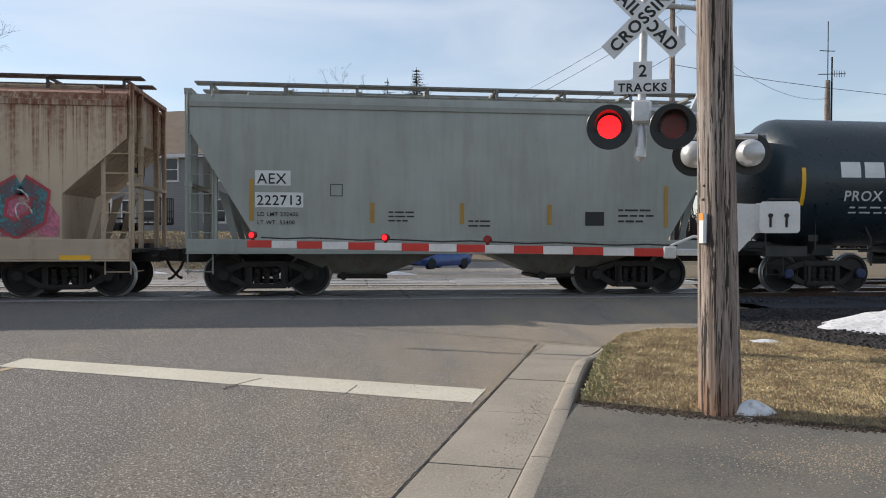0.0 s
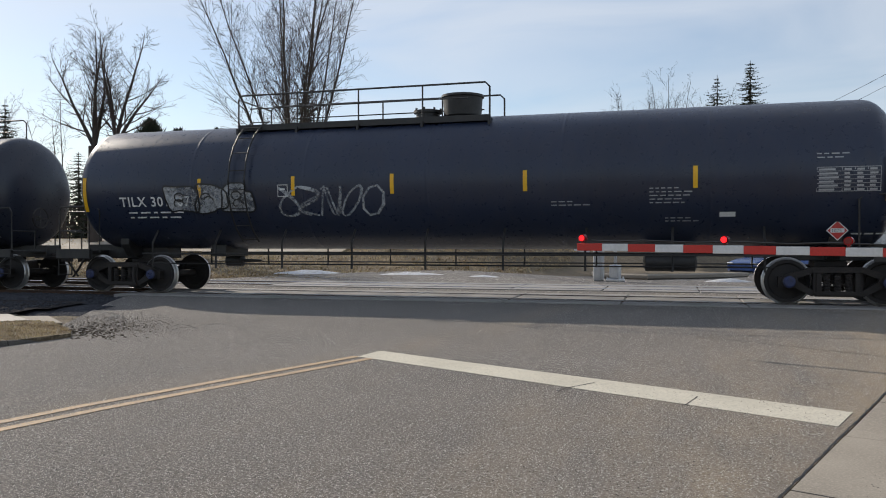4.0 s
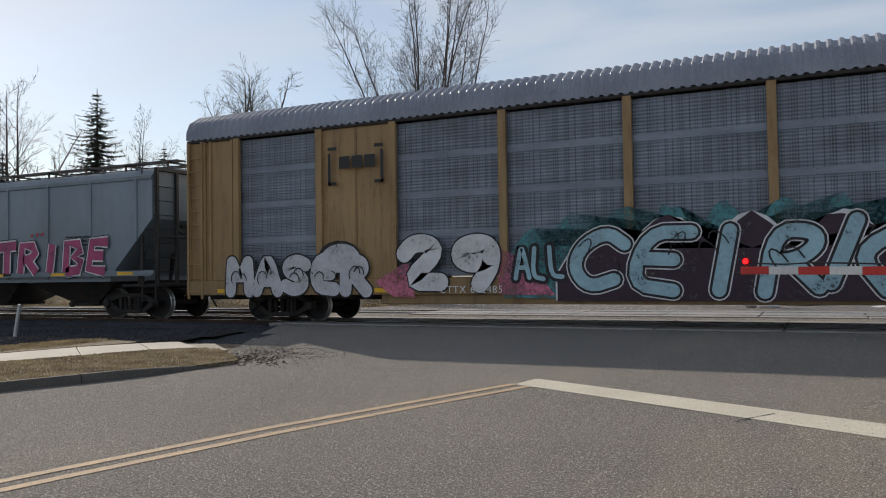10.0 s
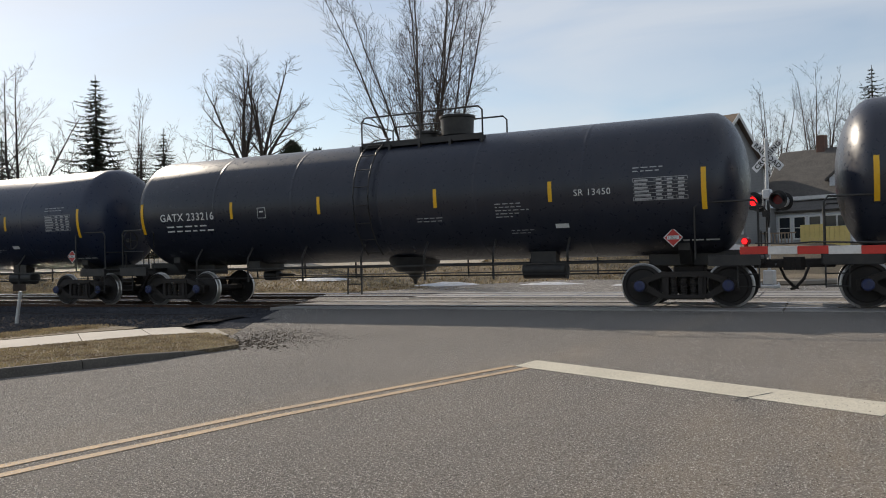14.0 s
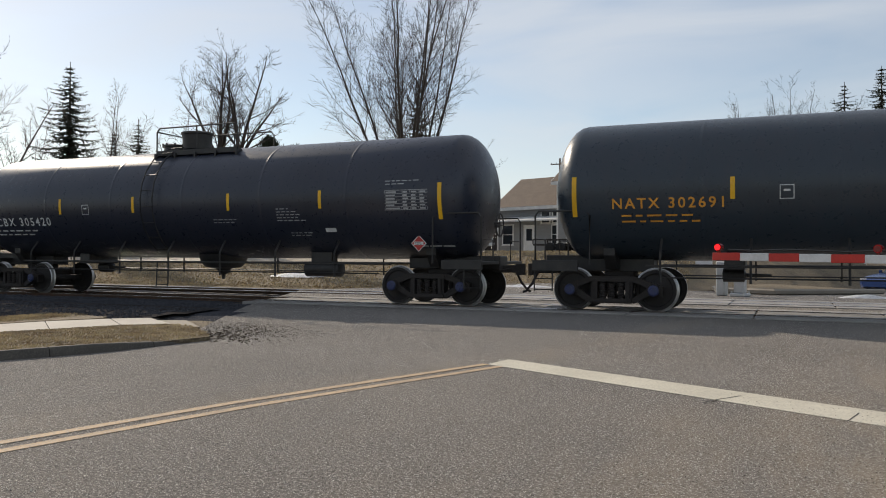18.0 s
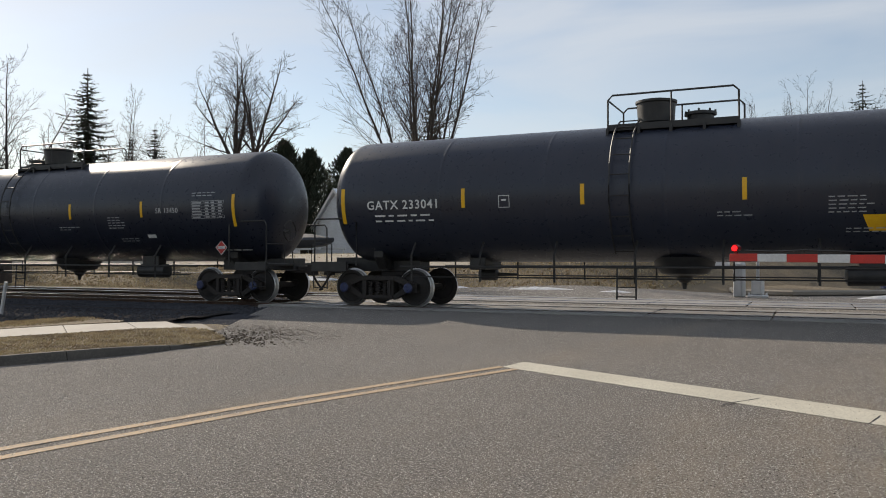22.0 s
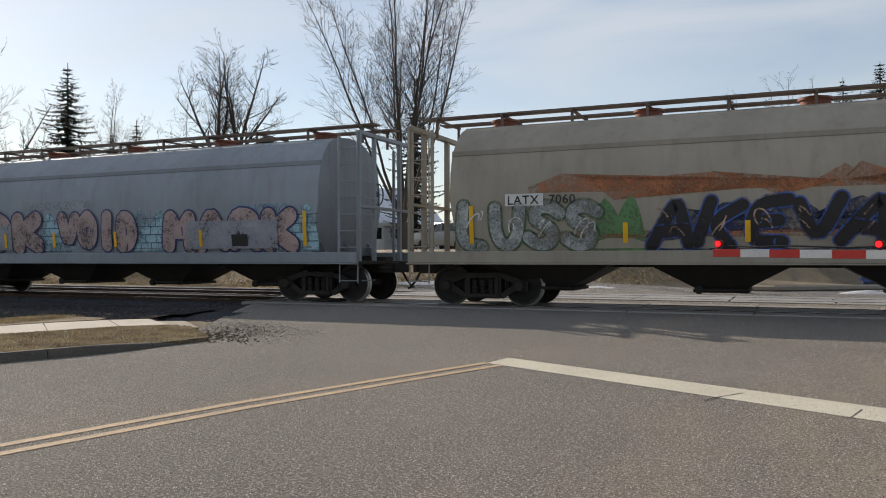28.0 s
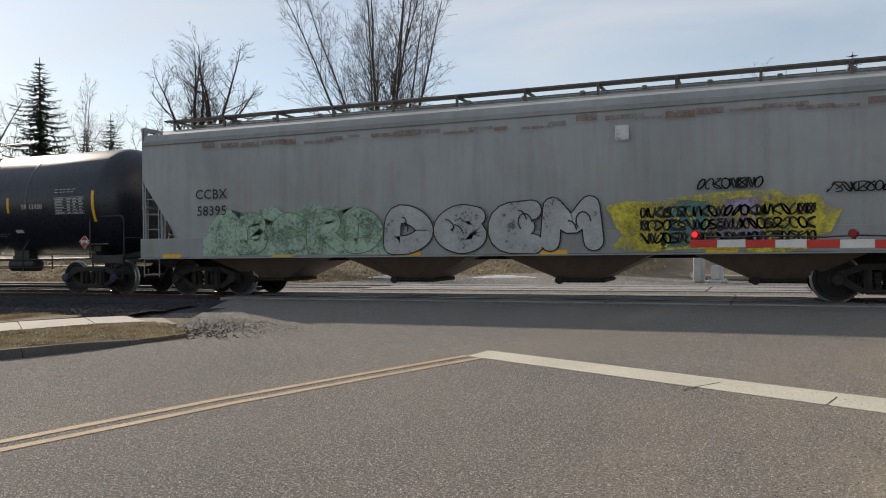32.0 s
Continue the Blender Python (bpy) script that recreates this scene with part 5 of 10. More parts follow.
cc = mixc(nt_, ramp(nt_, streak_, [(0.3, (0, 0, 0)), (0.7, (1, 1, 1))]), (0.33, 0.37, 0.425), (0.19, 0.21, 0.25))
cc = mixc(nt_, ramp(nt_, blot_, [(0.52, (0, 0, 0)), (0.72, (0.5, 0.5, 0.5))]), cc, (0.13, 0.115, 0.10))
band_ = nt_.nodes.new("ShaderNodeAttribute")
band_.attribute_name = "plain"
mk2 = nt_.nodes.new("ShaderNodeMath")
mk2.operation = "MULTIPLY"
nt_.links.new(mk.outputs[0], mk2.inputs[0])
nt_.links.new(band_.outputs["Fac"], mk2.inputs[1])
info_ = nt_.nodes.new("ShaderNodeObjectInfo")
cc = mixc(nt_, 1.0, cc, info_.outputs["Color"], "MULTIPLY")
cc = mixc(nt_, mk2.outputs[0], cc, (0.025, 0.027, 0.03))
nt_.links.new(cc, b_.inputs["Base Color"])
b_.inputs["Metallic"].default_value = 0.35
b_.inputs["Roughness"].default_value = 0.5
ROOFSTEEL = surface("ribbed_roof_steel", (0.27, 0.29, 0.34), (0.19, 0.205, 0.25), 0.5, 0.3, 0.8, 30, 0.1)


def corrugated(x0, x1, z0, z1, y, depth, rows, sheets):
    """Stacked sheets of fine folds with plain bolted bands between them, facing -y."""
    vs, fs, plain = [], [], []
    prof = []
    tall = (z1 - z0) / sheets
    for k in range(sheets):
        za, zb = z0 + tall * k, z0 + tall * (k + 1)
        prof += [(za, 0.012, 0), (za + 0.15, 0.012, 0)]
        d = (zb - za - 0.17) / rows
        for i in range(rows):
            zz = za + 0.16 + d * i
            prof += [(zz, 0.0, 1), (zz + d * 0.38, 0.0, 1), (zz + d * 0.5, depth, 1), (zz + d * 0.88, depth, 1)]
        prof.append((zb - 0.01, 0.0, 1))
    for z, d, _ in prof:
        vs += [(x0, y - d, z), (x1, y - d, z)]
    for i in range(len(prof) - 1):
        k = 2 * i
        fs.append((k, k + 1, k + 3, k + 2))
        plain.append(float(prof[i][2] and prof[i + 1][2]))
    n = len(vs)
    vs += [(x0, y + 0.03, z0), (x1, y + 0.03, z0), (x0, y + 0.03, z1), (x1, y + 0.03, z1)]
    fs += [(n, n + 1, 1, 0), (n - 2, n - 1, n + 3, n + 2), (n + 1, n, n + 2, n + 3)]
    plain += [0.0] * 3
    # bolts along the bands
    for k in range(sheets):
        for zz in (z0 + tall * k + 0.03, z0 + tall * k + 0.12):
            nb = max(2, int((x1 - x0) / 0.62))
            for i in range(nb + 1):
                bx = x0 + 0.05 + (x1 - x0 - 0.1) * i / nb
                m = len(vs)
                vs += [(bx - 0.014, y - 0.013, zz - 0.014), (bx + 0.014, y - 0.013, zz - 0.014), (bx + 0.014, y - 0.013, zz + 0.014), (bx - 0.014, y - 0.013, zz + 0.014), (bx, y - 0.034, zz)]
                fs += [(m, m + 1, m + 4), (m + 1, m + 2, m + 4), (m + 2, m + 3, m + 4), (m + 3, m, m + 4)]
                plain += [0.0] * 4
    me = pydata(vs, fs)
    at = me.attributes.new("plain", "FLOAT", "FACE")
    at.data.foreach_set("value", plain)
    return me


def autorack(length, bays, tone, csx=False):
    half = length / 2
    car = empty("autorack_car")
    car["half"] = half
    zd, ze, zr = 1.08, 4.84, 5.82
    hb = half - 0.62
    # deck and sills
    bm = bmesh.new()
    box(bm, -half + 0.5, half - 0.5, -0.5, 0.5, 0.55, 1.0)
    part("centre_sill", fix(bm), STEEL_DARK, car)
    for s in (-1, 1):
        bm = bmesh.new()
        box(bm, -hb, hb, s * 1.52 - 0.06, s * 1.52 + 0.06, 0.70, 1.08, 0.012)
        box(bm, -hb * 0.55, hb * 0.55, s * 1.45 - 0.05, s * 1.45 + 0.05, 0.48, 0.72, 0.012)
        o = part("side_sill", fix(bm), PAINT_OLD, car, "yellow deck sill")
        o.color = (*[c * 0.85 for c in tone], 1)
    bm = bmesh.new()
    box(bm, -hb, hb, -1.45, 1.45, 0.85, 1.02)
    part("deck", fix(bm), STEEL_DARK, car)
    # roof: folded across its length
    vs, fs = [], []
    n = int(2 * hb / 0.052)
    prof = [(-1.57, ze + 0.08), (-1.55, ze + 0.32), (-1.42, ze + 0.58), (-1.05, ze + 0.8), (0, zr), (1.05, ze + 0.8), (1.42, ze + 0.58), (1.55, ze + 0.32), (1.57, ze + 0.08)]
    for i in range(n + 1):
        x = -hb + 2 * hb * i / n
        k = 0.042 if i % 4 in (2, 3) else 0.0
        for y, z in prof:
            vs.append((x, y * (1 - k * 0.3), z - k))
    m = len(prof)
    for i in range(n):
        for j in range(m - 1):
            k = i * m + j
            fs.append((k, k + m, k + m + 1, k + 1))
    fs += [tuple(range(m)), tuple(range(n * m, n * m + m))]
    part_of("roof", pydata(vs, fs), ROOFSTEEL, car, "ribbed galvanised roof", 20)
    # end sections and doors
    ew = hb - 11.8
    for s in (-1, 1):
        for side in (-1, 1):
            bm = bmesh.new()
            x0, x1 = s * (hb - ew), s * hb
            box(bm, min(x0, x1), max(x0, x1), side * 1.46 - 0.04, side * 1.46 + 0.04, zd, ze + 0.02, 0.015)
            for f in (0.05, 0.5, 0.62, 0.95):
                xx = x0 + (x1 - x0) * f
                box(bm, xx - 0.04, xx + 0.04, side * 1.51 - 0.04, side * 1.51 + 0.04, zd, ze, 0.012)
            o = part("end_panel", fix(bm), PAINT_OLD, car, "yellow end panel")
            o.color = (*tone, 1)
        bm = bmesh.new()
        for y in (-1.0, -0.35, 0.35, 1.0):
            box(bm, s * hb - 0.06, s * hb + 0.06, y - 0.32, y + 0.32, zd, ze + 0.3, 0.03)
        o = part("end_door", fix(bm), PAINT_OLD, car, "folding end doors")
        o.color = (0.62, 0.6, 0.56, 1) if csx else (*tone, 1)
        bm = bmesh.new()
        for k in range(11):
            z = 0.8 + 0.36 * k
            tube(bm, [(s * (hb - 0.55), -1.58, z), (s * (hb - 0.08), -1.58, z)], 0.016, 5)
        for x in (hb - 0.55, hb - 0.08):
            box(bm, s * x - 0.03, s * x + 0.03, -1.6, -1.54, 0.6, ze, 0.0)
        o = part("ladder", fix(bm), PAINT_OLD, car, "yellow ladder")
        o.color = (*tone, 1)
    # screens and posts
    xs = [-11.85, -9.0, -7.1, -4.3, -1.5, 1.4, 4.2, 7.05, 9.0, 11.85] if not csx else [-11.7, -9.1, -7.0, -4.2, -1.4, 1.4, 4.3, 7.1, 9.3, 11.8]
    bays = 9
    for i in range(bays):
        plain = csx and i in (1, 7)
        for side in (-1, 1):
            if plain:
                bm = bmesh.new()
                box(bm, xs[i] + 0.02, xs[i + 1] - 0.02, side * 1.46 - 0.04, side * 1.46 + 0.04, zd, ze, 0.01)
                o = part("side_panel", fix(bm), PAINT_OLD, car, "plain yellow side panel")
                o.color = (*tone, 1)
                bm = bmesh.new()
                xx = (xs[i] + xs[i + 1]) / 2
                box(bm, xx - 0.03, xx + 0.03, side * 1.505 - 0.012, side * 1.505 + 0.012, zd, ze, 0.004)
                part("panel_seam", fix(bm), PAINT_OLD, o).color = (*[c * 0.7 for c in tone], 1)
                continue
            me = corrugated(xs[i] + 0.05, xs[i + 1] - 0.05, zd + 0.05, ze - 0.04, -1.42, 0.016, 10, 4)
            o = part_of("screen", me, GALV, car, "perforated galvanised side screen", 0)
            if side > 0:
                o.rotation_euler = (0, 0, math.pi)
                o.location = (xs[i] + xs[i + 1], 0, 0)
    for i in range(bays + 1):
        for side in (-1, 1):
            bm = bmesh.new()
            w = 0.09
            y = side * 1.53
            d = 0.05
            prism(bm, [(xs[i] - w, ze), (xs[i] - w, zd + 0.55), (xs[i] - 0.24, zd - 0.02), (xs[i] + 0.24, zd - 0.02), (xs[i] + w, zd + 0.55), (xs[i] + w, ze), (xs[i] + 0.32, ze), (xs[i] + 0.32, ze + 0.1), (xs[i] - 0.32, ze + 0.1), (xs[i] - 0.32, ze)] if not csx else [(xs[i] - w, ze), (xs[i] - w, zd), (xs[i] + w, zd), (xs[i] + w, ze)], y - d, y + d)
            o = part("post", fix(bm), PAINT_OLD, car, "yellow side post")
            o.color = (*tone, 1)
    for s in (-1, 1):
        bm = bmesh.new()
        box(bm, -hb, hb, s * 1.5 - 0.05, s * 1.5 + 0.05, ze - 0.02, ze + 0.06, 0.01)
        o = part("eave_rail", fix(bm), STEEL_DARK, car)
    for i in range(6):
        x = -half + 2 + (length - 4) * i / 5
        decal("reflector", car, YELLOW_REF, [rect(x - 0.3, 0.76, 0.6, 0.1)], flat_side(-1.59))
    truck(car, half - (3.3 if csx else 4.25), 0.42)
    truck(car, -half + (3.4 if csx else 4.25), 0.42)
    couplers(car, half)
    brake_wheel(car, half - 0.5, -0.9, 2.0)
    return car


# ---- centre-beam flat car ----
DECKTOP = surface("worn_deck", (0.42, 0.39, 0.34), (0.30, 0.27, 0.24), 0.85, 0, 1.5, 30, 0.3)
WARN_RED = flat("faded_red_reflector", (0.32, 0.07, 0.05), 0.5)
def centrebeam(length, tone):
    half = length / 2
    car = empty("centre_beam_flat_car")
    car["half"] = half
    hb = 10.75

    def brown(name, bm, label="", parent=None, smooth=20):
        o = part(name, fix(bm), PAINT_OLD, parent or car, label, smooth)
        o.color = (*tone, 1)
        return o

    bm = bmesh.new()
    box(bm, -hb, hb, -1.36, 1.36, 1.08, 1.20, 0.01)
    part("deck", fix(bm), DECKTOP, car, "pale worn deck")
    for s in (-1, 1):
        bm = bmesh.new()
        box(bm, -hb - 0.3, hb + 0.3, s * 1.4 - 0.05, s * 1.4 + 0.05, 0.88, 1.205, 0.012)
        box(bm, -hb - 0.3, hb + 0.3, s * 1.42 - 0.06, s * 1.42 + 0.06, 0.86, 0.90, 0.006)
        brown("side_sill", bm, "brown side sill")
        for i in range(10):
            bm = bmesh.new()
            x = -9.9 + 2.2 * i
            for dx in (-0.07, 0.07):
                box(bm, x + dx - 0.025, x + dx + 0.025, s * 1.36 - 0.03, s * 1.36 + 0.03, 0.55 if i % 3 else 0.45, 0.88)
            part("stake_pocket", fix(bm), STEEL_DARK, car, "", 0)
    bm = bmesh.new()
    tube(bm, [(-8, -1.2, 0.56), (-4, -1.2, 0.5), (1, -1.2, 0.5), (6, -1.2, 0.54), (8, -1.2, 0.62)], 0.02, 6)
    part("brake_pipe", bm, STEEL_DARK, car)
    bm = bmesh.new()
    box(bm, -hb, hb, -0.3, 0.3, 0.62, 1.08)
    part("centre_sill", fix(bm), STEEL_DARK, car)
    zt = 4.72
    bm = bmesh.new()
    box(bm, -hb, hb, -0.09, 0.09, zt - 0.28, zt - 0.02, 0.015)
    box(bm, -hb, hb, -0.2, 0.2, zt - 0.05, zt + 0.03, 0.01)
    brown("top_chord", bm, "brown top beam")
    sp = 1.21
    xs = [(i - 7.5) * sp for i in range(16)]
    for i, x in enumerate(xs):
        bm = bmesh.new()
        braced = i % 2 == (0 if i < 8 else 1)
        w = 0.078 if braced else 0.062
        d = 0.085 if braced else 0.055
        box(bm, x - w, x + w, -d, d, 1.2, zt - 0.26, 0.012)
        if braced:
            prism(bm, [(x - w - 0.1, 1.2), (x + w + 0.1, 1.2), (x + w, 1.5), (x - w, 1.5)], -0.10, 0.10)
        brown("post", bm, "brown upright")
    runs = []
    for k in range(4):
        runs.append((xs[2 * k], 1.28, xs[2 * k + 2], zt - 0.42))
        runs.append((-xs[2 * k], 1.28, -xs[2 * k + 2], zt - 0.42))
    for s in (-1, 1):
        runs.append((s * -xs[0], 1.28, s * (hb - 0.2), 2.95))
    for x0, z0, x1, z1 in runs:
        bm = bmesh.new()
        d = Vector((x1 - x0, 0, z1 - z0))
        tm = Matrix.Translation(((x0 + x1) / 2, 0, (z0 + z1) / 2)) @ d.to_track_quat("X", "Z").to_matrix().to_4x4()
        box(bm, -d.length / 2, d.length / 2, -0.046, 0.046, -0.055, 0.055, 0.01, tm)
        dg = brown("diagonal", bm, "brown diagonal brace")
        q = 1 if x1 > x0 else -1
        bm = bmesh.new()
        prism(bm, [(x0, 1.22), (x0 + q * 0.32, 1.22), (x0 + q * 0.28, 1.4), (x0 + q * 0.14, 1.52), (x0, 1.52)], -0.026, 0.026)
        brown("gusset", bm, "", dg, 0)
        if z1 > 3.5:
            bm = bmesh.new()
            prism(bm, [(x1, zt - 0.28), (x1 - q * 0.34, zt - 0.28), (x1 - q * 0.30, zt - 0.46), (x1 - q * 0.15, zt - 0.60), (x1, zt - 0.63)], -0.026, 0.026)
            brown("gusset", bm, "", dg, 0)
    for s in (-1, 1):
        bm = bmesh.new()
        box(bm, s * hb - 0.1, s * hb + 0.1, -1.4, 1.4, 1.2, zt + 0.02, 0.03)
        bh = brown("bulkhead", bm, "brown ribbed end bulkhead")
        for y in (-1.33, -0.5, 0.5, 1.33):
            bm = bmesh.new()
            box(bm, s * (hb + 0.06) - 0.14, s * (hb + 0.06) + 0.14, y - 0.08, y + 0.08, 1.2, zt, 0.015)
            brown("rib", bm, "", bh)
        decal("reflector", car, YELLOW_REF, [rect(s * (hb + 0.06) - 0.06, 1.35, 0.12, 1.15)], flat_side(-1.425))
        # stencilled warnings on the inner face
        wr = random.Random(5 + s)
        rows = []
        for k in range(13):
            for y0 in (-1.15, 0.2):
                if wr.random() < 0.8:
                    rows += bars(y0 + wr.uniform(0, 0.2), 1.6 + 0.21 * k, wr.uniform(0.4, 0.75), 1, 0.1, 0.05, wr)
        inner = s * (hb - 0.106)
        decal("small_print", car, WHITE_PAINT, rows, lambda a, b, xx=inner: (xx, a, b), "rows of worn white stencilling")
    for i in range(9):
        x = -9.8 + 19.6 * i / 8
        decal("reflector", car, YELLOW_REF if i % 2 == 0 else WARN_RED, [rect(x - 0.27, 1.02, 0.54, 0.11)], flat_side(-1.455))
    truck(car, half - 2.9)
    truck(car, -half + 2.9)
    couplers(car, half)
    return car

# ---- the train ----
# where each coupling lies along the track at 16 s
CUTS = [375.3, 354.93, 342.21, 324.99, 304.71, 284.05, 263.4, 242.1, 220.81, 197.43, 168.58, 139.7, 111.64, 94.81, 77.82, 60.06, 41.96, 23.62, 6.0, -12.08, -30.15, -48.23, -66.77, -84.73, -102.96, -120.97, -139.36, -157.79, -175.68, -192.46, -210.05, -227.64, -245.93, -264.22, -282.04, -300.06, -319.0, -337.21, -357.2, -375.4]


def run(t):
    """How far the train has gone at t seconds."""
    u = t / 16 - 1
    return 16 * (21.246 * u - 0.1395 * u * u + 0.2197 * u ** 3)


CARS = []
SHIFT = {5: 0.1, 8: 0.38, 14: 0.16, 17: 0.22, 26: -0.12, 34: -0.1, 38: 0.35, 13: 0.2, 32: 0.25}
T_BLACK, T_BLUE, T_GREEN, T_GREY = (0.016, 0.020, 0.034), (0.018, 0.027, 0.056), (0.017, 0.032, 0.042), (0.022, 0.027, 0.044)
rnd = random.Random(21)
protos = {}


def tank(i, kind, mark, mat, tone, **extra):
    length = CUTS[i] - CUTS[i + 1]
    key = kind
    mean = 21.2 if kind == "lpg_c" else 20.6 if kind.startswith("lpg") else 16.8 if kind == "gen_s" else 18.15
    if key not in protos:
        protos[key] = tank_proto("lpg" if kind.startswith("lpg") else "general", mean, *{"lpg": ((-5.0, 1.25), 0.42), "lpg_b": ((-0.75, 5.1), 0.76), "lpg_c": ((-8.6, 8.4), 0.4), "gen": ((-0.8, 2.5), 1.49), "gen_b": ((-1.5, 1.3), -0.77), "gen_c": ((-0.88, 1.36), -0.27), "gen_s": ((-1.0, 1.5), 0.7), "gen_d": ((-1.3, 1.4), -0.4)}[kind], T_BLACK, 0.95 if kind in ("gen_c", "gen_d") else -0.85)
        car = protos[key]
        first = True
    else:
        src = protos[key]
        kids = [o for o in src.children if not o.name.startswith(("reporting", "weights", "data_t", "small_p", "placard", "side_note", "warning", "graffiti", "stencil", "sill_note", "test_plate", "logo", "lettering", "stain"))]
        car = copy_base(src, kids)
    for o in car.children:
        if o.name.startswith("tank"):
            o.color = (*tone, 1)
    dress_tank(car, 100 + i, mark, mat, **extra)
    CARS.append((i, car))
    return car


def copy_base(src, kids):
    """A bare copy of a prototype: the listed parts and what hangs on them."""
    car = empty(src.name.split(".")[0])
    for k in src.keys():
        car[k] = src[k]
    for o in kids:
        c = o.copy()
        scene.collection.objects.link(c)
        c.parent = car
        for s in o.children:
            d = s.copy()
            scene.collection.objects.link(d)
            d.parent = c
    return car


TEAL = spray("teal_spray", (0.06, 0.22, 0.24), 0.6, 0.80)
TEALFULL = spray("turquoise_fill", (0.07, 0.34, 0.40), 0.6, 2.2)
PINK = spray("pink_spray", (0.55, 0.16, 0.24), 0.6, 0.85)
LILAC = spray("lilac_spray", (0.36, 0.28, 0.48), 0.6, 0.70)
MINT = spray("mint_spray", (0.30, 0.45, 0.30), 0.6, 0.70)
SILVER = spray("silver_spray", (0.42, 0.44, 0.46), 0.4, 0.70)
BLUE_S = spray("blue_spray", (0.04, 0.10, 0.35), 0.6, 0.90)
YELSPR = spray("yellow_spray", (0.62, 0.52, 0.06), 0.6, 0.80)
ORGSPR = spray("rust_orange_spray", (0.42, 0.16, 0.07), 0.6, 0.60)
GREENSP = spray("dark_green_spray", (0.05, 0.11, 0.05), 0.6, 0.75)
PEACH = spray("peach_spray", (0.55, 0.36, 0.26), 0.6, 0.75)
CNRED = flat("faded_red_paint", (0.48, 0.09, 0.07))
NAVY = spray("navy_spray", (0.02, 0.03, 0.09), 0.6, 0.80)
BLACKSPR = spray("black_spray", (0.012, 0.010, 0.014), 0.6, 1.35)
ICE = spray("ice_blue_spray", (0.30, 0.48, 0.56), 0.6, 1.0)
WHITESPR = spray("white_spray", (0.62, 0.63, 0.64), 0.5, 1.1)
CRIMSON = spray("crimson_fill", (0.40, 0.045, 0.06), 0.55, 2.2)
MAGENTA = spray("magenta_fill", (0.42, 0.06, 0.17), 0.55, 2.2)
WHITEFULL = spray("white_fill", (0.66, 0.66, 0.68), 0.5, 2.2)
CHROME = spray("chrome_fill", (0.52, 0.52, 0.56), 0.4, 2.2)
BLACKFULL = spray("black_fill", (0.012, 0.010, 0.014), 0.55, 2.4)
PLUM = spray("plum_black_fill", (0.035, 0.013, 0.028), 0.55, 2.4)
ICEFULL = spray("ice_blue_fill", (0.32, 0.50, 0.58), 0.55, 2.2)
NAVYFULL = spray("navy_fill", (0.022, 0.028, 0.13), 0.5, 2.2)
ROSE = spray("dusty_rose_fill", (0.38, 0.285, 0.275), 0.6, 1.3)
PALEGREEN = spray("pale_green_fill", (0.33, 0.46, 0.36), 0.6, 1.1)
LEAF = spray("leaf_green_fill", (0.10, 0.22, 0.09), 0.6, 1.2)
BODYGREY = spray("body_grey_fill", (0.40, 0.415, 0.425), 0.5, 2.2)
RUSTBAND = spray("rust_brown_stain", (0.24, 0.12, 0.065), 0.7, 0.55)
LILACGREY = spray("lilac_grey_overpaint", (0.27, 0.28, 0.33), 0.55, 2.0)
SKYSPR = spray("sky_blue_spray", (0.12, 0.32, 0.55), 0.6, 0.85)

OCHRE = flat("dulled_ochre_reflector", (0.42, 0.24, 0.04), 0.5)
W, O_, K = WHITE_PAINT, ORANGE_PAINT, BLACK_PAINT
put = on_tank()


def logo_bars(car, put, mat, x, z, widths, h, gap=0.1):
    """A company's mark as plain blocks of its colour."""
    shp, a = [], x
    for w in widths:
        shp.append(rect(a, z, w, h, 3))
        a += w + gap
    decal("logo_block", car, mat, shp, put, "company mark in plain blocks")


c = tank(0, "lpg", "PROX 34102", W, T_GREEN, digits="1075")
logo_bars(c, put, W, -8.0, 0.03, [0.48] * 6, 0.36, 0.1)

h = (CUTS[1] - CUTS[2]) / 2
lv = levels_flat(h, 1.3, 1.58, 3.4, 3.98, 4.36)
c = hopper("covered_hopper_car", 2 * h, 2, lv, PAINT, (0.37, 0.39, 0.355), (0.24, 0.24, 0.23), bay_tone=(0.24, 0.235, 0.21))
tagged(c, "pale grey two-bay covered hopper car with black stencilled numbers", "hopper car")
ps = side_at(lv)
for x, z, w in ((-4.44, 2.33, 0.72), (-4.44, 1.88, 0.98)):
    decal("number_board", c, W, [rect(x, z, w, 0.31)], ps, "white number patch")
ps2 = side_at(lv, 0.018)
mark_side(c, ps2, K, [("AEX", 0.22, -4.40, 2.37), ("222713", 0.21, -4.41, 1.93), ("LD LMT 232600", 0.085, -4.4, 1.70), ("LT WT  53400", 0.085, -4.4, 1.53)])
for x, z0, hh in ((-4.56, 1.6, 0.86), (4.34, 1.5, 0.9), (-2.08, 1.57, 0.42), (-0.18, 1.55, 0.44), (1.72, 1.54, 0.44)):
    decal("reflector", c, OCHRE, [rect(x, z0, 0.09, hh)], ps, "dull ochre reflector")
decal("small_print", c, K, bars(-1.7, 1.78, 0.5, 3, 0.09, 0.04, rnd) + bars(3.3, 1.85, 0.7, 3, 0.12, 0.05, rnd) + [rect(2.56, 1.53, 0.42, 0.3), rect(-2.91, 2.12, 0.25, 0.015), rect(-2.91, 2.36, 0.25, 0.015), rect(-2.91, 2.12, 0.015, 0.25), rect(-2.67, 2.12, 0.015, 0.25)] + bars(0.0, 1.6, 0.5, 2, 0.1, 0.04, rnd), ps)
CARS.append((1, c))

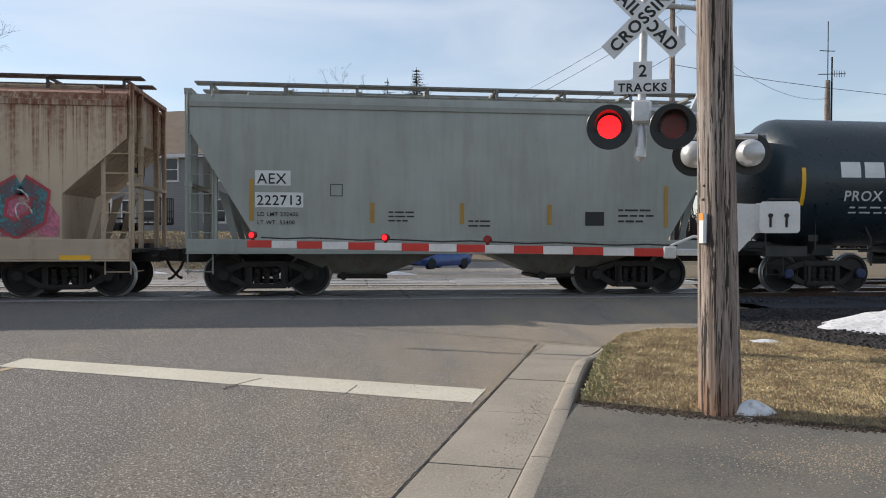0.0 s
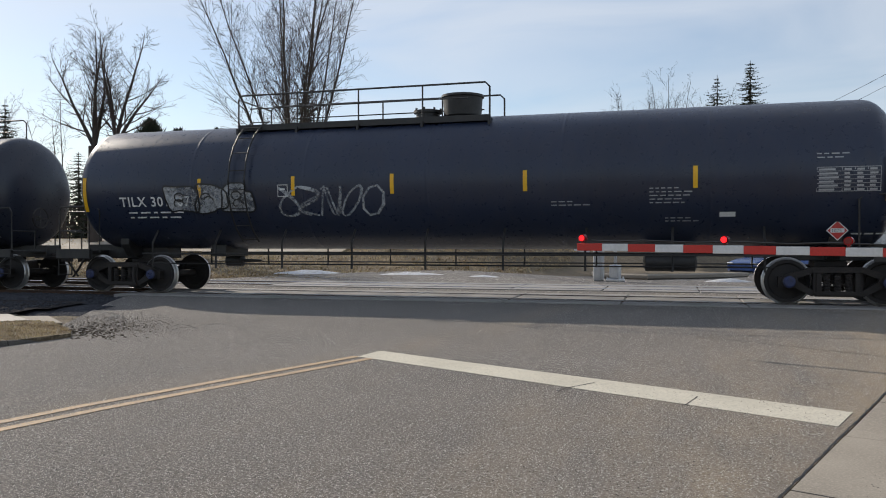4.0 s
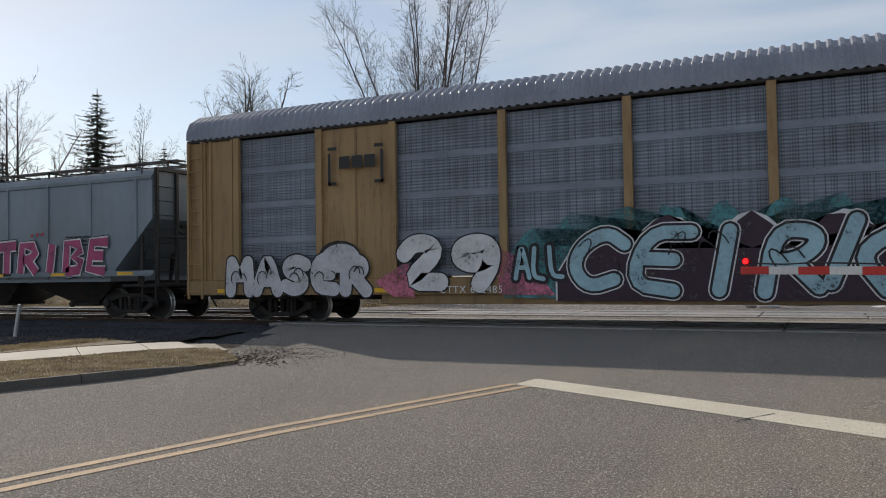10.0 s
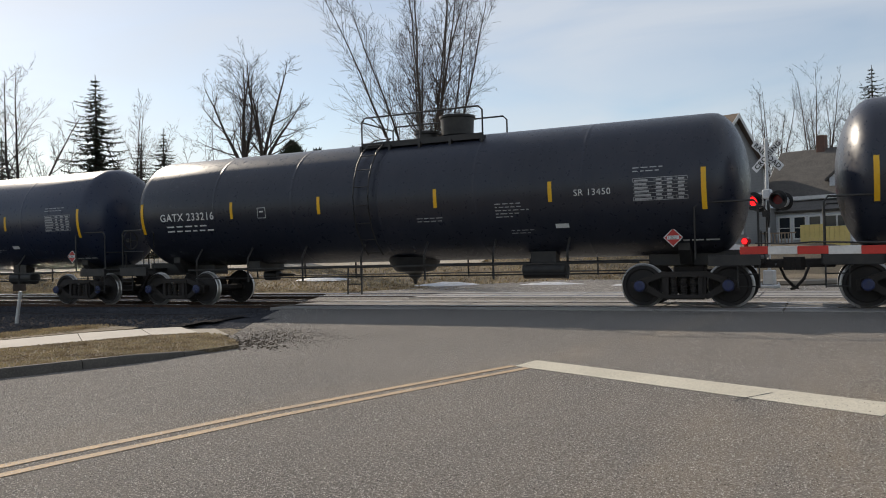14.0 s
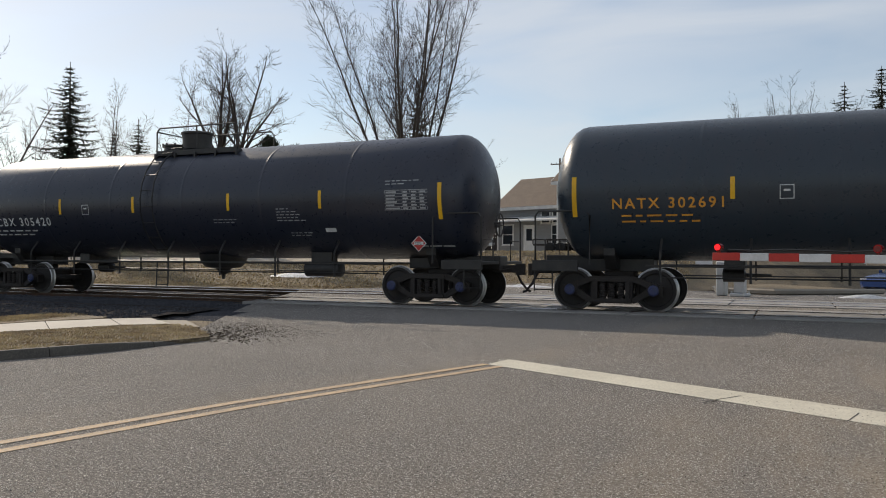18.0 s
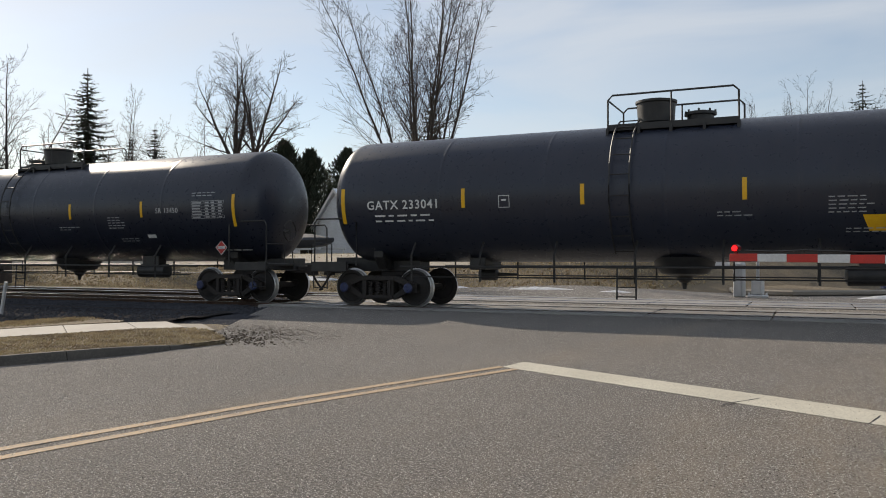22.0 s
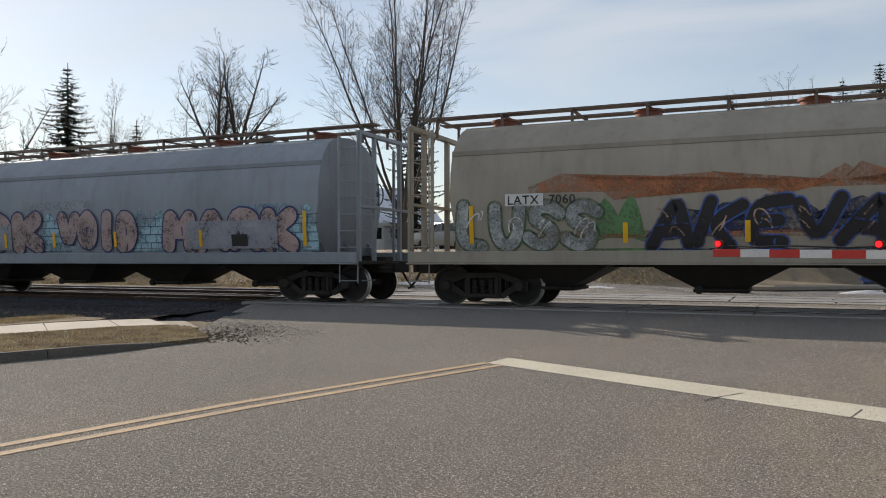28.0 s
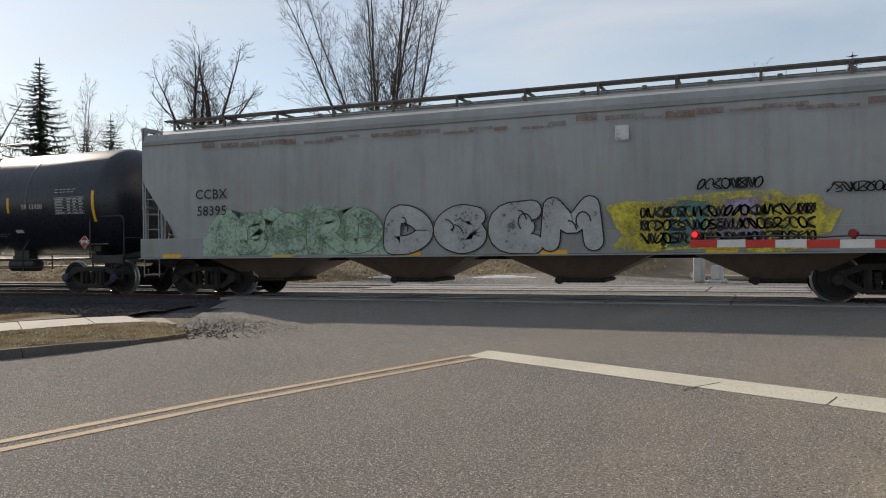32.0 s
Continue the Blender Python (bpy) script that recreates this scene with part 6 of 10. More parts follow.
h = (CUTS[2] - CUTS[3]) / 2
lv = levels_flat(h, 1.25, 1.58, 3.25, 3.95, 4.42, 2.12)
# near-black bay_tone: the shade under the body is put into the bays' colour
c = hopper("covered_hopper_car", 2 * h, 3, lv, PAINT_RUNS, (0.58, 0.46, 0.335), (0.07, 0.05, 0.042), bay_tone=(0.05, 0.038, 0.03), cap=2, sill=(0.80, 1.22))
tagged(c, "rust-streaked tan covered hopper car with graffiti", "hopper car")
ps = side_at(lv)
for s_, z_ in (("SHPX", 2.44), ("454793", 1.98)):
    decal("lettering", c, K, [moved(text_data(s_, 0.265, 1.2, 0.012), -h + 2.62, z_)], ps, "bold black stencilled lettering")
for s_, z_ in (("LD LMT 223200", 1.66), ("LT WT   62800", 1.51)):
    decal("lettering", c, K, [moved(text_data(s_, 0.10, 1.15, 0.003), -h + 2.64, z_)], ps, "small stencilled lettering")
decal("stencil_box", c, K, [rect(-h + 4.3, 2.2, 0.24, 0.02), rect(-h + 4.3, 2.42, 0.24, 0.02), rect(-h + 4.3, 2.2, 0.02, 0.24), rect(-h + 4.52, 2.2, 0.02, 0.24)], ps)
decal("lettering", c, K, [moved(text_data("C", 0.11, 1.0, 0.004), -h + 4.38, 2.23)], ps)
for x0_, x1_ in ((1.41, 2.28), (4.32, 4.77), (9.09, 9.73)):
    decal("reflector", c, YELLOW_REF, [rect(-h + x0_, 0.83, x1_ - x0_, 0.12)], side_at(lv, 0.075), "yellow reflector")
pu = side_at(lv, 0.02)
cloud(c, ps, -4.9, 1.26, 5.0, 0.75, LILAC, rnd, 4)
throw_up(c, pu, "WREA", -4.6, 1.28, 4.4, 1.0, ROSE, LILAC, rnd, 0.32, 0.07, True, 0.45, marks=LILAC, tilt=0.25)
throw_up(c, side_at(lv, 0.04), "PI", -0.6, 1.3, 1.3, 1.0, WHITEFULL, TEAL, rnd, 0.2, 0.05, False)
cloud(c, ps, 0.5, 1.26, 6.2, 1.25, PINK, rnd, 6)
throw_up(c, pu, "BRECO", 0.7, 1.28, 5.8, 1.2, TEAL, CRIMSON, rnd, 0.3, 0.07, False, 0.15, marks=WHITESPR)
for x_, z_, w_ in ((-3.15, 2.02, 0.13), (-2.86, 1.94, 0.09), (-1.85, 2.62, 0.10), (-1.68, 2.46, 0.08), (1.05, 2.5, 0.11), (1.72, 1.18, 0.15), (2.02, 1.14, 0.08)):
    ov = [(x_ + w_ * math.cos(a_ * 0.449), z_ + 1.7 * w_ * math.sin(a_ * 0.449)) for a_ in range(14)]
    decal("graffiti_bubble", c, BLACKFULL, [fan(ov)], side_at(lv, 0.062), "black-rimmed turquoise bubble")
    ov = [(x_ + 0.68 * w_ * math.cos(a_ * 0.449), z_ + 1.2 * w_ * math.sin(a_ * 0.449)) for a_ in range(14)]
    decal("graffiti_bubble", c, TEALFULL, [fan(ov)], side_at(lv, 0.066), "turquoise sprayed bubble")
CARS.append((2, c))

c = tank(3, "lpg", "PROX 34856", W, T_BLACK, digits="1075")
logo_bars(c, put, W, -8.0, 0.03, [0.48] * 6, 0.36, 0.1)
decal("lettering", c, W, [moved(text_data("LIQUEFIED PETROLEUM GAS", 0.085, 1.1), 5.59, -0.62), moved(text_data("NOT ODORIZED", 0.075, 1.1), 5.59, -0.76)], put, "white painted lettering")
decal("warning_sign", c, YELLOW_REF, [rect(4.36, -1.1, 0.76, 0.26, 3)], put, "yellow warning sign")
for x, w, hh in ((-8.2, 1.8, 0.4), (-3.4, 1.4, 0.6), (-1.9, 2.3, 0.42), (0.5, 1.3, 0.5), (1.85, 0.95, 0.5), (3.6, 0.7, 0.3), (7.5, 0.5, 0.45)):
    scribble(c, put, x, -0.85, w, hh, SILVER, rnd, 0.035)
for s_, sz_, x_, z_ in (("KND", 0.2, -5.5, -0.72), ("FUEGOH!", 0.19, -5.9, -1.02), ("ALFC", 0.24, 2.8, -0.4)):
    decal("graffiti_tag", c, SILVER, [moved(text_data(s_, sz_, 1.0), x_, z_)], put, "sprayed graffiti tag")

c = tank(4, "lpg_b", "UTLX 959970", O_, T_BLACK, digits="1075")
decal("lettering", c, O_, [moved(text_data("LIQUEFIED PETROLEUM GAS", 0.09, 1.1), 5.49, -0.76), moved(text_data("NON ODORIZED", 0.085, 1.1), 5.49, -0.92)], put, "orange painted lettering")
decal("warning_sign", c, YELLOW_REF, [rect(1.01, -0.4, 0.8, 0.29, 3)], put, "yellow warning sign")
scribble(c, put, -1.45, -0.8, 1.2, 0.36, SILVER, rnd, 0.03)
scribble(c, put, -5.4, -0.4, 1.2, 0.5, SILVER, rnd, 0.045)

c = tank(5, "lpg", "TILX 308562", W, T_BLUE, digits="1075")
decal("lettering", c, W, [moved(text_data("NON-ODORIZED", 0.1, 1.0), 6.47, -0.3), moved(text_data("LIQUEFIED PETROLEUM GAS", 0.085, 0.95), 6.47, -0.53)], put, "white painted lettering")
decal("warning_sign", c, YELLOW_REF, [rect(5.65, -0.8, 0.72, 0.45, 3)], put, "yellow warning sign")
for x, w, hh, m in ((-4.6, 0.9, 0.55, SILVER), (-2.4, 0.8, 0.35, SILVER), (-1.2, 1.2, 0.5, ORGSPR), (0.0, 2.4, 0.6, SILVER), (2.3, 0.9, 0.5, ORGSPR), (3.5, 1.4, 0.45, MINT), (4.9, 0.8, 0.4, SILVER), (-8.6, 0.4, 0.5, SILVER)):
    scribble(c, put, x, -0.9 if x > -2 else -0.3, w, hh, m, rnd, 0.028)

c = tank(6, "lpg", "TILX 301907", W, T_BLUE, digits="1075")
blob_letters(c, put, -6.5, -0.7, 2.2, 0.7, 3, [SILVER], K, rnd, None, 0.04)
scribble(c, put, -3.6, -0.45, 2.6, 0.7, SILVER, rnd, 0.05)

c = tank(7, "lpg_c", "TILX 301956", W, T_GREY, digits="1075")
decal("warning_sign", c, YELLOW_REF, [rect(0.6, -0.95, 0.8, 0.4, 3)], put, "yellow warning sign")

c = centrebeam(CUTS[8] - CUTS[9], (0.060, 0.020, 0.018))
tagged(c, "empty red-brown centre-beam flat car with truss frame", "flat car")
pf = flat_side(-1.458)
decal("lettering", c, W, [moved(text_data("SOO  601021", 0.185, 1.1, 0.006), -8.1, 0.97)], pf)
decal("lettering", c, W, [moved(text_data("LD LMT   223600", 0.1, 1.1), -2.7, 1.06), moved(text_data("LT WT     61000", 0.1, 1.1), -2.7, 0.92)], pf)
decal("lettering", c, W, [moved(text_data("IH 11-7  IL 73-0", 0.14, 1.1), 1.4, 0.96)] + bars(6.2, 0.92, 2.0, 1, 0.1, 0.1, rnd) + [rect(4.9, 0.55, 0.5, 0.02), rect(4.9, 0.85, 0.5, 0.02), rect(4.9, 0.55, 0.02, 0.3), rect(5.38, 0.55, 0.02, 0.3)], pf)
CARS.append((8, c))

TTX_Y = (0.61, 0.375, 0.14)
for i, csx in ((9, False), (10, False), (11, True)):
    c = autorack(CUTS[i] - CUTS[i + 1], 9 if not csx else 10, TTX_Y if not csx else (0.40, 0.255, 0.115), csx)
    CARS.append((i, c))
    half = c["half"]
    pf = flat_side(-1.50)
    # a few older greenish screens on one rack
    for scr in c.children:
        if scr.name.startswith("screen"):
            older = i == 10 and -0.5 < scr.data.vertices[0].co.x < half - 8.2
            scr.color = (0.64, 0.80, 0.70, 1) if older else (0.82, 0.84, 0.88, 1)
    tagged(c, "yellow autorack car with perforated steel screens and ribbed roof" if not csx else "brownish-yellow autorack car covered in silver and teal graffiti", "autorack")
    if i in (9, 10):
        x0 = -6.95
        for r in range(4):
            decal("logo_stripe", c, K, [rect(x0 + 0.03 * r, 3.72 - 0.095 * r, 1.2 - 0.05 * r, 0.045)], pf)
        for r in range(2):
            decal("logo_block", c, K, [rect(x0 + 1.2 + r * 0.42, 3.42, 0.36, 0.34)], pf)
        decal("logo_bar", c, K, [rect(x0 + 0.95, 3.2, 1.1, 0.12), rect(x0 + 0.95, 3.0, 1.25, 0.12)], pf)
    if i == 9:
        throw_up(c, flat_side(-1.60), "SENKO", 4.3, 0.66, 4.5, 1.28, CHROME, BLACKFULL, rnd, 0.33, 0.05, flip="S", halo=WHITESPR, hw=0.025, marks=BLACKSPR, tilt=0.05)
        scribble(c, flat_side(-1.50), 1.6, 1.65, 1.2, 0.6, K, rnd, 0.03)
        scribble(c, flat_side(-1.50), 9.1, 1.5, 2.5, 0.4, K, rnd, 0.03)
        scribble(c, flat_side(-1.50), -9.0, 1.6, 7.0, 0.7, K, rnd, 0.03)
        decal("number_board", c, K, [rect(-7.66, 0.78, 1.95, 0.24)], flat_side(-1.592), "black number board")
        decal("lettering", c, W, [moved(text_data("TTGX 993194", 0.15, 1.12), -7.58, 0.82)], flat_side(-1.6))
    if i == 10:
        decal("number_board", c, K, [rect(-7.46, 0.74, 2.6, 0.26)], flat_side(-1.592), "black number board")
        decal("lettering", c, W, [moved(text_data("TTGX  987743", 0.17, 1.25), -7.38, 0.79)], flat_side(-1.6))
        scribble(c, flat_side(-1.51), -12.75, 2.6, 0.45, 0.55, K, rnd, 0.03)
        scribble(c, flat_side(-1.52), -12.75, 1.5, 0.5, 0.3, K, rnd, 0.03)
        decal("patch", c, SKYSPR, [rect(-12.95, 1.85, 0.85, 0.36)], flat_side(-1.515))
        decal("graffiti_tag", c, SILVER, [moved(text_data('"2LIVE"', 0.42, 1.0), -4.0, 1.35)], flat_side(-1.50), "sprayed graffiti tag")
    if i == 11:
        pf2 = flat_side(-1.6)
        throw_up(c, pf2, "MASER", -12.0, 0.66, 4.4, 1.08, CHROME, BLACKFULL, rnd, 0.34, 0.04, marks=BLACKSPR, tilt=0.06)
        decal("graffiti_ball", c, BLACKFULL, [fan([(-8.5 + 0.62 * math.cos(k * 0.42), 1.62 + 0.42 * math.sin(k * 0.42)) for k in range(15)])], flat_side(-1.596), "sprayed bubble")
        decal("graffiti_ball", c, CHROME, [fan([(-8.45 + 0.56 * math.cos(k * 0.42), 1.6 + 0.36 * math.sin(k * 0.42)) for k in range(15)])], flat_side(-1.616), "sprayed bubble")
        decal("graffiti_patch", c, PINK, [fan([(-7.5, 1.0), (-6.6, 1.5), (-6.4, 0.62), (-7.0, 0.66)]), fan([(-4.4, 1.75), (-3.7, 1.5), (-3.0, 0.68), (-4.3, 0.7)])], pf2, "pink sprayed patch")
        throw_up(c, flat_side(-1.615), "29", -6.9, 0.72, 2.7, 1.36, WHITEFULL, BLACKSPR, rnd, 0.42, 0.035, tilt=0.03)
        cloud(c, flat_side(-1.594), -4.2, 0.62, 9.4, 2.0, TEAL, rnd, 9)
        cloud(c, flat_side(-1.599), -3.0, 0.56, 8.0, 1.82, WHITEFULL, rnd, 5)
        cloud(c, flat_side(-1.603), -2.96, 0.56, 7.9, 1.76, PLUM, rnd, 5)
        throw_up(c, flat_side(-1.609), "ALL", -3.95, 1.02, 1.15, 0.75, ICEFULL, BLACKFULL, rnd, 0.1, 0.07)
        throw_up(c, flat_side(-1.609), "CEIRKS", -2.7, 0.68, 7.6, 1.45, ICEFULL, BLACKFULL, rnd, 0.27, 0.05, lean=0.25, halo=WHITEFULL, hw=0.028, marks=BLACKSPR, tilt=0.16)
        blob_letters(c, pf2, 4.8, 0.75, 2.6, 0.9, 4, [SILVER, SKYSPR], K, rnd, TEAL, 0.05)
        blob_letters(c, pf2, 9.3, 1.2, 2.2, 0.7, 3, [TEAL], SILVER, rnd, None, 0.04)
        decal("lettering", c, W, [moved(text_data("CTTX 692485", 0.17, 1.15), -5.77, 0.74)], flat_side(-1.625), "white number")
        xb = -8.05
        decal("logo_block", c, K, [rect(xb - 0.75, 3.40, 0.08, 0.8), rect(xb + 0.75, 3.40, 0.08, 0.8), rect(xb - 0.75, 3.40, 0.25, 0.08), rect(xb - 0.75, 4.27, 0.25, 0.08), rect(xb + 0.58, 3.40, 0.25, 0.08), rect(xb + 0.58, 4.27, 0.25, 0.08), rect(xb - 0.42, 3.8, 0.3, 0.3), rect(xb - 0.06, 3.8, 0.3, 0.3), rect(xb + 0.3, 3.8, 0.3, 0.3)], pf2)

for i, graf, num in ((12, True, "113062"), (13, False, "113326")):
    h = (CUTS[i] - CUTS[i + 1]) / 2
    lv = levels_flat(h, 1.6, 1.58, 2.85, 4.02, 4.36)
    c = hopper("covered_hopper_car", 2 * h, 3, lv, PAINT, (0.225, 0.275, 0.325), (0.05, 0.05, 0.05), ribs=9, sill=(1.28, 1.40), bay_tone=(0.045, 0.042, 0.04), cap=2 if graf else 0.5, end_tone=(0.03, 0.03, 0.032))
    tagged(c, "grey ribbed covered hopper car" + (" with pink and red graffiti" if graf else " with black hopper ends"), "hopper car")
    ps = side_at(lv, 0.05)
    mark_side(c, ps, K, [("CN", 0.24, -6.1, 2.78), (num, 0.235, -6.12, 2.42)])
    ox = 0.15 if graf else 0.45
    a = [(ox + px, pz) for px, pz in [(0.0, 0.3), (-0.7, 0.3), (-0.82, 0.2), (-0.85, 0.0), (-0.82, -0.2), (-0.7, -0.3), (0.0, -0.3), (0.1, -0.22), (0.12, 0.2), (0.2, 0.32), (0.3, 0.28), (0.75, -0.28), (0.85, -0.32), (0.92, -0.24), (0.93, 0.4)]]
    decal("logo_curve", c, CNRED, [strip_mesh([(x, z + 2.8) for x, z in a], 0.13, lambda p, q: (p, q))], ps, "faded red ribbon mark")
    decal("small_print", c, K, bars(-h + 2.6, 1.7, 1.1, 3, 0.12, 0.06, rnd) + bars(h - 4.0, 2.4, 0.9, 4, 0.12, 0.06, rnd), ps)
    if graf:
        cloud(c, side_at(lv, 0.052), -6.6, 1.3, 2.6, 0.75, BLACKFULL, rnd, 3)
        cloud(c, side_at(lv, 0.052), -0.3, 1.3, 2.3, 0.78, BLACKFULL, rnd, 3)
        throw_up(c, side_at(lv, 0.06), "DOUM", -4.2, 1.3, 4.4, 1.0, CRIMSON, WHITEFULL, rnd, 0.32, 0.055, False, 0.12, tilt=0.1)
        throw_up(c, side_at(lv, 0.06), "TRIBE", 1.35, 1.28, 4.9, 1.12, MAGENTA, WHITEFULL, rnd, 0.27, 0.05, False, 0.1, halo=BLACKSPR, hw=0.03, tilt=0.1)
        for x_, z_, r_ in ((-5.2, 2.2, 0.07), (-5.45, 2.12, 0.05), (0.42, 2.2, 0.08), (0.62, 2.26, 0.04), (1.1, 2.15, 0.1), (1.3, 2.25, 0.05), (2.95, 2.52, 0.06), (3.2, 2.55, 0.06), (3.42, 2.55, 0.06)):
            decal("graffiti_dot", c, CRIMSON if x_ > 2 else BLACKFULL, [fan([(x_ + r_ * math.cos(k * 0.63), z_ + r_ * math.sin(k * 0.63)) for k in range(10)])], side_at(lv, 0.056))
        decal("graffiti_tag", c, YELSPR, [moved(text_data("KMFD", 0.15, 1.1), 0.28, 1.38), moved(text_data("COVER 22", 0.11, 1.1), -5.5, 1.38)], side_at(lv, 0.085), "sprayed graffiti tag")
    else:
        mark_side(c, ps, K, [("WWW.CN.CA", 0.13, -0.16, 1.62)])
    CARS.append((i, c))

tank(14, "gen", "NATX 290495", W, T_BLACK, digits="1202", warn=1.9, at=(-7.3, -0.62, 0.25))
tank(15, "gen_b", "UTLX 211118", O_, T_GREY, digits="1203", at=(-6.97, -0.45, 0.21))
tank(16, "gen", "GATX 233216", W, T_BLACK, side="SR 13450")
tank(17, "gen_c", "GBRX 717773", W, T_BLUE, warn=None, at=(-6.97, -0.44, 0.22))
tank(18, "gen_b", "TILX 732057", W, T_GREY, warn=-1.2, at=(-7.1, -0.62, 0.24))
tank(19, "gen", "GATX 233190", W, T_BLACK, side="SR 13450")
tank(20, "gen", "NATX 302691", O_, (0.028, 0.042, 0.058), at=(-6.85, -0.45, 0.22))
tank(21, "gen_b", "TCBX 305420", W, T_GREY, at=(-7.44, -0.62, 0.25))
tank(22, "gen", "GATX 233174", W, T_BLUE, side="SR 13450", warn=-0.7)
tank(23, "gen_b", "GBRX 717770", W, T_BLUE, at=(-6.97, -0.45, 0.21))
tank(24, "gen_c", "GBRX 717778", W, T_BLUE, at=(-6.97, -0.44, 0.22))
tank(25, "gen_d", "GATX 233041", W, T_GREY, side="SR 13450", warn=3.6)
tank(26, "gen_b", "GATX 232428", W, T_BLACK, side="SR 13450", at=(-6.97, -0.7, 0.23))
tank(27, "gen", "GATX 233224", W, T_GREY, side="SR 13450", warn=1.9, at=(-7.1, -0.64, 0.24))
tank(28, "gen_s", "CGTX 23307", W, T_BLACK, at=(-6.4, -0.5, 0.22))
tank(29, "gen", "TILX 290622", W, T_BLUE)
c = tank(30, "gen", "CGTX 25220", W, T_BLUE)
scribble(c, put, -4.4, -0.7, 1.6, 0.5, SILVER, rnd, 0.05)

for i, num, tone, rt in ((31, "7030", (0.35, 0.37, 0.39), 0), (32, "7060", (0.38, 0.345, 0.285), 1), (33, "7010", (0.28, 0.325, 0.38), 2)):
    h = (CUTS[i] - CUTS[i + 1]) / 2
    lv = levels_round(h)
    c = hopper("covered_hopper_car", 2 * h, 4, lv, PAINT_HOP, tone, (0.16, 0.12, 0.10), hatch="round", sill=(0.98, 1.24))
    tagged(c, ("white covered hopper car with rust patches and blue graffiti", "cream covered hopper car with rust and dark graffiti", "blue-grey covered hopper car with bubble graffiti")[rt], "hopper car")
    ps = side_at(lv, 0.012)
    ps2 = side_at(lv, 0.03)
    if rt == 0:
        mark_side(c, ps2, K, [("LATX", 0.2, -6.66, 2.17), ("7030", 0.2, -5.6, 2.17), ("LD LMT 20900 LB", 0.075, -6.8, 1.95), ("LT WT  60100 LB", 0.075, -6.8, 1.8)])
        cloud(c, ps, -7.4, 1.2, 12.6, 0.62, PALEGREEN, rnd, 12)
        throw_up(c, ps2, "SKANLEN", -5.9, 1.25, 4.6, 0.78, MINT, BLACKSPR, rnd, 0.07, 0.016, False, 0.1, tilt=0.2)
        throw_up(c, ps2, "ENRUNT", -1.5, 1.28, 3.5, 0.72, MINT, BLACKSPR, rnd, 0.08, 0.016, False, 0.15, tilt=0.2)
        cloud(c, side_at(lv, 0.02), 2.0, 1.25, 1.3, 0.62, MINT, rnd, 3)
        throw_up(c, side_at(lv, 0.034), "TMDK", 2.3, 1.34, 0.75, 0.4, BLACKFULL, MINT, rnd, 0.035, 0.012)
        throw_up(c, side_at(lv, 0.036), "SEGOE", 2.95, 1.24, 3.5, 0.84, NAVYFULL, BLACKFULL, rnd, 0.27, 0.04, True, 0.1, halo=ICEFULL, hw=0.02, marks=WHITEFULL, tilt=0.15)
        throw_up(c, side_at(lv, 0.036), "OKAMO", 6.6, 1.3, 1.6, 0.62, CHROME, BLACKFULL, rnd, 0.12, 0.028, tilt=0.15)
        throw_up(c, side_at(lv, 0.034), "SEMK", 4.9, 2.7, 1.9, 0.55, NAVYFULL, WHITEFULL, rnd, 0.2, 0.03, tilt=0.08)
        throw_up(c, side_at(lv, 0.034), "MUN", 4.75, 2.12, 1.75, 0.55, NAVYFULL, WHITEFULL, rnd, 0.22, 0.03, tilt=0.08)
        scribble(c, ps2, 3.9, 2.5, 0.6, 0.4, WHITESPR, rnd, 0.02)
        scribble(c, ps2, 6.7, 2.6, 0.6, 0.7, WHITESPR, rnd, 0.02)
        for x_, z_, w_, h_ in ((-6.9, 3.2, 0.5, 0.25), (-5.2, 3.55, 0.4, 0.3), (-3.0, 3.2, 0.9, 0.3), (-1.4, 3.35, 0.8, 0.35), (0.4, 3.3, 0.7, 0.3), (2.4, 3.4, 0.8, 0.3), (4.6, 3.5, 0.7, 0.2)):
            decal("rust_patch", c, ORGSPR, [fan([(x_ + w_ / 2 * math.copysign(abs(math.cos(t_ * 0.4)) ** 0.5, math.cos(t_ * 0.4)) * rnd.uniform(0.75, 1.1), z_ + h_ / 2 * math.copysign(abs(math.sin(t_ * 0.4)) ** 0.5, math.sin(t_ * 0.4)) * rnd.uniform(0.7, 1.1)) for t_ in range(16)])], ps, "patch of rust through the paint")
    elif rt == 1:
        decal("rust_patch", c, ORGSPR, [fan([(x + 0.3 * math.sin(x * 5), 2.6 + 0.25 * math.sin(x * 2.3) + 0.15 * math.sin(x * 7)) for x in [-5.4 + 0.4 * k for k in range(30)]] + [(6.0, 1.5), (-5.6, 1.5)])], ps, "orange sprayed band")
        throw_up(c, ps2, "LUSS", -7.4, 1.22, 3.3, 1.12, SILVER, GREENSP, rnd, 0.26, 0.05, marks=WHITESPR, tilt=0.15)
        cloud(c, ps, -4.3, 1.2, 1.1, 1.2, LEAF, rnd, 2)
        cloud(c, ps, -3.2, 1.2, 5.6, 1.05, NAVY, rnd, 5)
        throw_up(c, ps2, "AKEVAN", -3.1, 1.24, 5.3, 1.05, BLACKFULL, BLUE_S, rnd, 0.24, 0.035, True, 0.2, marks=PEACH, tilt=0.3)
        cloud(c, ps, 2.0, 1.2, 5.4, 1.1, GREENSP, rnd, 6)
        throw_up(c, ps2, "SEGO", 2.3, 1.26, 4.9, 0.98, PALEGREEN, GREENSP, rnd, 0.24, 0.05, False, tilt=0.03)
        decal("number_board", c, W, [rect(-6.2, 2.22, 0.86, 0.26)], side_at(lv, 0.04))
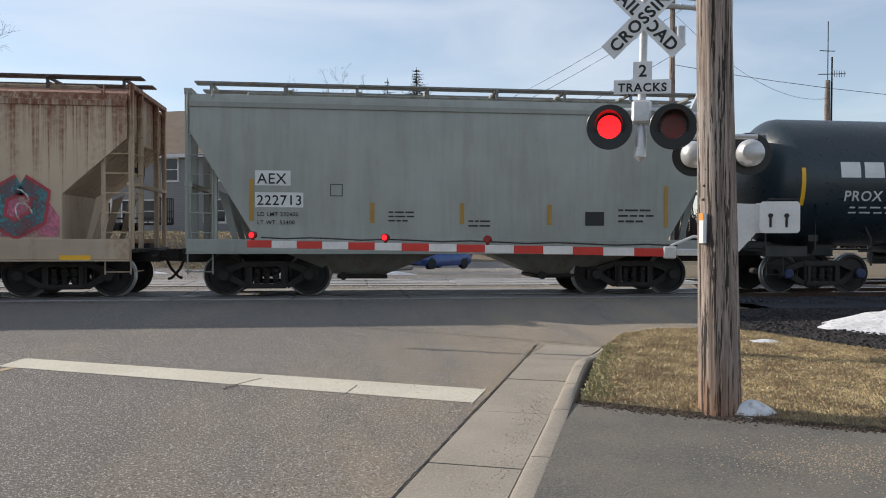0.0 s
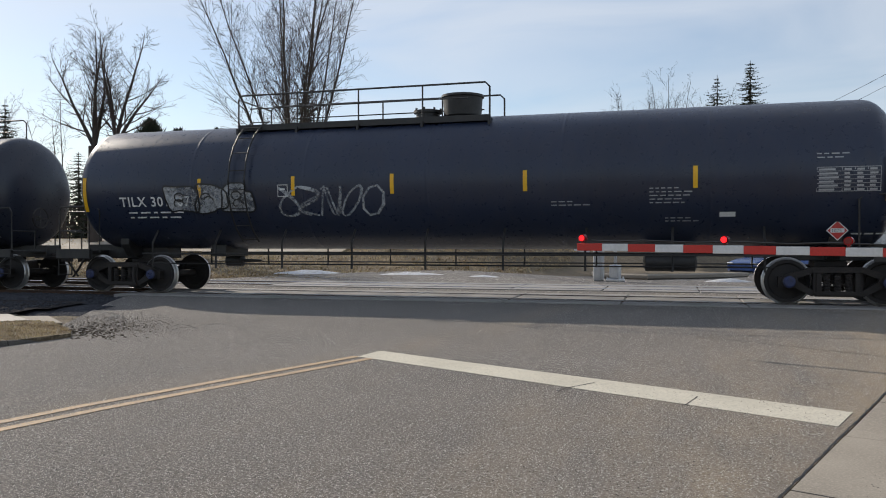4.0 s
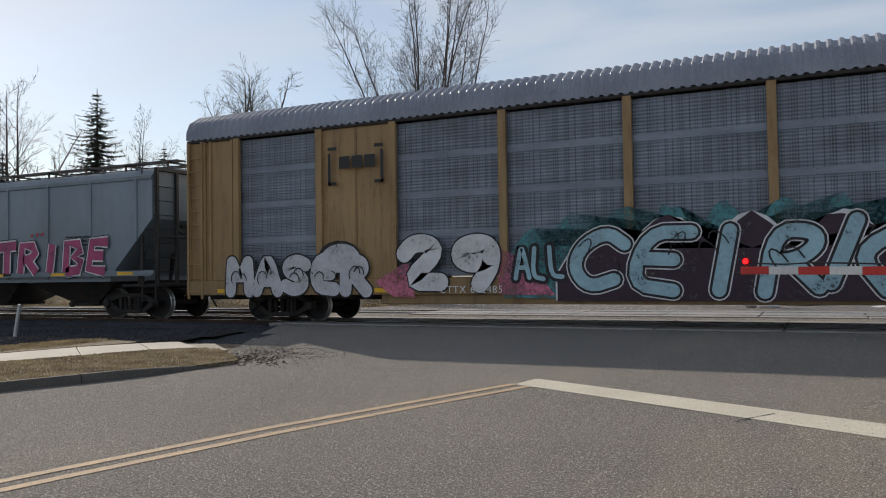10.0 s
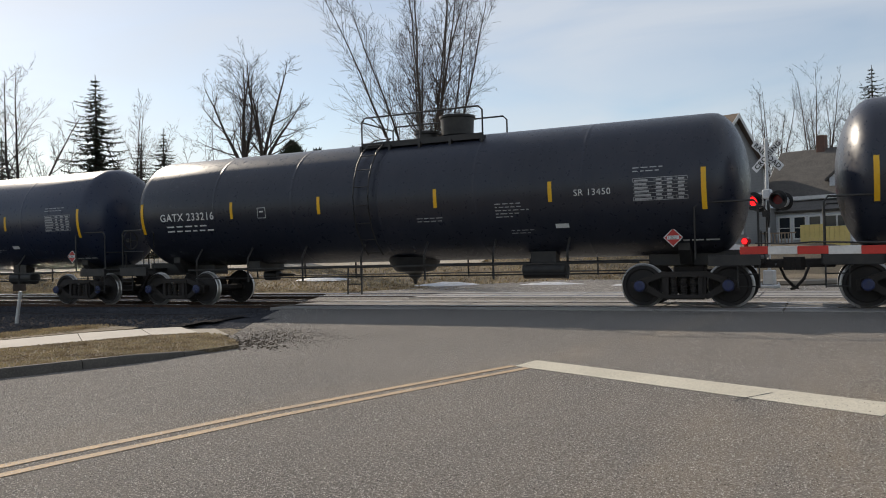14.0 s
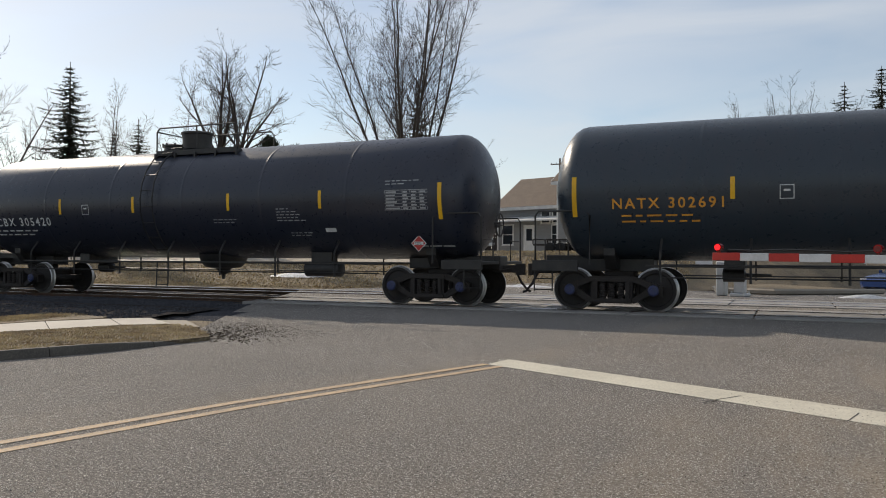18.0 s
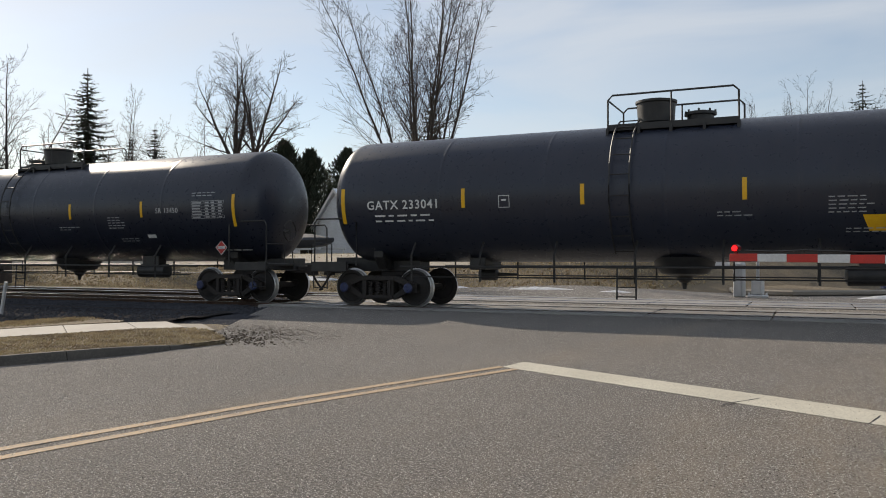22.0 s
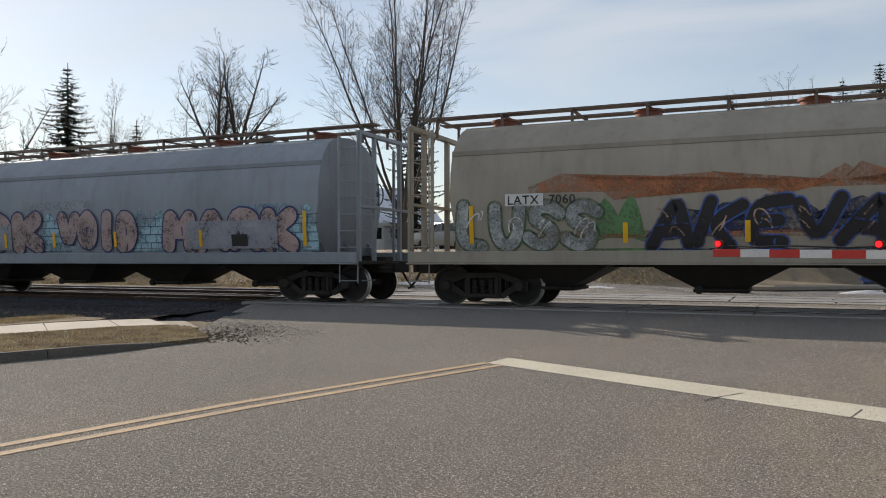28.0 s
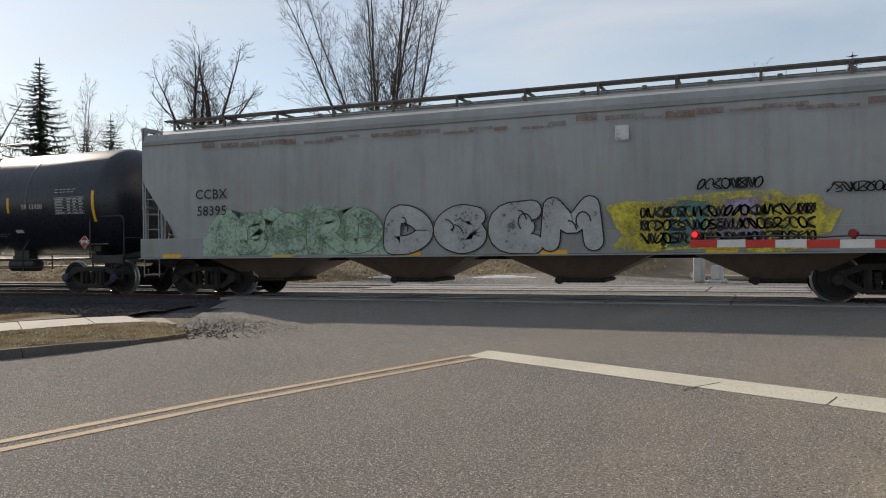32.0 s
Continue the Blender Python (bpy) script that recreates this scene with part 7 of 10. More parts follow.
        mark_side(c, side_at(lv, 0.05), K, [("LATX", 0.2, -6.15, 2.25), ("7060", 0.2, -5.22, 2.25)])
    else:
        for bx0, bx1 in ((-7.25, -6.7), (-2.1, -0.9), (1.3, 2.7), (6.1, 7.3)):
            cloud(c, ps, bx0, 1.27, bx1 - bx0, 1.2, ICE, rnd, 2)
            for row in range(5):
                decal("graffiti_brick", c, NAVY, [rect(bx0, 1.28 + 0.22 * row, bx1 - bx0, 0.022)] + [rect(bx0 + 0.36 * k + 0.18 * (row % 2), 1.30 + 0.22 * row, 0.02, 0.2) for k in range(max(1, int((bx1 - bx0) / 0.36)))], side_at(lv, 0.02), "sprayed brick lines")
        throw_up(c, ps2, "COOK", -6.95, 1.24, 4.9, 1.22, ROSE, NAVYFULL, rnd, 0.5, 0.05, tilt=0.05)
        throw_up(c, ps2, "VOID", -1.35, 1.26, 2.9, 1.15, ROSE, NAVYFULL, rnd, 0.36, 0.04, tilt=0.06)
        throw_up(c, ps2, "MARK", 2.5, 1.26, 4.2, 1.12, ROSE, NAVYFULL, rnd, 0.42, 0.045, tilt=0.06)
        over = side_at(lv, 0.07)
        for x0_, x1_ in ((-6.4, -3.25), (3.3, 6.15)):
            decal("repainted_panel", c, LILACGREY, [rect(x0_, 1.34, x1_ - x0_, 0.72, 4)], over, "streaked grey repainted panel")
        mark_side(c, side_at(lv, 0.078), K, [("LATX 7010", 0.25, -6.0, 2.14), ("LD LMT 202700 LB  91950 KG", 0.085, -5.95, 1.74), ("LT WT   60300 LB  27350 KG", 0.085, -5.95, 1.58)])
        decal("number_board", c, K, [rect(4.75, 1.4, 0.5, 0.3)], side_at(lv, 0.078), "black data board")
        scribble(c, ps2, -2.6, 2.6, 2.4, 0.24, SILVER, rnd, 0.025)
        scribble(c, ps2, -6.6, 2.6, 0.6, 0.5, NAVY, rnd, 0.03)
        scribble(c, ps2, 4.8, 2.3, 1.6, 0.3, SKYSPR, rnd, 0.025)
    for x in (-h + 2.1, -3.65, -1.3, 1.25, 4.1, h - 2.0) if rt < 2 else (-h + 2.1, -3.54, -1.56, 0.76, 3.72, h - 2.0):
        decal("reflector", c, YELLOW_REF, [rect(x, 1.4, 0.1, 0.42 if abs(x) < 6 else 0.85, 4)], side_at(lv, 0.045 if rt < 2 else 0.085), "yellow reflective strip")
    CARS.append((i, c))

tank(34, "gen_b", "TILX 732396", W, T_GREY, warn=-1.0, at=(-7.2, -0.62, 0.25))
tank(35, "gen", "GATX 233010", W, T_BLUE, side="SR 13450")
tank(36, "gen_d", "TILX 732483", W, T_BLUE, at=(-7.2, -0.48, 0.24))
h = (CUTS[37] - CUTS[38]) / 2
lv = levels_flat(h, 1.3, 1.6, 3.0, 4.0, 4.5)
c = hopper("covered_hopper_car", 2 * h, 4, lv, PAINT, (0.36, 0.38, 0.385), (0.14, 0.13, 0.12), sill=(1.0, 1.5), bay_tone=(0.2, 0.15, 0.12), cap=2)
tagged(c, "long pale grey covered hopper car with outlined graffiti", "hopper car")
ps, ps2 = side_at(lv, 0.066), side_at(lv, 0.075)
mark_side(c, ps, K, [("CCBX", 0.25, -7.62, 2.48), ("58395", 0.25, -7.58, 2.06)])
cloud(c, ps, -7.4, 1.04, 5.2, 1.25, PALEGREEN, rnd, 4)
cloud(c, side_at(lv, 0.069), -4.9, 1.3, 1.7, 0.95, MINT, rnd, 2)
throw_up(c, side_at(lv, 0.072), "BCRD", -6.4, 1.06, 4.1, 1.06, PALEGREEN, GREENSP, rnd, 0.34, 0.016, tilt=0.05)
throw_up(c, ps2, "DGEM", -2.3, 1.04, 5.0, 1.12, BODYGREY, BLACKFULL, rnd, 0.4, 0.028, marks=BLACKSPR, tilt=0.05)
for k in range(26):
    x_, l_ = -7.4 + 0.6 * k, rnd.uniform(0.3, 0.9)
    decal("rust_stain", c, RUSTBAND, [rect(x_, 3.78 - rnd.uniform(0, 0.12), l_, rnd.uniform(0.05, 0.15))], ps, "rusty stain along the roof edge")
decal("patch", c, WHITEFULL, [rect(3.0, 3.32, 0.28, 0.3)], ps2, "pale square patch")
blob_letters(c, ps2, 3.1, 1.1, 3.6, 0.95, 4, [YELSPR, TEAL, LILAC], YELSPR, rnd, YELSPR, 0.05)
for r in range(3):
    scribble(c, side_at(lv, 0.09), 3.5, 1.3 + 0.26 * r, 3.2, 0.2, K, rnd, 0.035)
scribble(c, ps2, 4.6, 2.35, 1.2, 0.2, K, rnd, 0.03)
scribble(c, ps2, 6.9, 2.2, 1.2, 0.18, K, rnd, 0.025)
CARS.append((37, c))
tank(38, "gen", "GATX 233118", W, T_BLACK, side="SR 13450")

for i, car in CARS:
    car.location = ((CUTS[i] + CUTS[i + 1]) / 2 + SHIFT.get(i, 0) + run(0), TRACK_Y, RAIL_Z)
    if car.name.startswith("tank_car"):
        kids = [o.name for o in car.children]
        note = ["orange lettering" if i in (4, 15, 20) else "white lettering"]
        if any(k.startswith("graffiti") for k in kids):
            note.append("graffiti")
        if any(k.startswith("warning") for k in kids):
            note.append("a warning sign")
        long = "long " if car["half"] > 9.5 else ""
        shade = "blue-black" if i in (5, 6, 17, 20, 22, 23, 24, 29, 30, 35, 36) else "black"
        tagged(car, "%s%s tank car with %s" % (long, shade, ", ".join(note[:-1]) + (" and " if note[1:] else "") + note[-1]), "tank car", "cars of the freight train")
    else:
        tagged(car, group="cars of the freight train")

# ---- signals and poles ----
GALVPIPE = surface("galvanised_pipe", (0.55, 0.56, 0.57), (0.42, 0.43, 0.44), 0.45, 0.4, 3, 40, 0.05)
SIGNWHITE = surface("sign_white", (0.74, 0.75, 0.76), (0.62, 0.63, 0.64), 0.45, 0, 1.5, 30, 0.05)
BLACKENAMEL = flat("black_enamel", (0.01, 0.01, 0.011), 0.35)
ARMRED = flat("reflective_red", (0.55, 0.03, 0.02), 0.4)
ARMWHITE = surface("reflective_white", (0.68, 0.68, 0.68), (0.56, 0.56, 0.56), 0.4, 0, 3, 30, 0.05)
LIT = glow("lit_red_lens", (1.0, 0.012, 0.016), 1.5)
UNLIT = flat("unlit_red_lens", (0.16, 0.012, 0.012), 0.25)
ALU = surface("cast_aluminium", (0.62, 0.63, 0.64), (0.5, 0.51, 0.52), 0.4, 0.5, 4, 40, 0.08)
POLEWOOD, pnt, pb = material("weathered_pole_wood")
grain_ = noise_tex(pnt, coords(pnt, (26, 26, 0.7)), 1.0, 6, 0.7)
split_ = noise_tex(pnt, coords(pnt, (24, 24, 0.9)), 1.1, 4, 0.75, 0.3)
patch_ = noise_tex(pnt, coords(pnt, (3, 3, 0.8)), 1.0, 4)
wood_ = mixc(pnt, ramp(pnt, grain_, [(0.41, (0, 0, 0)), (0.6, (1, 1, 1))]), (0.16, 0.122, 0.10), (0.39, 0.32, 0.275))
wood_ = mixc(pnt, ramp(pnt, patch_, [(0.5, (0, 0, 0)), (0.7, (0.5, 0.5, 0.5))]), wood_, (0.40, 0.37, 0.35))
low_ = pnt.nodes.new("ShaderNodeSeparateXYZ")
pnt.links.new(coords(pnt), low_.inputs[0])
foot_ = pnt.nodes.new("ShaderNodeMath")
foot_.operation = "MULTIPLY"
pnt.links.new(ramp(pnt, low_.outputs[2], [(0.05, (0.9, 0.9, 0.9)), (0.6, (0, 0, 0))]), foot_.inputs[0])
pnt.links.new(ramp(pnt, split_, [(0.38, (0, 0, 0)), (0.56, (1, 1, 1))]), foot_.inputs[1])
wood_ = mixc(pnt, foot_.outputs[0], wood_, (0.30, 0.13, 0.05))
wood_ = mixc(pnt, ramp(pnt, split_, [(0.525, (0, 0, 0)), (0.56, (0.95, 0.95, 0.95))]), wood_, (0.022, 0.017, 0.014))
pnt.links.new(wood_, pb.inputs["Base Color"])
pb.inputs["Roughness"].default_value = 0.95
bump(pnt, pb, grain_, 0.8, 0.02)
FACE = pose(0, 0, 0, 0, 0, -20.9)       # local -y looks back down the street


def disc_bm(r, y, t=0.01, n=28):
    bm = bmesh.new()
    lathe(bm, [(y - t / 2, r * 0.02), (y - t / 2, r), (y + t / 2, r), (y + t / 2, r * 0.02)], "Y", n)
    return fix(bm)


FLIPS = []


def flip_disc(r, parent, at, phase):
    """A disc that shows its lit or its dark face."""
    bm = disc_bm(r, 0, 0.006)
    me = bpy.data.meshes.new("lens")
    bm.to_mesh(me)
    bm.free()
    me.materials.append(UNLIT)
    me.materials.append(LIT)
    for f in me.polygons:
        if f.normal.y < -0.5:
            f.material_index = 1
    ob = part_of("lens", me, None, parent, "round red lens", 0)
    ob.location = at
    FLIPS.append((ob, Vector(at), phase))
    return ob


def flasher(parent, x, y, z, front, phase=None):
    """A signal lamp: black background disc, hood, lens and cast housing. front: -1 looks down local -y."""
    s = front
    bm = bmesh.new()
    n = 36
    prof = [(0.0, 0.147), (-0.006, 0.278), (0.0, 0.283), (0.012, 0.283), (0.012, 0.147)]
    lathe(bm, prof + prof[:1], "Y", n, cap=False)
    bg = part("background", fix(bm), BLACKENAMEL, parent, "round black background plate")
    bg.location = (x, y, z)
    bg.rotation_euler = (0, 0, 0 if s < 0 else math.pi)
    bm = bmesh.new()
    vs0, vs1 = [], []
    for i in range(17):
        a = math.pi * (-0.12 + 1.24 * i / 16)
        for rr, store in ((0.168, vs0), (0.176, vs1)):
            store.append((bm.verts.new((rr * math.cos(a), 0.0, rr * math.sin(a))), bm.verts.new((rr * math.cos(a) * 1.02, -0.30 * max(0.25, math.sin(a) * 0.6 + 0.4), rr * math.sin(a) * 1.02))))
    for i in range(16):
        for st in (vs0, vs1):
            bm.faces.new((st[i][0], st[i][1], st[i + 1][1], st[i + 1][0]))
        bm.faces.new((vs0[i][1], vs1[i][1], vs1[i + 1][1], vs0[i + 1][1]))
    hd = part("hood", fix(bm), BLACKENAMEL, bg)
    bm = bmesh.new()
    lathe(bm, [(0.36, 0.02), (0.35, 0.08), (0.30, 0.14), (0.2, 0.175), (0.17, 0.18), (0.01, 0.17)], "Y", 24)
    hs = part("housing", fix(bm), ALU, bg, "cast aluminium lamp housing")
    if phase is not None:
        flip_disc(0.146, bg, (0, 0.006, 0), phase)
    else:
        part("lens", disc_bm(0.146, 0.006, 0.006), UNLIT, bg)
    return bg


def crossbuck(parent, y, z, lettered=True):
    for a, word in ((45, "CROSSING"), (-45, "RAILROAD")):
        m = Matrix.Translation((0, y - (0.012 if a > 0 else 0.0), z)) @ Matrix.Rotation(radians(-a), 4, "Y")
        bm = bmesh.new()
        box(bm, -0.61, 0.61, -0.004, 0.004, -0.115, 0.115, 0.0, m)
        bl = part("blade", fix(bm), SIGNWHITE, parent, "white crossbuck blade", 0)
        if lettered:
            me_v, me_f = text_data(word, 0.15, 1.12, 0.006)
            w = max(p[0] for p in me_v)
            half = len(word) // 2
            vs = [m @ Vector((p[0] - w / 2, -0.008, p[1] - 0.075)) for p in me_v]
            part_of("word", pydata(vs, me_f), BLACK_PAINT, bl, "black capitals", 0)


def signal(at, lamps_z, sign_z, buck_z, top, phases, both=True, flip=False, tilt=0.0, hang=False):
    x, y = at
    sg = empty("crossing_signal", Matrix.Translation((x, y, ground_z(x, y))) @ FACE @ pose(0, 0, 0, 0, tilt, 0))
    tagged(sg, "railroad crossing signal with crossbuck and red flashing lamps", "signal")
    g = ground_z(x, y)
    bm = bmesh.new()
    tube(bm, [(0, 0, lamps_z - 0.3 if hang else 0), (0, 0, top - g)], 0.05, 14)
    lathe(bm, [(top - g, 0.075), (top - g + 0.05, 0.06), (top - g + 0.09, 0.01)], "Z", 12)
    part("mast", bm, GALVPIPE, sg, "galvanised mast")
    if hang:
        # the mast proper stands behind the wooden pole and carries the head on an arm
        bm = bmesh.new()
        tube(bm, [(1.05, 0.6, 0.0), (1.05, 0.6, top - g + 0.4)], 0.062, 14)
        part("mast", bm, GALVPIPE, sg, "galvanised mast")
        bm = bmesh.new()
        for zz in (top - g - 0.22, top - g - 0.34):
            tube(bm, [(0, 0.0, zz), (1.05, 0.6, zz)], 0.032, 8)
        tube(bm, [(0.62, 0.35, lamps_z - g + 0.28), (1.05, 0.6, top - g - 0.6)], 0.028, 8)
        tube(bm, [(0.05, 0.0, lamps_z - g + 0.22), (1.05, 0.6, lamps_z - g + 0.22)], 0.032, 8)
        part("side_arm", bm, GALVPIPE, sg, "galvanised side arm")
    bm = bmesh.new()
    bx = 1.05 if hang else 0.0
    by = 0.6 if hang else 0.0
    box(bm, bx - 0.24, bx + 0.24, by - 0.24, by + 0.24, 0.0, 0.10, 0.02)
    box(bm, bx - 0.16, bx + 0.16, by - 0.14, by + 0.14, 0.10, 0.55, 0.03)
    for i in range(4):
        lathe(bm, [(0.1, 0.03), (0.16, 0.03)], "Z", 6, (bx + 0.19 * (1 if i % 2 else -1), by + 0.19 * (1 if i > 1 else -1), 0))
    part("base", fix(bm), ALU, sg)
    bm = bmesh.new()
    z = lamps_z - g
    tube(bm, [(-0.42, 0, z + 0.22), (0.42, 0, z + 0.22)], 0.035, 10)
    box(bm, -0.12, 0.12, -0.11, 0.11, z + 0.05, z + 0.34, 0.03)
    for sx in (-0.38, 0.38):
        tube(bm, [(sx, 0, z + 0.22), (sx, -0.02, z)], 0.03, 8)
        box(bm, sx - 0.06, sx + 0.06, -0.08, 0.06, z - 0.06, z + 0.06, 0.02)
    lathe(bm, [(z - 0.42, 0.02), (z - 0.36, 0.075), (z - 0.05, 0.075), (z + 0.05, 0.04)], "Z", 12, (0, 0, 0))
    part("crossarm", fix(bm), ALU, sg, "cast crossarm")
    q = -1 if not flip else 1
    flasher(sg, -0.385, q * 0.14, z, q, phases[0])
    flasher(sg, 0.385, q * 0.14, z, q, phases[1])
    if both:
        flasher(sg, -0.385, -q * 0.3, z - 0.05, -q)
        flasher(sg, 0.385, -q * 0.3, z - 0.05, -q)
    crossbuck(sg, q * 0.09 if sign_z else -q * 0.09, buck_z - g)
    if sign_z:
        bm = bmesh.new()
        zz = sign_z - g
        prism(bm, [(-0.345, zz - 0.115), (0.345, zz - 0.115), (0.345, zz + 0.06), (0.115, zz + 0.06), (0.115, zz + 0.285), (-0.115, zz + 0.285), (-0.115, zz + 0.06), (-0.345, zz + 0.06)], -0.086, -0.080)
        pl = part("track_count_sign", fix(bm), SIGNWHITE, sg, "white sign for two tracks", 0)
        for s, sz, dy in (("TRACKS", 0.105, -0.085), ("2", 0.15, 0.10)):
            tv, tf = text_data(s, sz, 1.15, 0.004)
            w = max(p[0] for p in tv)
            part_of("word", pydata([(p[0] - w / 2, -0.091, zz + dy + p[1]) for p in tv], tf), BLACK_PAINT, pl, "black capitals", 0)
    return sg


SIG = (3.92, 9.45)
signal(SIG, 2.94, 3.47, 4.30, 4.85, (0, 1), both=False, tilt=1.2, hang=True)

# second mast with the gate
GATE = (5.08, 9.85)
gp = empty("crossing_gate", Matrix.Translation((GATE[0], GATE[1], 0)) @ FACE)
tagged(gp, "lowered crossing gate with red and white striped arm", "crossing gate")
bm = bmesh.new()
box(bm, 0.0, 0.34, -0.16, 0.22, 1.05, 1.95, 0.05)
prism(bm, [(0.2, 1.32), (0.36, 1.38), (0.62, 1.68), (0.62, 2.0), (0.2, 2.02)], -0.14, 0.2)
lathe(bm, [(-0.22, 0.05), (-0.22, 0.12), (-0.15, 0.13)], "Y", 16, (0.1, 0, 1.38))
part("gate_mechanism", fix(bm), SIGNWHITE, gp, "white gate mechanism case")
bm = bmesh.new()
prism(bm, [(0.6, 1.66), (0.64, 1.63), (1.05, 1.63), (1.08, 1.66), (1.08, 1.99), (1.05, 2.03), (0.64, 2.03), (0.6, 2.0)], -0.26, -0.20)
cw = part("counterweight", fix(bm), SIGNWHITE, gp, "white counterweight plates")
bm = bmesh.new()
prism(bm, [(0.6, 1.66), (0.64, 1.63), (1.05, 1.63), (1.08, 1.99), (0.64, 2.03), (0.6, 2.0)], 0.24, 0.30)
part("counterweight", fix(bm), SIGNWHITE, gp)
bm = bmesh.new()
for x in (0.73, 0.92):
    box(bm, x - 0.014, x + 0.014, -0.272, -0.26, 1.70, 1.86, 0.004)
    lathe(bm, [(-0.285, 0.012), (-0.285, 0.03), (-0.26, 0.03)], "Y", 8, (x, 0, 1.85))
part("weight_bolt", fix(bm), STEEL_DARK, cw)
bm = bmesh.new()
box(bm, -0.5, 0.3, -0.21, -0.16, 1.33, 1.42, 0.01)
box(bm, -0.58, -0.42, -0.225, -0.14, 1.29, 1.45, 0.015)
tube(bm, [(-0.5, -0.18, 1.45), (-0.2, -0.15, 1.58), (0.1, -0.1, 1.55)], 0.02, 6)
part("arm_bracket", fix(bm), ALU, gp)
for k in range(15):
    x1 = -0.55 - 0.405 * k
    bm = bmesh.new()
    dz = 0.006 * k
    box(bm, x1 - 0.405, x1, -0.20, -0.165, 1.315 + dz, 1.425 + dz, 0.006)
    part("arm_stripe", fix(bm), ARMRED if k % 2 == 0 else ARMWHITE, gp, "red reflective stripe" if k % 2 == 0 else "white reflective stripe", 0)
for k, (x, ph) in enumerate(((-6.55, None), (-4.45, 0), (-2.95, 1))):
    zz = 1.44 - x * 0.0148
    bm = bmesh.new()
    lathe(bm, [(-0.03, 0.03), (-0.045, 0.055), (0.045, 0.055), (0.05, 0.02)], "Y", 14, (x, -0.15, zz + 0.05))
    box(bm, x - 0.02, x + 0.02, -0.17, -0.13, zz - 0.06, zz + 0.02)
    al = part("arm_lamp", fix(bm), UNLIT, gp, "small red lamp on the arm")
    if ph is None:
        o = part("lens", disc_bm(0.042, 0, 0.006, 14), LIT, al)
        o.location = (x, -0.2, zz + 0.05)
    else:
        flip_disc(0.042, al, (x, -0.2, zz + 0.05), ph)
bm = bmesh.new()
pts = [(-0.4 - 0.4 * i, -0.18, 1.46 + 0.006 * i + 0.012 * math.sin(i * 2.1)) for i in range(16)]
tube(bm, pts, 0.012, 5)
part("lamp_cable", bm, BLACKENAMEL, gp)
ab_ = [o for o in bpy.data.objects if o.name == "crossing_signal"][0]
bm = bmesh.new()
tube(bm, [(0.64, 0.6, 2.90), (1.46, 0.6, 2.90)], 0.035, 8)
part("crossarm", bm, ALU, ab_)
flasher(ab_, 0.70, 0.95, 2.69, 1)
flasher(ab_, 1.40, 0.95, 2.71, 1)

# far-side signal beyond the tracks
signal((-1.55, 26.4), 2.95, None, 4.35, 4.8, (0, 1), both=True)
fg = empty("crossing_gate", Matrix.Translation((-2.1, 26.6, ground_z(-2.1, 26.6))) @ FACE)
tagged(fg, "crossing gate mechanism beside the far signal", "crossing gate")
bm = bmesh.new()
box(bm, -0.15, 0.15, -0.15, 0.15, 0.0, 1.1, 0.04)
part("gate_mechanism", fix(bm), GALVPIPE, fg)
bm = bmesh.new()
prism(bm, [(-0.75, 1.0), (-0.2, 0.95), (-0.2, 1.35), (-0.75, 1.45)], -0.3, -0.25)
part("counterweight", fix(bm), SIGNWHITE, fg)

# the wooden pole by the driveway
PX, PY = 3.58, 6.45
pl = empty("utility_pole", pose(PX, PY, 0))
tagged(pl, "weathered grey wooden utility pole, split and stained at its foot", "utility pole")
vs, fs = [], []
n, m = 40, 46
r_ = random.Random(2)
groove = [r_.uniform(-1, 1) for _ in range(n)]
for j in range(m + 1):
    z = -0.1 + 11.5 * (j / m) ** 1.5
    rad = 0.183 - 0.0115 * z + 0.0004 * z * z
    for i in range(n):
        a = 2 * math.pi * i / n
        k = 1 + 0.018 * groove[i] + 0.02 * noise.noise(Vector((math.cos(a) * 3, math.sin(a) * 3, z * 0.8))) - (0.035 if abs(noise.noise(Vector((math.cos(a) * 7, math.sin(a) * 7, z * 0.25)))) > 0.42 else 0)
        vs.append((rad * k * math.cos(a) - 0.024 * z, rad * k * math.sin(a), z))
for j in range(m):
    for i in range(n):
        fs.append((j * n + i, j * n + (i + 1) % n, (j + 1) * n + (i + 1) % n, (j + 1) * n + i))
part_of("post", pydata(vs, fs), POLEWOOD, pl, "split grey wood", 30)
TAG_O = flat("orange_tag", (0.75, 0.28, 0.03))
bm = bmesh.new()
box(bm, -0.215, -0.185, -0.10, -0.02, 1.52, 1.78)
tg = part("tag", fix(bm), SIGNWHITE, pl, "white warning tag nailed on", 0)
bm = bmesh.new()
box(bm, -0.219, -0.215, -0.10, -0.02, 1.72, 1.78)
part("tag_band", fix(bm), TAG_O, tg, "", 0)
bm = bmesh.new()
for k, z in enumerate((1.9, 2.02, 2.16, 2.3, 2.36, 2.62, 1.2, 3.1)):
    lathe(bm, [(-0.02, 0.014), (0.02, 0.014)], "Y", 6, (-0.19 + 0.004 * k, -0.05 - 0.006 * (k % 3), z))
part("nails", bm, STEEL_DARK, pl)

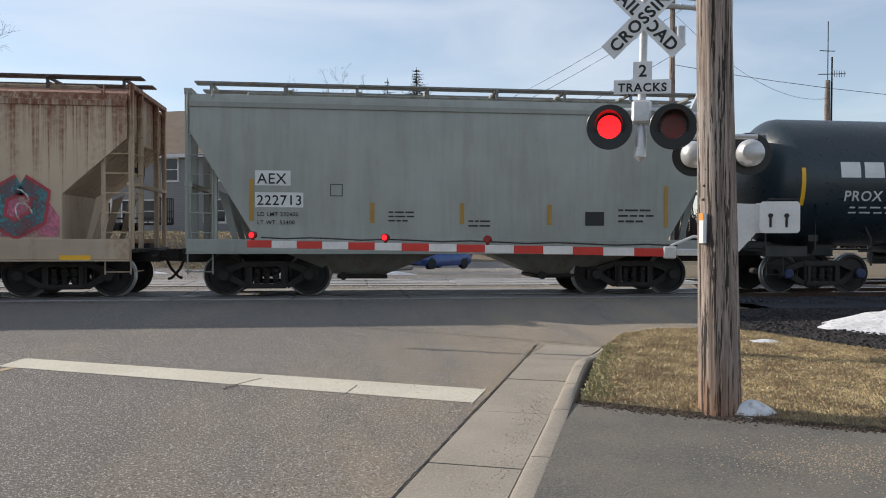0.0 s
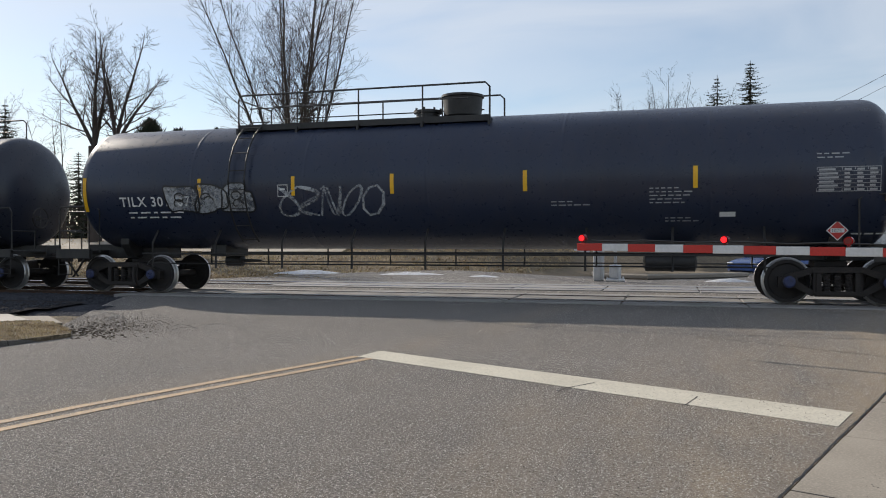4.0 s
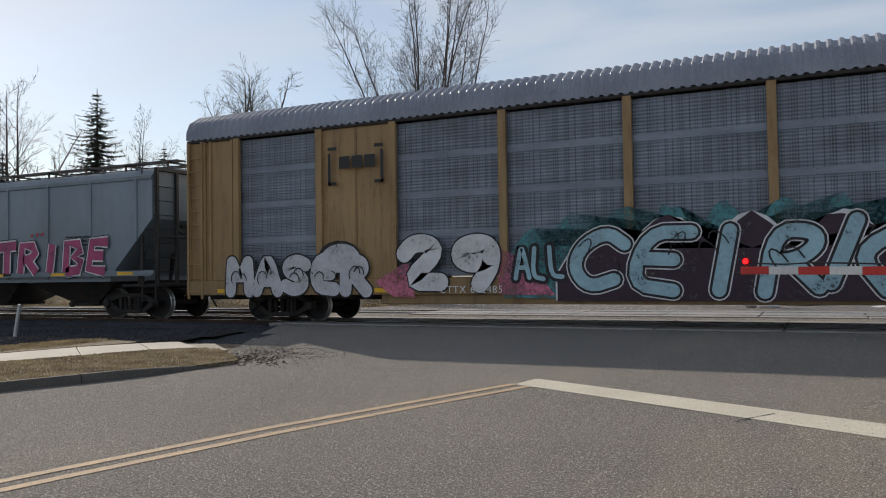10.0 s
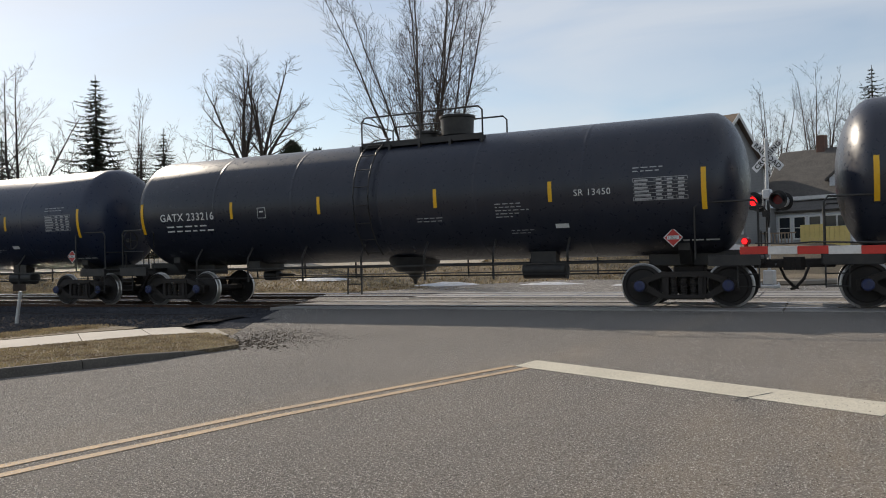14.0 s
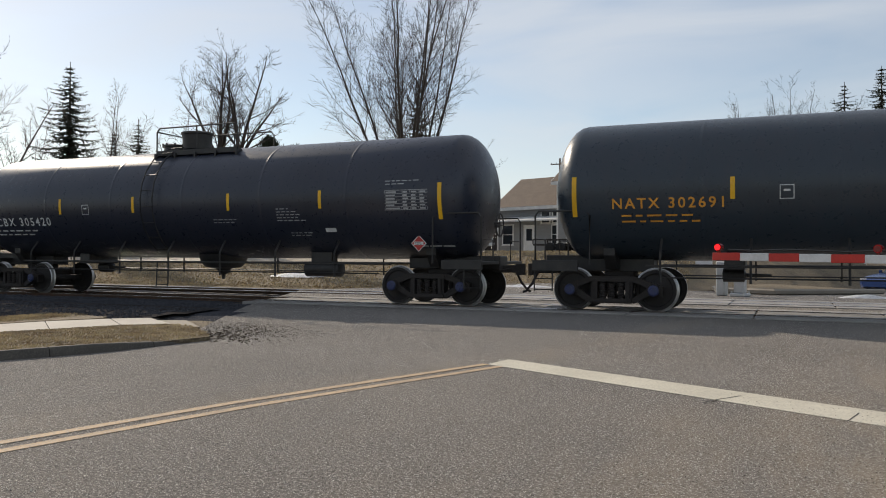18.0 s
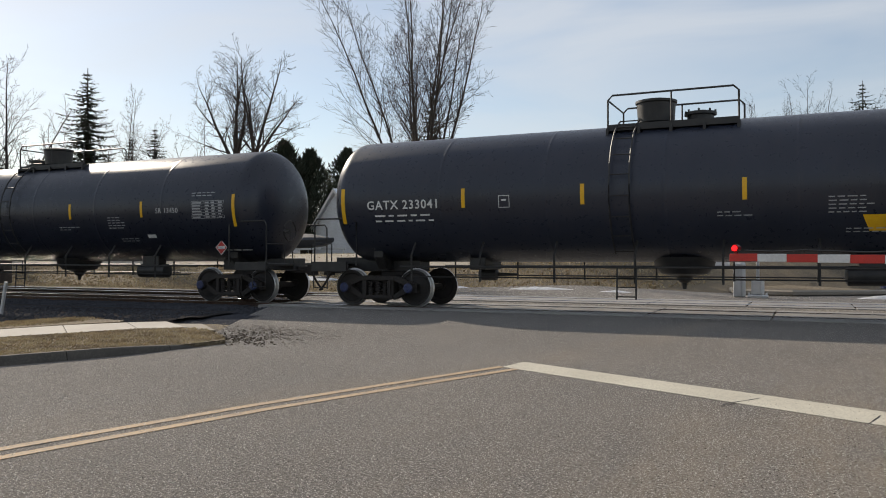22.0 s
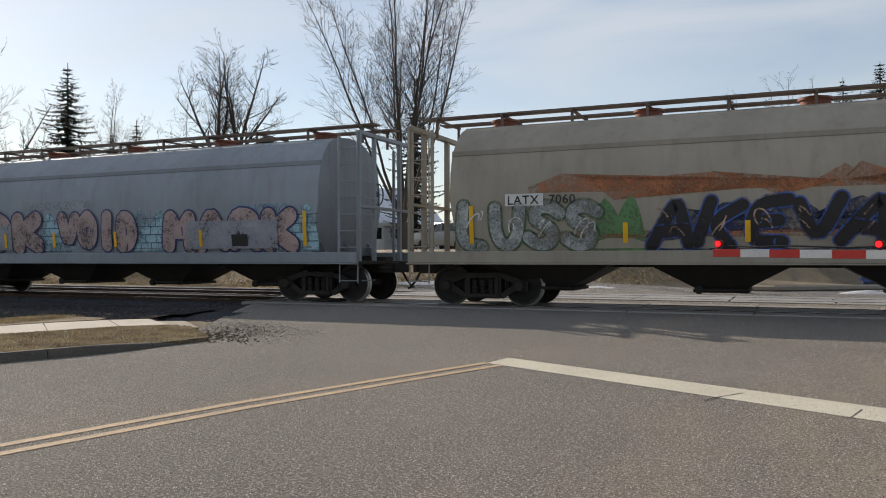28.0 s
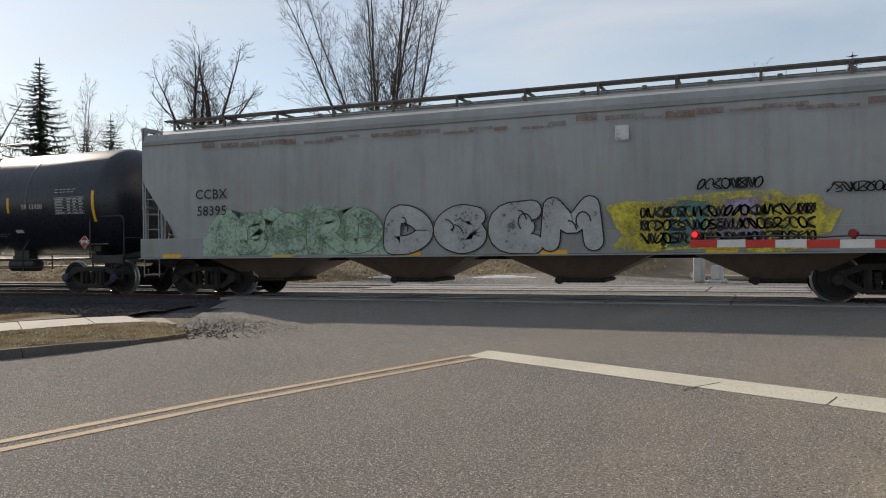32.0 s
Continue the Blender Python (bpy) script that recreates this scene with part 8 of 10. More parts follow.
# a second pole with its wires, and a radio mast, further right
def far_pole(x, y, h, arm=True):
    p = empty("utility_pole", pose(x, y, ground_z(x, y)))
    tagged(p, "distant wooden utility pole with crossarm and wires", "utility pole")
    bm = bmesh.new()
    tube(bm, [(0, 0, -0.1), (0, 0, h)], [0.16, 0.11], 10)
    part("post", bm, POLEWOOD, p)
    if arm:
        bm = bmesh.new()
        box(bm, -1.1, 1.1, -0.06, 0.06, h - 0.7, h - 0.58, 0.01)
        part("crossarm", fix(bm), POLEWOOD, p)
        bm = bmesh.new()
        for xx in (-1.0, -0.4, 0.4, 1.0):
            lathe(bm, [(h - 0.58, 0.03), (h - 0.5, 0.05), (h - 0.44, 0.03)], "Z", 8, (xx, 0, 0))
        part("insulators", bm, ALU, p)
        bm = bmesh.new()
        lathe(bm, [(h - 2.3, 0.05), (h - 2.25, 0.22), (h - 1.5, 0.22), (h - 1.45, 0.05)], "Z", 12, (0.32, -0.1, 0))
        part("transformer", bm, GALVPIPE, p)
    return p


far_pole(14.6, 33.5, 12.2)
far_pole(-24.0, 88.0, 11.0)
far_pole(19.5, 60.0, 11.5)
rm = empty("radio_mast", pose(32.7, 50.2, ground_z(32.7, 50.2)))
tagged(rm, "tall pole with radio antennas at its top", "antenna")
bm = bmesh.new()
tube(bm, [(0, 0, 0), (0, 0, 12.6)], [0.3, 0.17], 12)
part("post", bm, POLEWOOD, rm)
bm = bmesh.new()
tube(bm, [(0.3, 0, 6), (0.3, 0, 14.2)], 0.06, 6)
tube(bm, [(0.0, 0, 12.5), (0.0, 0, 16.6)], 0.035, 6)
tube(bm, [(-0.6, 0, 14.6), (0.5, 0, 14.6)], 0.03, 5)
tube(bm, [(-0.7, 0, 13.0), (1.3, 0, 13.1)], 0.03, 5)
for i in range(6):
    tube(bm, [(0.3 + 0.18 * i, 0, 12.85), (0.3 + 0.18 * i, 0, 13.3)], 0.02, 4)
part("antenna", bm, STEEL_DARK, rm)


def wire(a, b, sag, r=0.012):
    w = bmesh.new()
    a, b = Vector(a), Vector(b)
    pts = []
    for i in range(17):
        t = i / 16
        p = a.lerp(b, t)
        p.z -= sag * 4 * t * (1 - t)
        pts.append(p)
    tube(w, pts, r, 4)
    return tagged(part("power_line", w, BLACKENAMEL), "thin overhead power line sagging between poles", "power line")


wire((14.2, 33.5, 11.6), (1.5, 75, 9.5), 1.2)
wire((15.0, 33.5, 11.6), (2.5, 75, 9.0), 1.2)
wire((14.6, 33.5, 9.6), (3.5, 72, 7.6), 1.4)
wire((14.6, 33.5, 11.5), (32.7, 50.2, 11.0), 1.2)
wire((14.6, 33.5, 9.2), (52, 30, 8.8), 1.5)

# ---- grass, snow and debris ----
GRASS1 = surface("dry_grass_blade", (0.56, 0.44, 0.25), (0.25, 0.175, 0.10), 0.8, 0, 2.0, 7, 0, (0.50, 0.385, 0.21), (1, 1, 1), 0.3)
GRASS2 = surface("green_grass_blade", (0.20, 0.205, 0.10), (0.34, 0.30, 0.16), 0.8, 0, 1.2, 30, 0)


def blades(name, n, place, mat, seed, h0=0.03, h1=0.09, label="matted dry straw-coloured grass", wide=1.0):
    r = random.Random(seed)
    vs, fs = [], []
    for _ in range(n):
        x, y = place(r)
        z = ground_z(x, y) + 0.0
        z = place.z(x, y) if hasattr(place, "z") else z
        h, a, l = r.uniform(h0, h1), r.uniform(0, 6.28), r.uniform(0.3, 1.6)
        dx, dy = math.cos(a), math.sin(a)
        w = (0.0022 + 0.002 * r.random()) * wide
        k = len(vs)
        vs += [(x - dy * w, y + dx * w, z - 0.01), (x + dy * w, y - dx * w, z - 0.01), (x + dx * h * l * 0.5 + dy * w * 0.6, y + dy * h * l * 0.5 - dx * w * 0.6, z + h * 0.75), (x + dx * h * l, y + dy * h * l, z + h * (1.0 if l < 1 else 0.7))]
        fs += [(k, k + 1, k + 2), (k, k + 2, k + 3)]
    return tagged(part_of(name, pydata(vs, fs), mat, None, "", 0), label, "grass", kind="stuff")


lawn_pts = [(2.5, 7.02), (3.35, 6.42), (4.6, 5.7), (9.2, 3.7), (13, 3.5), (13.5, 5.4), (10.5, 6.8), (8.5, 8.3), (7.6, 9.6), (7.1, 10.6), (6.7, 11.5), (6.1, 11.9), (5.2, 11.9), (4.5, 11.5), (3.95, 10.6), (3.3, 9.1)]
lawn_poly = poly_slab("lawn", lawn_pts, -0.1, 0.045, EARTH)
tagged(lawn_poly, "dry trampled lawn beside the crossing", "lawn", kind="structure")


def top_of(ob):
    """The height of a slab's upper face over a place."""
    from mathutils.bvhtree import BVHTree
    tree = BVHTree.FromPolygons([v.co for v in ob.data.vertices], [tuple(p.vertices) for p in ob.data.polygons])

    def z(x, y):
        hit = tree.ray_cast(Vector((x, y, 5)), Vector((0, 0, -1)))
        return hit[0].z if hit[0] else ground_z(x, y)
    return z


def inside(pts, x, y):
    c = False
    n = len(pts)
    for i in range(n):
        (x0, y0), (x1, y1) = pts[i], pts[(i + 1) % n]
        if (y0 > y) != (y1 > y) and x < (x1 - x0) * (y - y0) / (y1 - y0) + x0:
            c = not c
    return c


def in_lawn(r):
    while True:
        x, y = r.uniform(2.4, 11.5), r.uniform(3.8, 13.4)
        if inside(lawn_pts, x, y) and (x < 8 or r.random() < 0.5):
            return x, y


lawn_top = top_of(lawn_poly)
in_lawn.z = lawn_top
blades("dry_grass", 130000, in_lawn, GRASS1, 5, 0.006, 0.03)
blades("green_grass", 6000, in_lawn, GRASS2, 15, 0.008, 0.035, "olive-green blades among the dry grass")


def kerb_tuft(r):
    while True:
        q = r.uniform(6.4, 11.3)
        p = -0.2 + abs(r.gauss(0, 0.14))
        x, y = street(p, q)
        if inside(lawn_pts, x, y):
            return x, y


kerb_tuft.z = lawn_top
blades("green_grass", 1500, kerb_tuft, GRASS2, 6, 0.015, 0.05, "greener tufts of grass along the kerb")


def in_verge(r):
    while True:
        x, y = r.uniform(-20, -7.0), r.uniform(-3.0, 14.2)
        if inside(verge_pts, x, y):
            return x, y


in_verge.z = top_of(verge)
blades("dry_grass", 80000, in_verge, GRASS1, 7, 0.01, 0.035)


def path_side(r):
    while True:
        x, y = street(-17.0 - 1.2 * r.random() ** 0.7, r.uniform(-6, 6.7))
        if inside(strip_pts, x, y):
            return x, y


path_side.z = lambda x, y: ground_z(x, y) + 0.085
blades("dry_grass", 16000, path_side, GRASS1, 8, 0.02, 0.06)


def bank(r):
    while True:
        x, y = r.uniform(-62, -4), r.uniform(26.3, 40)
        p = UX * x + UY * y
        if p < -16:
            return x, y


bank.z = lambda x, y: ground_z(x, y) - 0.06
blades("dry_grass", 60000, bank, GRASS1, 9, 0.04, 0.12, "long dry grass on the bank beyond the tracks", 5.0)


def snow_heap(name, x, y, sx, sy, h, seed, label="dirty heap of old snow", zoff=0.0):
    r = random.Random(seed)
    n, m = 30, 9
    vs, fs = [(x, y, ground_z(x, y) + h + zoff)], []
    for j in range(1, m + 1):
        t = j / m
        for i in range(n):
            a = 2 * math.pi * i / n
            k = t * (1 + 0.22 * noise.noise(Vector((math.cos(a) * 2 + seed, math.sin(a) * 2, 0))))
            xx, yy = x + sx * k * math.cos(a), y + sy * k * math.sin(a)
            zz = h * (1 - t ** 1.7) * (1 + 0.35 * noise.noise(Vector((xx * 3.1, yy * 3.1, seed)))) - 0.02 * t
            vs.append((xx, yy, ground_z(xx, yy) + zz + zoff))
    for i in range(n):
        fs.append((0, 1 + i, 1 + (i + 1) % n))
    for j in range(m - 1):
        for i in range(n):
            a, b = 1 + j * n + i, 1 + j * n + (i + 1) % n
            fs.append((a, a + n, b + n, b))
    return tagged(part_of(name, pydata(vs, fs), SNOW, None, "", 50), label, "snow")


# stone whose colour holds the shade among backlit stones and beside the train
SHADESTONE = surface("dark_shoulder_stone", (0.022, 0.021, 0.022), (0.05, 0.046, 0.046), 0.95, 0, 1.2, 22, 0.9, (0.10, 0.096, 0.096), bdist=0.03)
for stone_node in SHADESTONE.node_tree.nodes:
    if stone_node.type == "BSDF_PRINCIPLED":
        stone_node.inputs["Specular IOR Level"].default_value = 0.0
shoulder_pts = [(6.1, 11.92), (6.72, 11.5), (7.12, 10.6), (7.62, 9.6), (8.52, 8.3), (10.5, 6.82), (13.5, 5.45), (22, 7), (22, 14.2), (7.2, 14.2)]
shoulder = sheet("gravel_shoulder", [6 + 0.25 * i for i in range(65)], [5.4 + 0.25 * j for j in range(37)], SHADESTONE, 0.016, lambda x, y: inside(shoulder_pts, x, y))
tagged(shoulder, "dark gravel slope between lawn and track, deepened for the train's shade", "gravel", kind="structure")
snow_heap("snow_mound", 10.9, 12.0, 3.1, 1.4, 0.38, 3)
snow_heap("snow_mound", 3.83, 6.33, 0.25, 0.16, 0.13, 5, "small heap of snow at the pole's foot", 0.02)
snow_heap("snow_patch", 6.3, 10.6, 0.35, 0.2, 0.05, 8, "thin patch of old snow on the grass", 0.04)
for k, (x, y, sx, sy) in enumerate(((-13.5, 28.6, 1.4, 0.35), (-9.0, 28.2, 1.8, 0.3), (-6.2, 27.6, 0.9, 0.25), (-20.5, 30.2, 1.5, 0.3), (2.0, 27.2, 0.8, 0.25))):
    snow_heap("snow_patch", x, y, sx, sy, 0.12, 11 + k, "thin streak of old snow on the bank")

# crumbs of gravel on the street, by the verge's end and along the gutter
def grit_z(a, b):
    """The top of what lies at a place: ballast, driveway, gutter or street."""
    p, q = UX * a + UY * b, VX * a + VY * b
    if b > 14.2 and a < -11:
        return 0.186
    if a < -11.5 and p < -16.0:
        return ground_z(a, b) + 0.03
    lift = 0.024 if p > -0.255 and b < 7.05 else 0.014 if -1.06 < p < -0.42 and q < 11.2 else 0.006
    return ground_z(a, b) + lift


def grit(name, n, place, seed, mat, s0, s1):
    r = random.Random(seed)
    spots = []
    for _ in range(n):
        x, y = place(r)
        spots.append((x, x + 0.001, y, y + 0.001, grit_z))
    vs, fs = [], []
    base = [(-1, -1, -0.6), (1, -1, -0.6), (1, 1, -0.6), (-1, 1, -0.6), (-0.6, -0.6, 0.7), (0.6, -0.7, 0.6), (0.6, 0.6, 0.7), (-0.6, 0.5, 0.6)]
    quad = [(0, 1, 5, 4), (1, 2, 6, 5), (2, 3, 7, 6), (3, 0, 4, 7), (4, 5, 6, 7)]
    for x0, _, y0, _, zf in spots:
        s = r.uniform(s0, s1)
        rot = Euler((0, 0, r.uniform(0, 6))).to_matrix()
        k = len(vs)
        z = zf(x0, y0)
        for b in base:
            q = rot @ Vector((b[0] * s * r.uniform(0.7, 1.2), b[1] * s * r.uniform(0.6, 1.1), b[2] * s * 0.7))
            vs.append((x0 + q.x, y0 + q.y, z + q.z + s * 0.3))
        fs += [tuple(i + k for i in f) for f in quad]
    return tagged(part_of(name, pydata(vs, fs), mat, None, "", 0), "loose grit and gravel crumbs on the asphalt", "gravel", kind="stuff")


TARCHIP = surface("dark_stone_chip", (0.03, 0.028, 0.027), (0.055, 0.05, 0.046), 0.9, 0, 9, 30, 0.1)
CRUMB = surface("gravel_crumb", (0.16, 0.14, 0.12), (0.26, 0.22, 0.19), 0.9, 0, 5, 30, 0.3)
grit("gravel", 420, lambda r: street(-1.2 - abs(r.gauss(0, 0.9)), r.uniform(2.0, 9.5)), 1, CRUMB, 0.002, 0.007)
DEBRIS = surface("dark_debris", (0.045, 0.036, 0.028), (0.11, 0.085, 0.06), 0.95, 0, 5, 30, 0.3)


def kerb_end(r):
    t = abs(r.gauss(0, 0.55))
    return street(-12.35 - 0.55 * t + r.gauss(0, 0.5), 6.85 + 0.95 * t + r.gauss(0, 0.2))


grit("gravel", 520, kerb_end, 2, DEBRIS, 0.004, 0.018)
grit("gravel", 1500, lambda r: street(-13.0 + r.gauss(0, 0.9), 7.9 + r.gauss(0, 0.4)), 16, CRUMB, 0.003, 0.012)
grit("gravel", 450, lambda r: street(-0.55 + r.gauss(0, 0.09), 6.3 + r.gauss(0, 1.0)), 3, CRUMB, 0.002, 0.006)
grit("gravel", 1500, lambda r: street(r.uniform(-0.2, 4.5), r.uniform(2.5, 7.2)), 4, CRUMB, 0.002, 0.006)


def lawn_rim(r):
    t = r.random() ** 0.8
    x, y = (2.5 + 0.85 * t * 2, 6.96 - 0.63 * t * 2) if t < 0.5 else (3.35 + 1.9 * (t - 0.5) * 2, 6.33 - 1.0 * (t - 0.5) * 2)
    return x + r.gauss(0, 0.05), y + r.gauss(0, 0.07)


grit("leaf_litter", 1600, lawn_rim, 14, surface("dead_leaf", (0.03, 0.022, 0.016), (0.07, 0.05, 0.034), 0.9, 0, 5, 30, 0.3), 0.004, 0.014)
grit("gravel", 1800, lambda r: (3.7 + r.gauss(0, 0.45), 4.95 + r.gauss(0, 0.35)), 9, surface("pale_grit", (0.42, 0.34, 0.24), (0.30, 0.24, 0.18), 0.9, 0, 5, 30, 0.3), 0.002, 0.006)
grit("gravel", 900, lambda r: street(-1.6 - abs(r.gauss(0, 0.9)), r.uniform(2.0, 9.5)), 10, surface("dark_grit", (0.05, 0.042, 0.036), (0.09, 0.075, 0.06), 0.9, 0, 5, 30, 0.3), 0.002, 0.005)


def on_shoulder(r):
    while True:
        x, y = r.uniform(4.5, 16), r.uniform(6.5, 14)
        if inside([(6.15, 11.95), (6.75, 11.5), (7.6, 9.65), (8.5, 8.4), (10.5, 6.9), (16, 6), (16, 14), (7.2, 14)], x, y):
            return x, y


side_pts = [street(-15.75, 7.3), street(-16.2, 6.72), street(-16.45, 6.74), street(-17.5, 6.44), street(-17.99, 6.08), street(-18.24, 5.06), street(-18.24, -11), (-45, 0), (-45, 14.6), (-11.85, 14.6), (-12.25, 12.95)]
# base sheet kept near black to stand for shade between the stones
side_bed = sheet("ballast_shoulder", [-45 + 0.3 * i for i in range(112)], [0.15 * j for j in range(100)], SHADESTONE, 0.03, lambda x, y: inside(side_pts, x, y))
tagged(side_bed, "crushed stone spread beside the tracks, darkened for the stones' own shade", "ballast", kind="structure")


def on_side_bed(r):
    while True:
        x, y = r.uniform(-30, -11.6), r.uniform(4, 16.6)
        p, q = UX * x + UY * y, VX * x + VY * y
        if (p < -18.25 or (q > 6.75 and p < -16.2 - 0.15 * (q - 7))) or y > 14.6:
            return x, y


grit("gravel", 20000, on_side_bed, 13, BALLAST, 0.016, 0.042)
stake = empty("marker_stake", pose(-17.2, 12.5, ground_z(-17.2, 12.5)))
tagged(stake, "thin pale stake leaning in the ballast", "marker post")
bm = bmesh.new()
box(bm, -0.035, 0.035, -0.03, 0.03, -0.1, 0.82, 0.008, Matrix.Rotation(radians(12), 4, "Y"))
part("post", fix(bm), GALVPIPE, stake)
grit("gravel", 9000, on_shoulder, 12, SHADESTONE, 0.015, 0.045)
# chips of worn stone over the street, made pale to stand for sun glints
GLINTCHIP = surface("pale_stone_chip", (0.62, 0.58, 0.52), (0.42, 0.39, 0.35), 0.7, 0, 9, 30, 0.1)
grit("gravel", 26000, lambda r: street(r.uniform(-11.5, -1.2), 1.0 + 8.5 * r.random() ** 1.2), 21, GLINTCHIP, 0.0022, 0.0052)
grit("gravel", 5000, lambda r: street(r.uniform(-11.5, -1.2), 1.0 + 8.5 * r.random() ** 1.3), 22, TARCHIP, 0.0015, 0.0035)
# tar joint and cracks
TAR = flat("tar_seal", (0.012, 0.012, 0.012), 0.5)


def crack(pts, w, seed, label="dark crack in the asphalt"):
    r = random.Random(seed)
    path = []
    for (x0, y0), (x1, y1) in zip(pts, pts[1:]):
        n = max(2, int(math.hypot(x1 - x0, y1 - y0) / 0.08))
        for i in range(n):
            t = i / n
            path.append((x0 + (x1 - x0) * t + r.gauss(0, 0.4) * w, y0 + (y1 - y0) * t + r.gauss(0, 0.4) * w))
    path.append(pts[-1])
    vs, fs = [], []
    for i, (x, y) in enumerate(path):
        a, b = path[max(i - 1, 0)], path[min(i + 1, len(path) - 1)]
        dx, dy = b[0] - a[0], b[1] - a[1]
        l = math.hypot(dx, dy) or 1
        ww = w * r.uniform(0.5, 1.3)
        for s in (-1, 1):
            vs.append((x - s * dy / l * ww, y + s * dx / l * ww, ground_z(x, y) + (0.027 if UX * x + UY * y > -0.2 and y < 7 else 0.009)))
        if i:
            k = 2 * i
            fs.append((k - 2, k, k + 1, k - 1))
    return tagged(part_of("crack", pydata(vs, fs), TAR, None, "", 0), label, "crack", kind="structure")


crack([street(-1.085, -6), street(-1.085, 3), street(-1.085, 11.2)], 0.010, 1, "dark tar joint between street and gutter")
crack([(0.55, 12.55), (2.4, 11.6), (3.8, 10.8)], 0.010, 2)
crack([(-0.95, 8.1), (-0.85, 8.35), (-0.62, 8.72)], 0.010, 3)
crack([(0.3, 7.75), (0.42, 8.2)], 0.007, 5)
crack([(-12, 16.1), (-4, 15.9), (5, 15.6)], 0.012, 4)

# ---- houses ----
def siding(name, c, pitch=0.11):
    m, nt, b = material(name)
    v = coords(nt)
    w = nt.nodes.new("ShaderNodeTexWave")
    w.wave_type, w.bands_direction, w.wave_profile = "BANDS", "Z", "SAW"
    w.inputs["Scale"].default_value = 0.314 / pitch
    nt.links.new(v, w.inputs["Vector"])
    big = noise_tex(nt, v, 0.8, 4)
    col = mixc(nt, ramp(nt, big, [(0.3, (0, 0, 0)), (0.7, (1, 1, 1))]), c, tuple(x * 0.85 for x in c))
    col = mixc(nt, ramp(nt, w.outputs[0], [(0.0, (0.75, 0.75, 0.75)), (0.16, (0, 0, 0))]), col, tuple(x * 0.35 for x in c))
    nt.links.new(col, b.inputs["Base Color"])
    b.inputs["Roughness"].default_value = 0.6
    bump(nt, b, w.outputs[0], 0.6, 0.012)
    return m


SIDE_GREY = siding("grey_siding", (0.25, 0.255, 0.26))
SIDE_WHITE = siding("white_siding", (0.66, 0.68, 0.71))
SIDE_BLUE = siding("blue_siding", (0.20, 0.34, 0.55))
SIDE_PALE = siding("pale_siding", (0.5, 0.52, 0.52))
SHINGLE_BROWN = surface("brown_shingles", (0.15, 0.112, 0.085), (0.105, 0.078, 0.06), 0.9, 0, 1.2, 12, 0.6, (0.20, 0.155, 0.12), (1, 1, 2.5), bdist=0.02)
SHINGLE_DARK = surface("dark_shingles", (0.06, 0.057, 0.055), (0.1, 0.092, 0.085), 0.9, 0, 1.2, 12, 0.6, (0.14, 0.13, 0.12), (1, 1, 2.5), bdist=0.02)
METALROOF = surface("pale_metal_roof", (0.72, 0.77, 0.84), (0.60, 0.65, 0.72), 0.4, 0.1, 0.5, 20, 0.05)
TRIM = flat("white_trim", (0.72, 0.72, 0.71), 0.5)
m_, nt_, b_ = material("window_glass")
b_.inputs["Base Color"].default_value = (0.02, 0.024, 0.03, 1)
b_.inputs["Roughness"].default_value = 0.08
GLASS = m_
YELLOWBOARD = surface("yellow_boards", (0.72, 0.56, 0.20), (0.6, 0.46, 0.16), 0.7, 0, 2, 20, 0.2)
BRICKRED = surface("red_brick", (0.16, 0.085, 0.065), (0.11, 0.07, 0.055), 0.9, 0, 4, 30, 0.4)


def window(house, x, z, w, h, side="front", depth=0.0, door=False):
    """side front: on y=0; right: on x=depth."""
    if side == "front":
        m = pose(x, 0, z)
    else:
        m = pose(depth, x, z, 0, 0, 90)
    bm = bmesh.new()
    t = 0.09
    for a in ((-w / 2 - t, -w / 2, -t, h + t), (w / 2, w / 2 + t, -t, h + t), (-w / 2, w / 2, h, h + t), (-w / 2, w / 2, -t, 0)):
        box(bm, a[0], a[1], -0.06, 0.02, a[2], a[3], 0.008)
    if not door:
        box(bm, -w / 2, w / 2, -0.045, 0.01, h / 2 - 0.025, h / 2 + 0.025)
        box(bm, -w / 2 - t - 0.04, w / 2 + t + 0.04, -0.1, 0.0, -t - 0.05, -t)
    fr = part("door" if door else "window", fix(bm), TRIM, house, "white-framed door" if door else "white-framed sash window", 20)
    fr.matrix_local = m
    bm = bmesh.new()
    if door:
        box(bm, -w / 2, w / 2, -0.03, 0.0, 0, h, 0.01)
        part("leaf", fix(bm), TRIM, fr)
        bm = bmesh.new()
        box(bm, -w * 0.3, w * 0.3, -0.045, -0.03, h * 0.45, h * 0.9)
        part("pane", fix(bm), GLASS, fr)
    else:
        box(bm, -w / 2, w / 2, -0.022, -0.012, 0, h)
        part("pane", fix(bm), GLASS, fr, "", 0)
    return fr


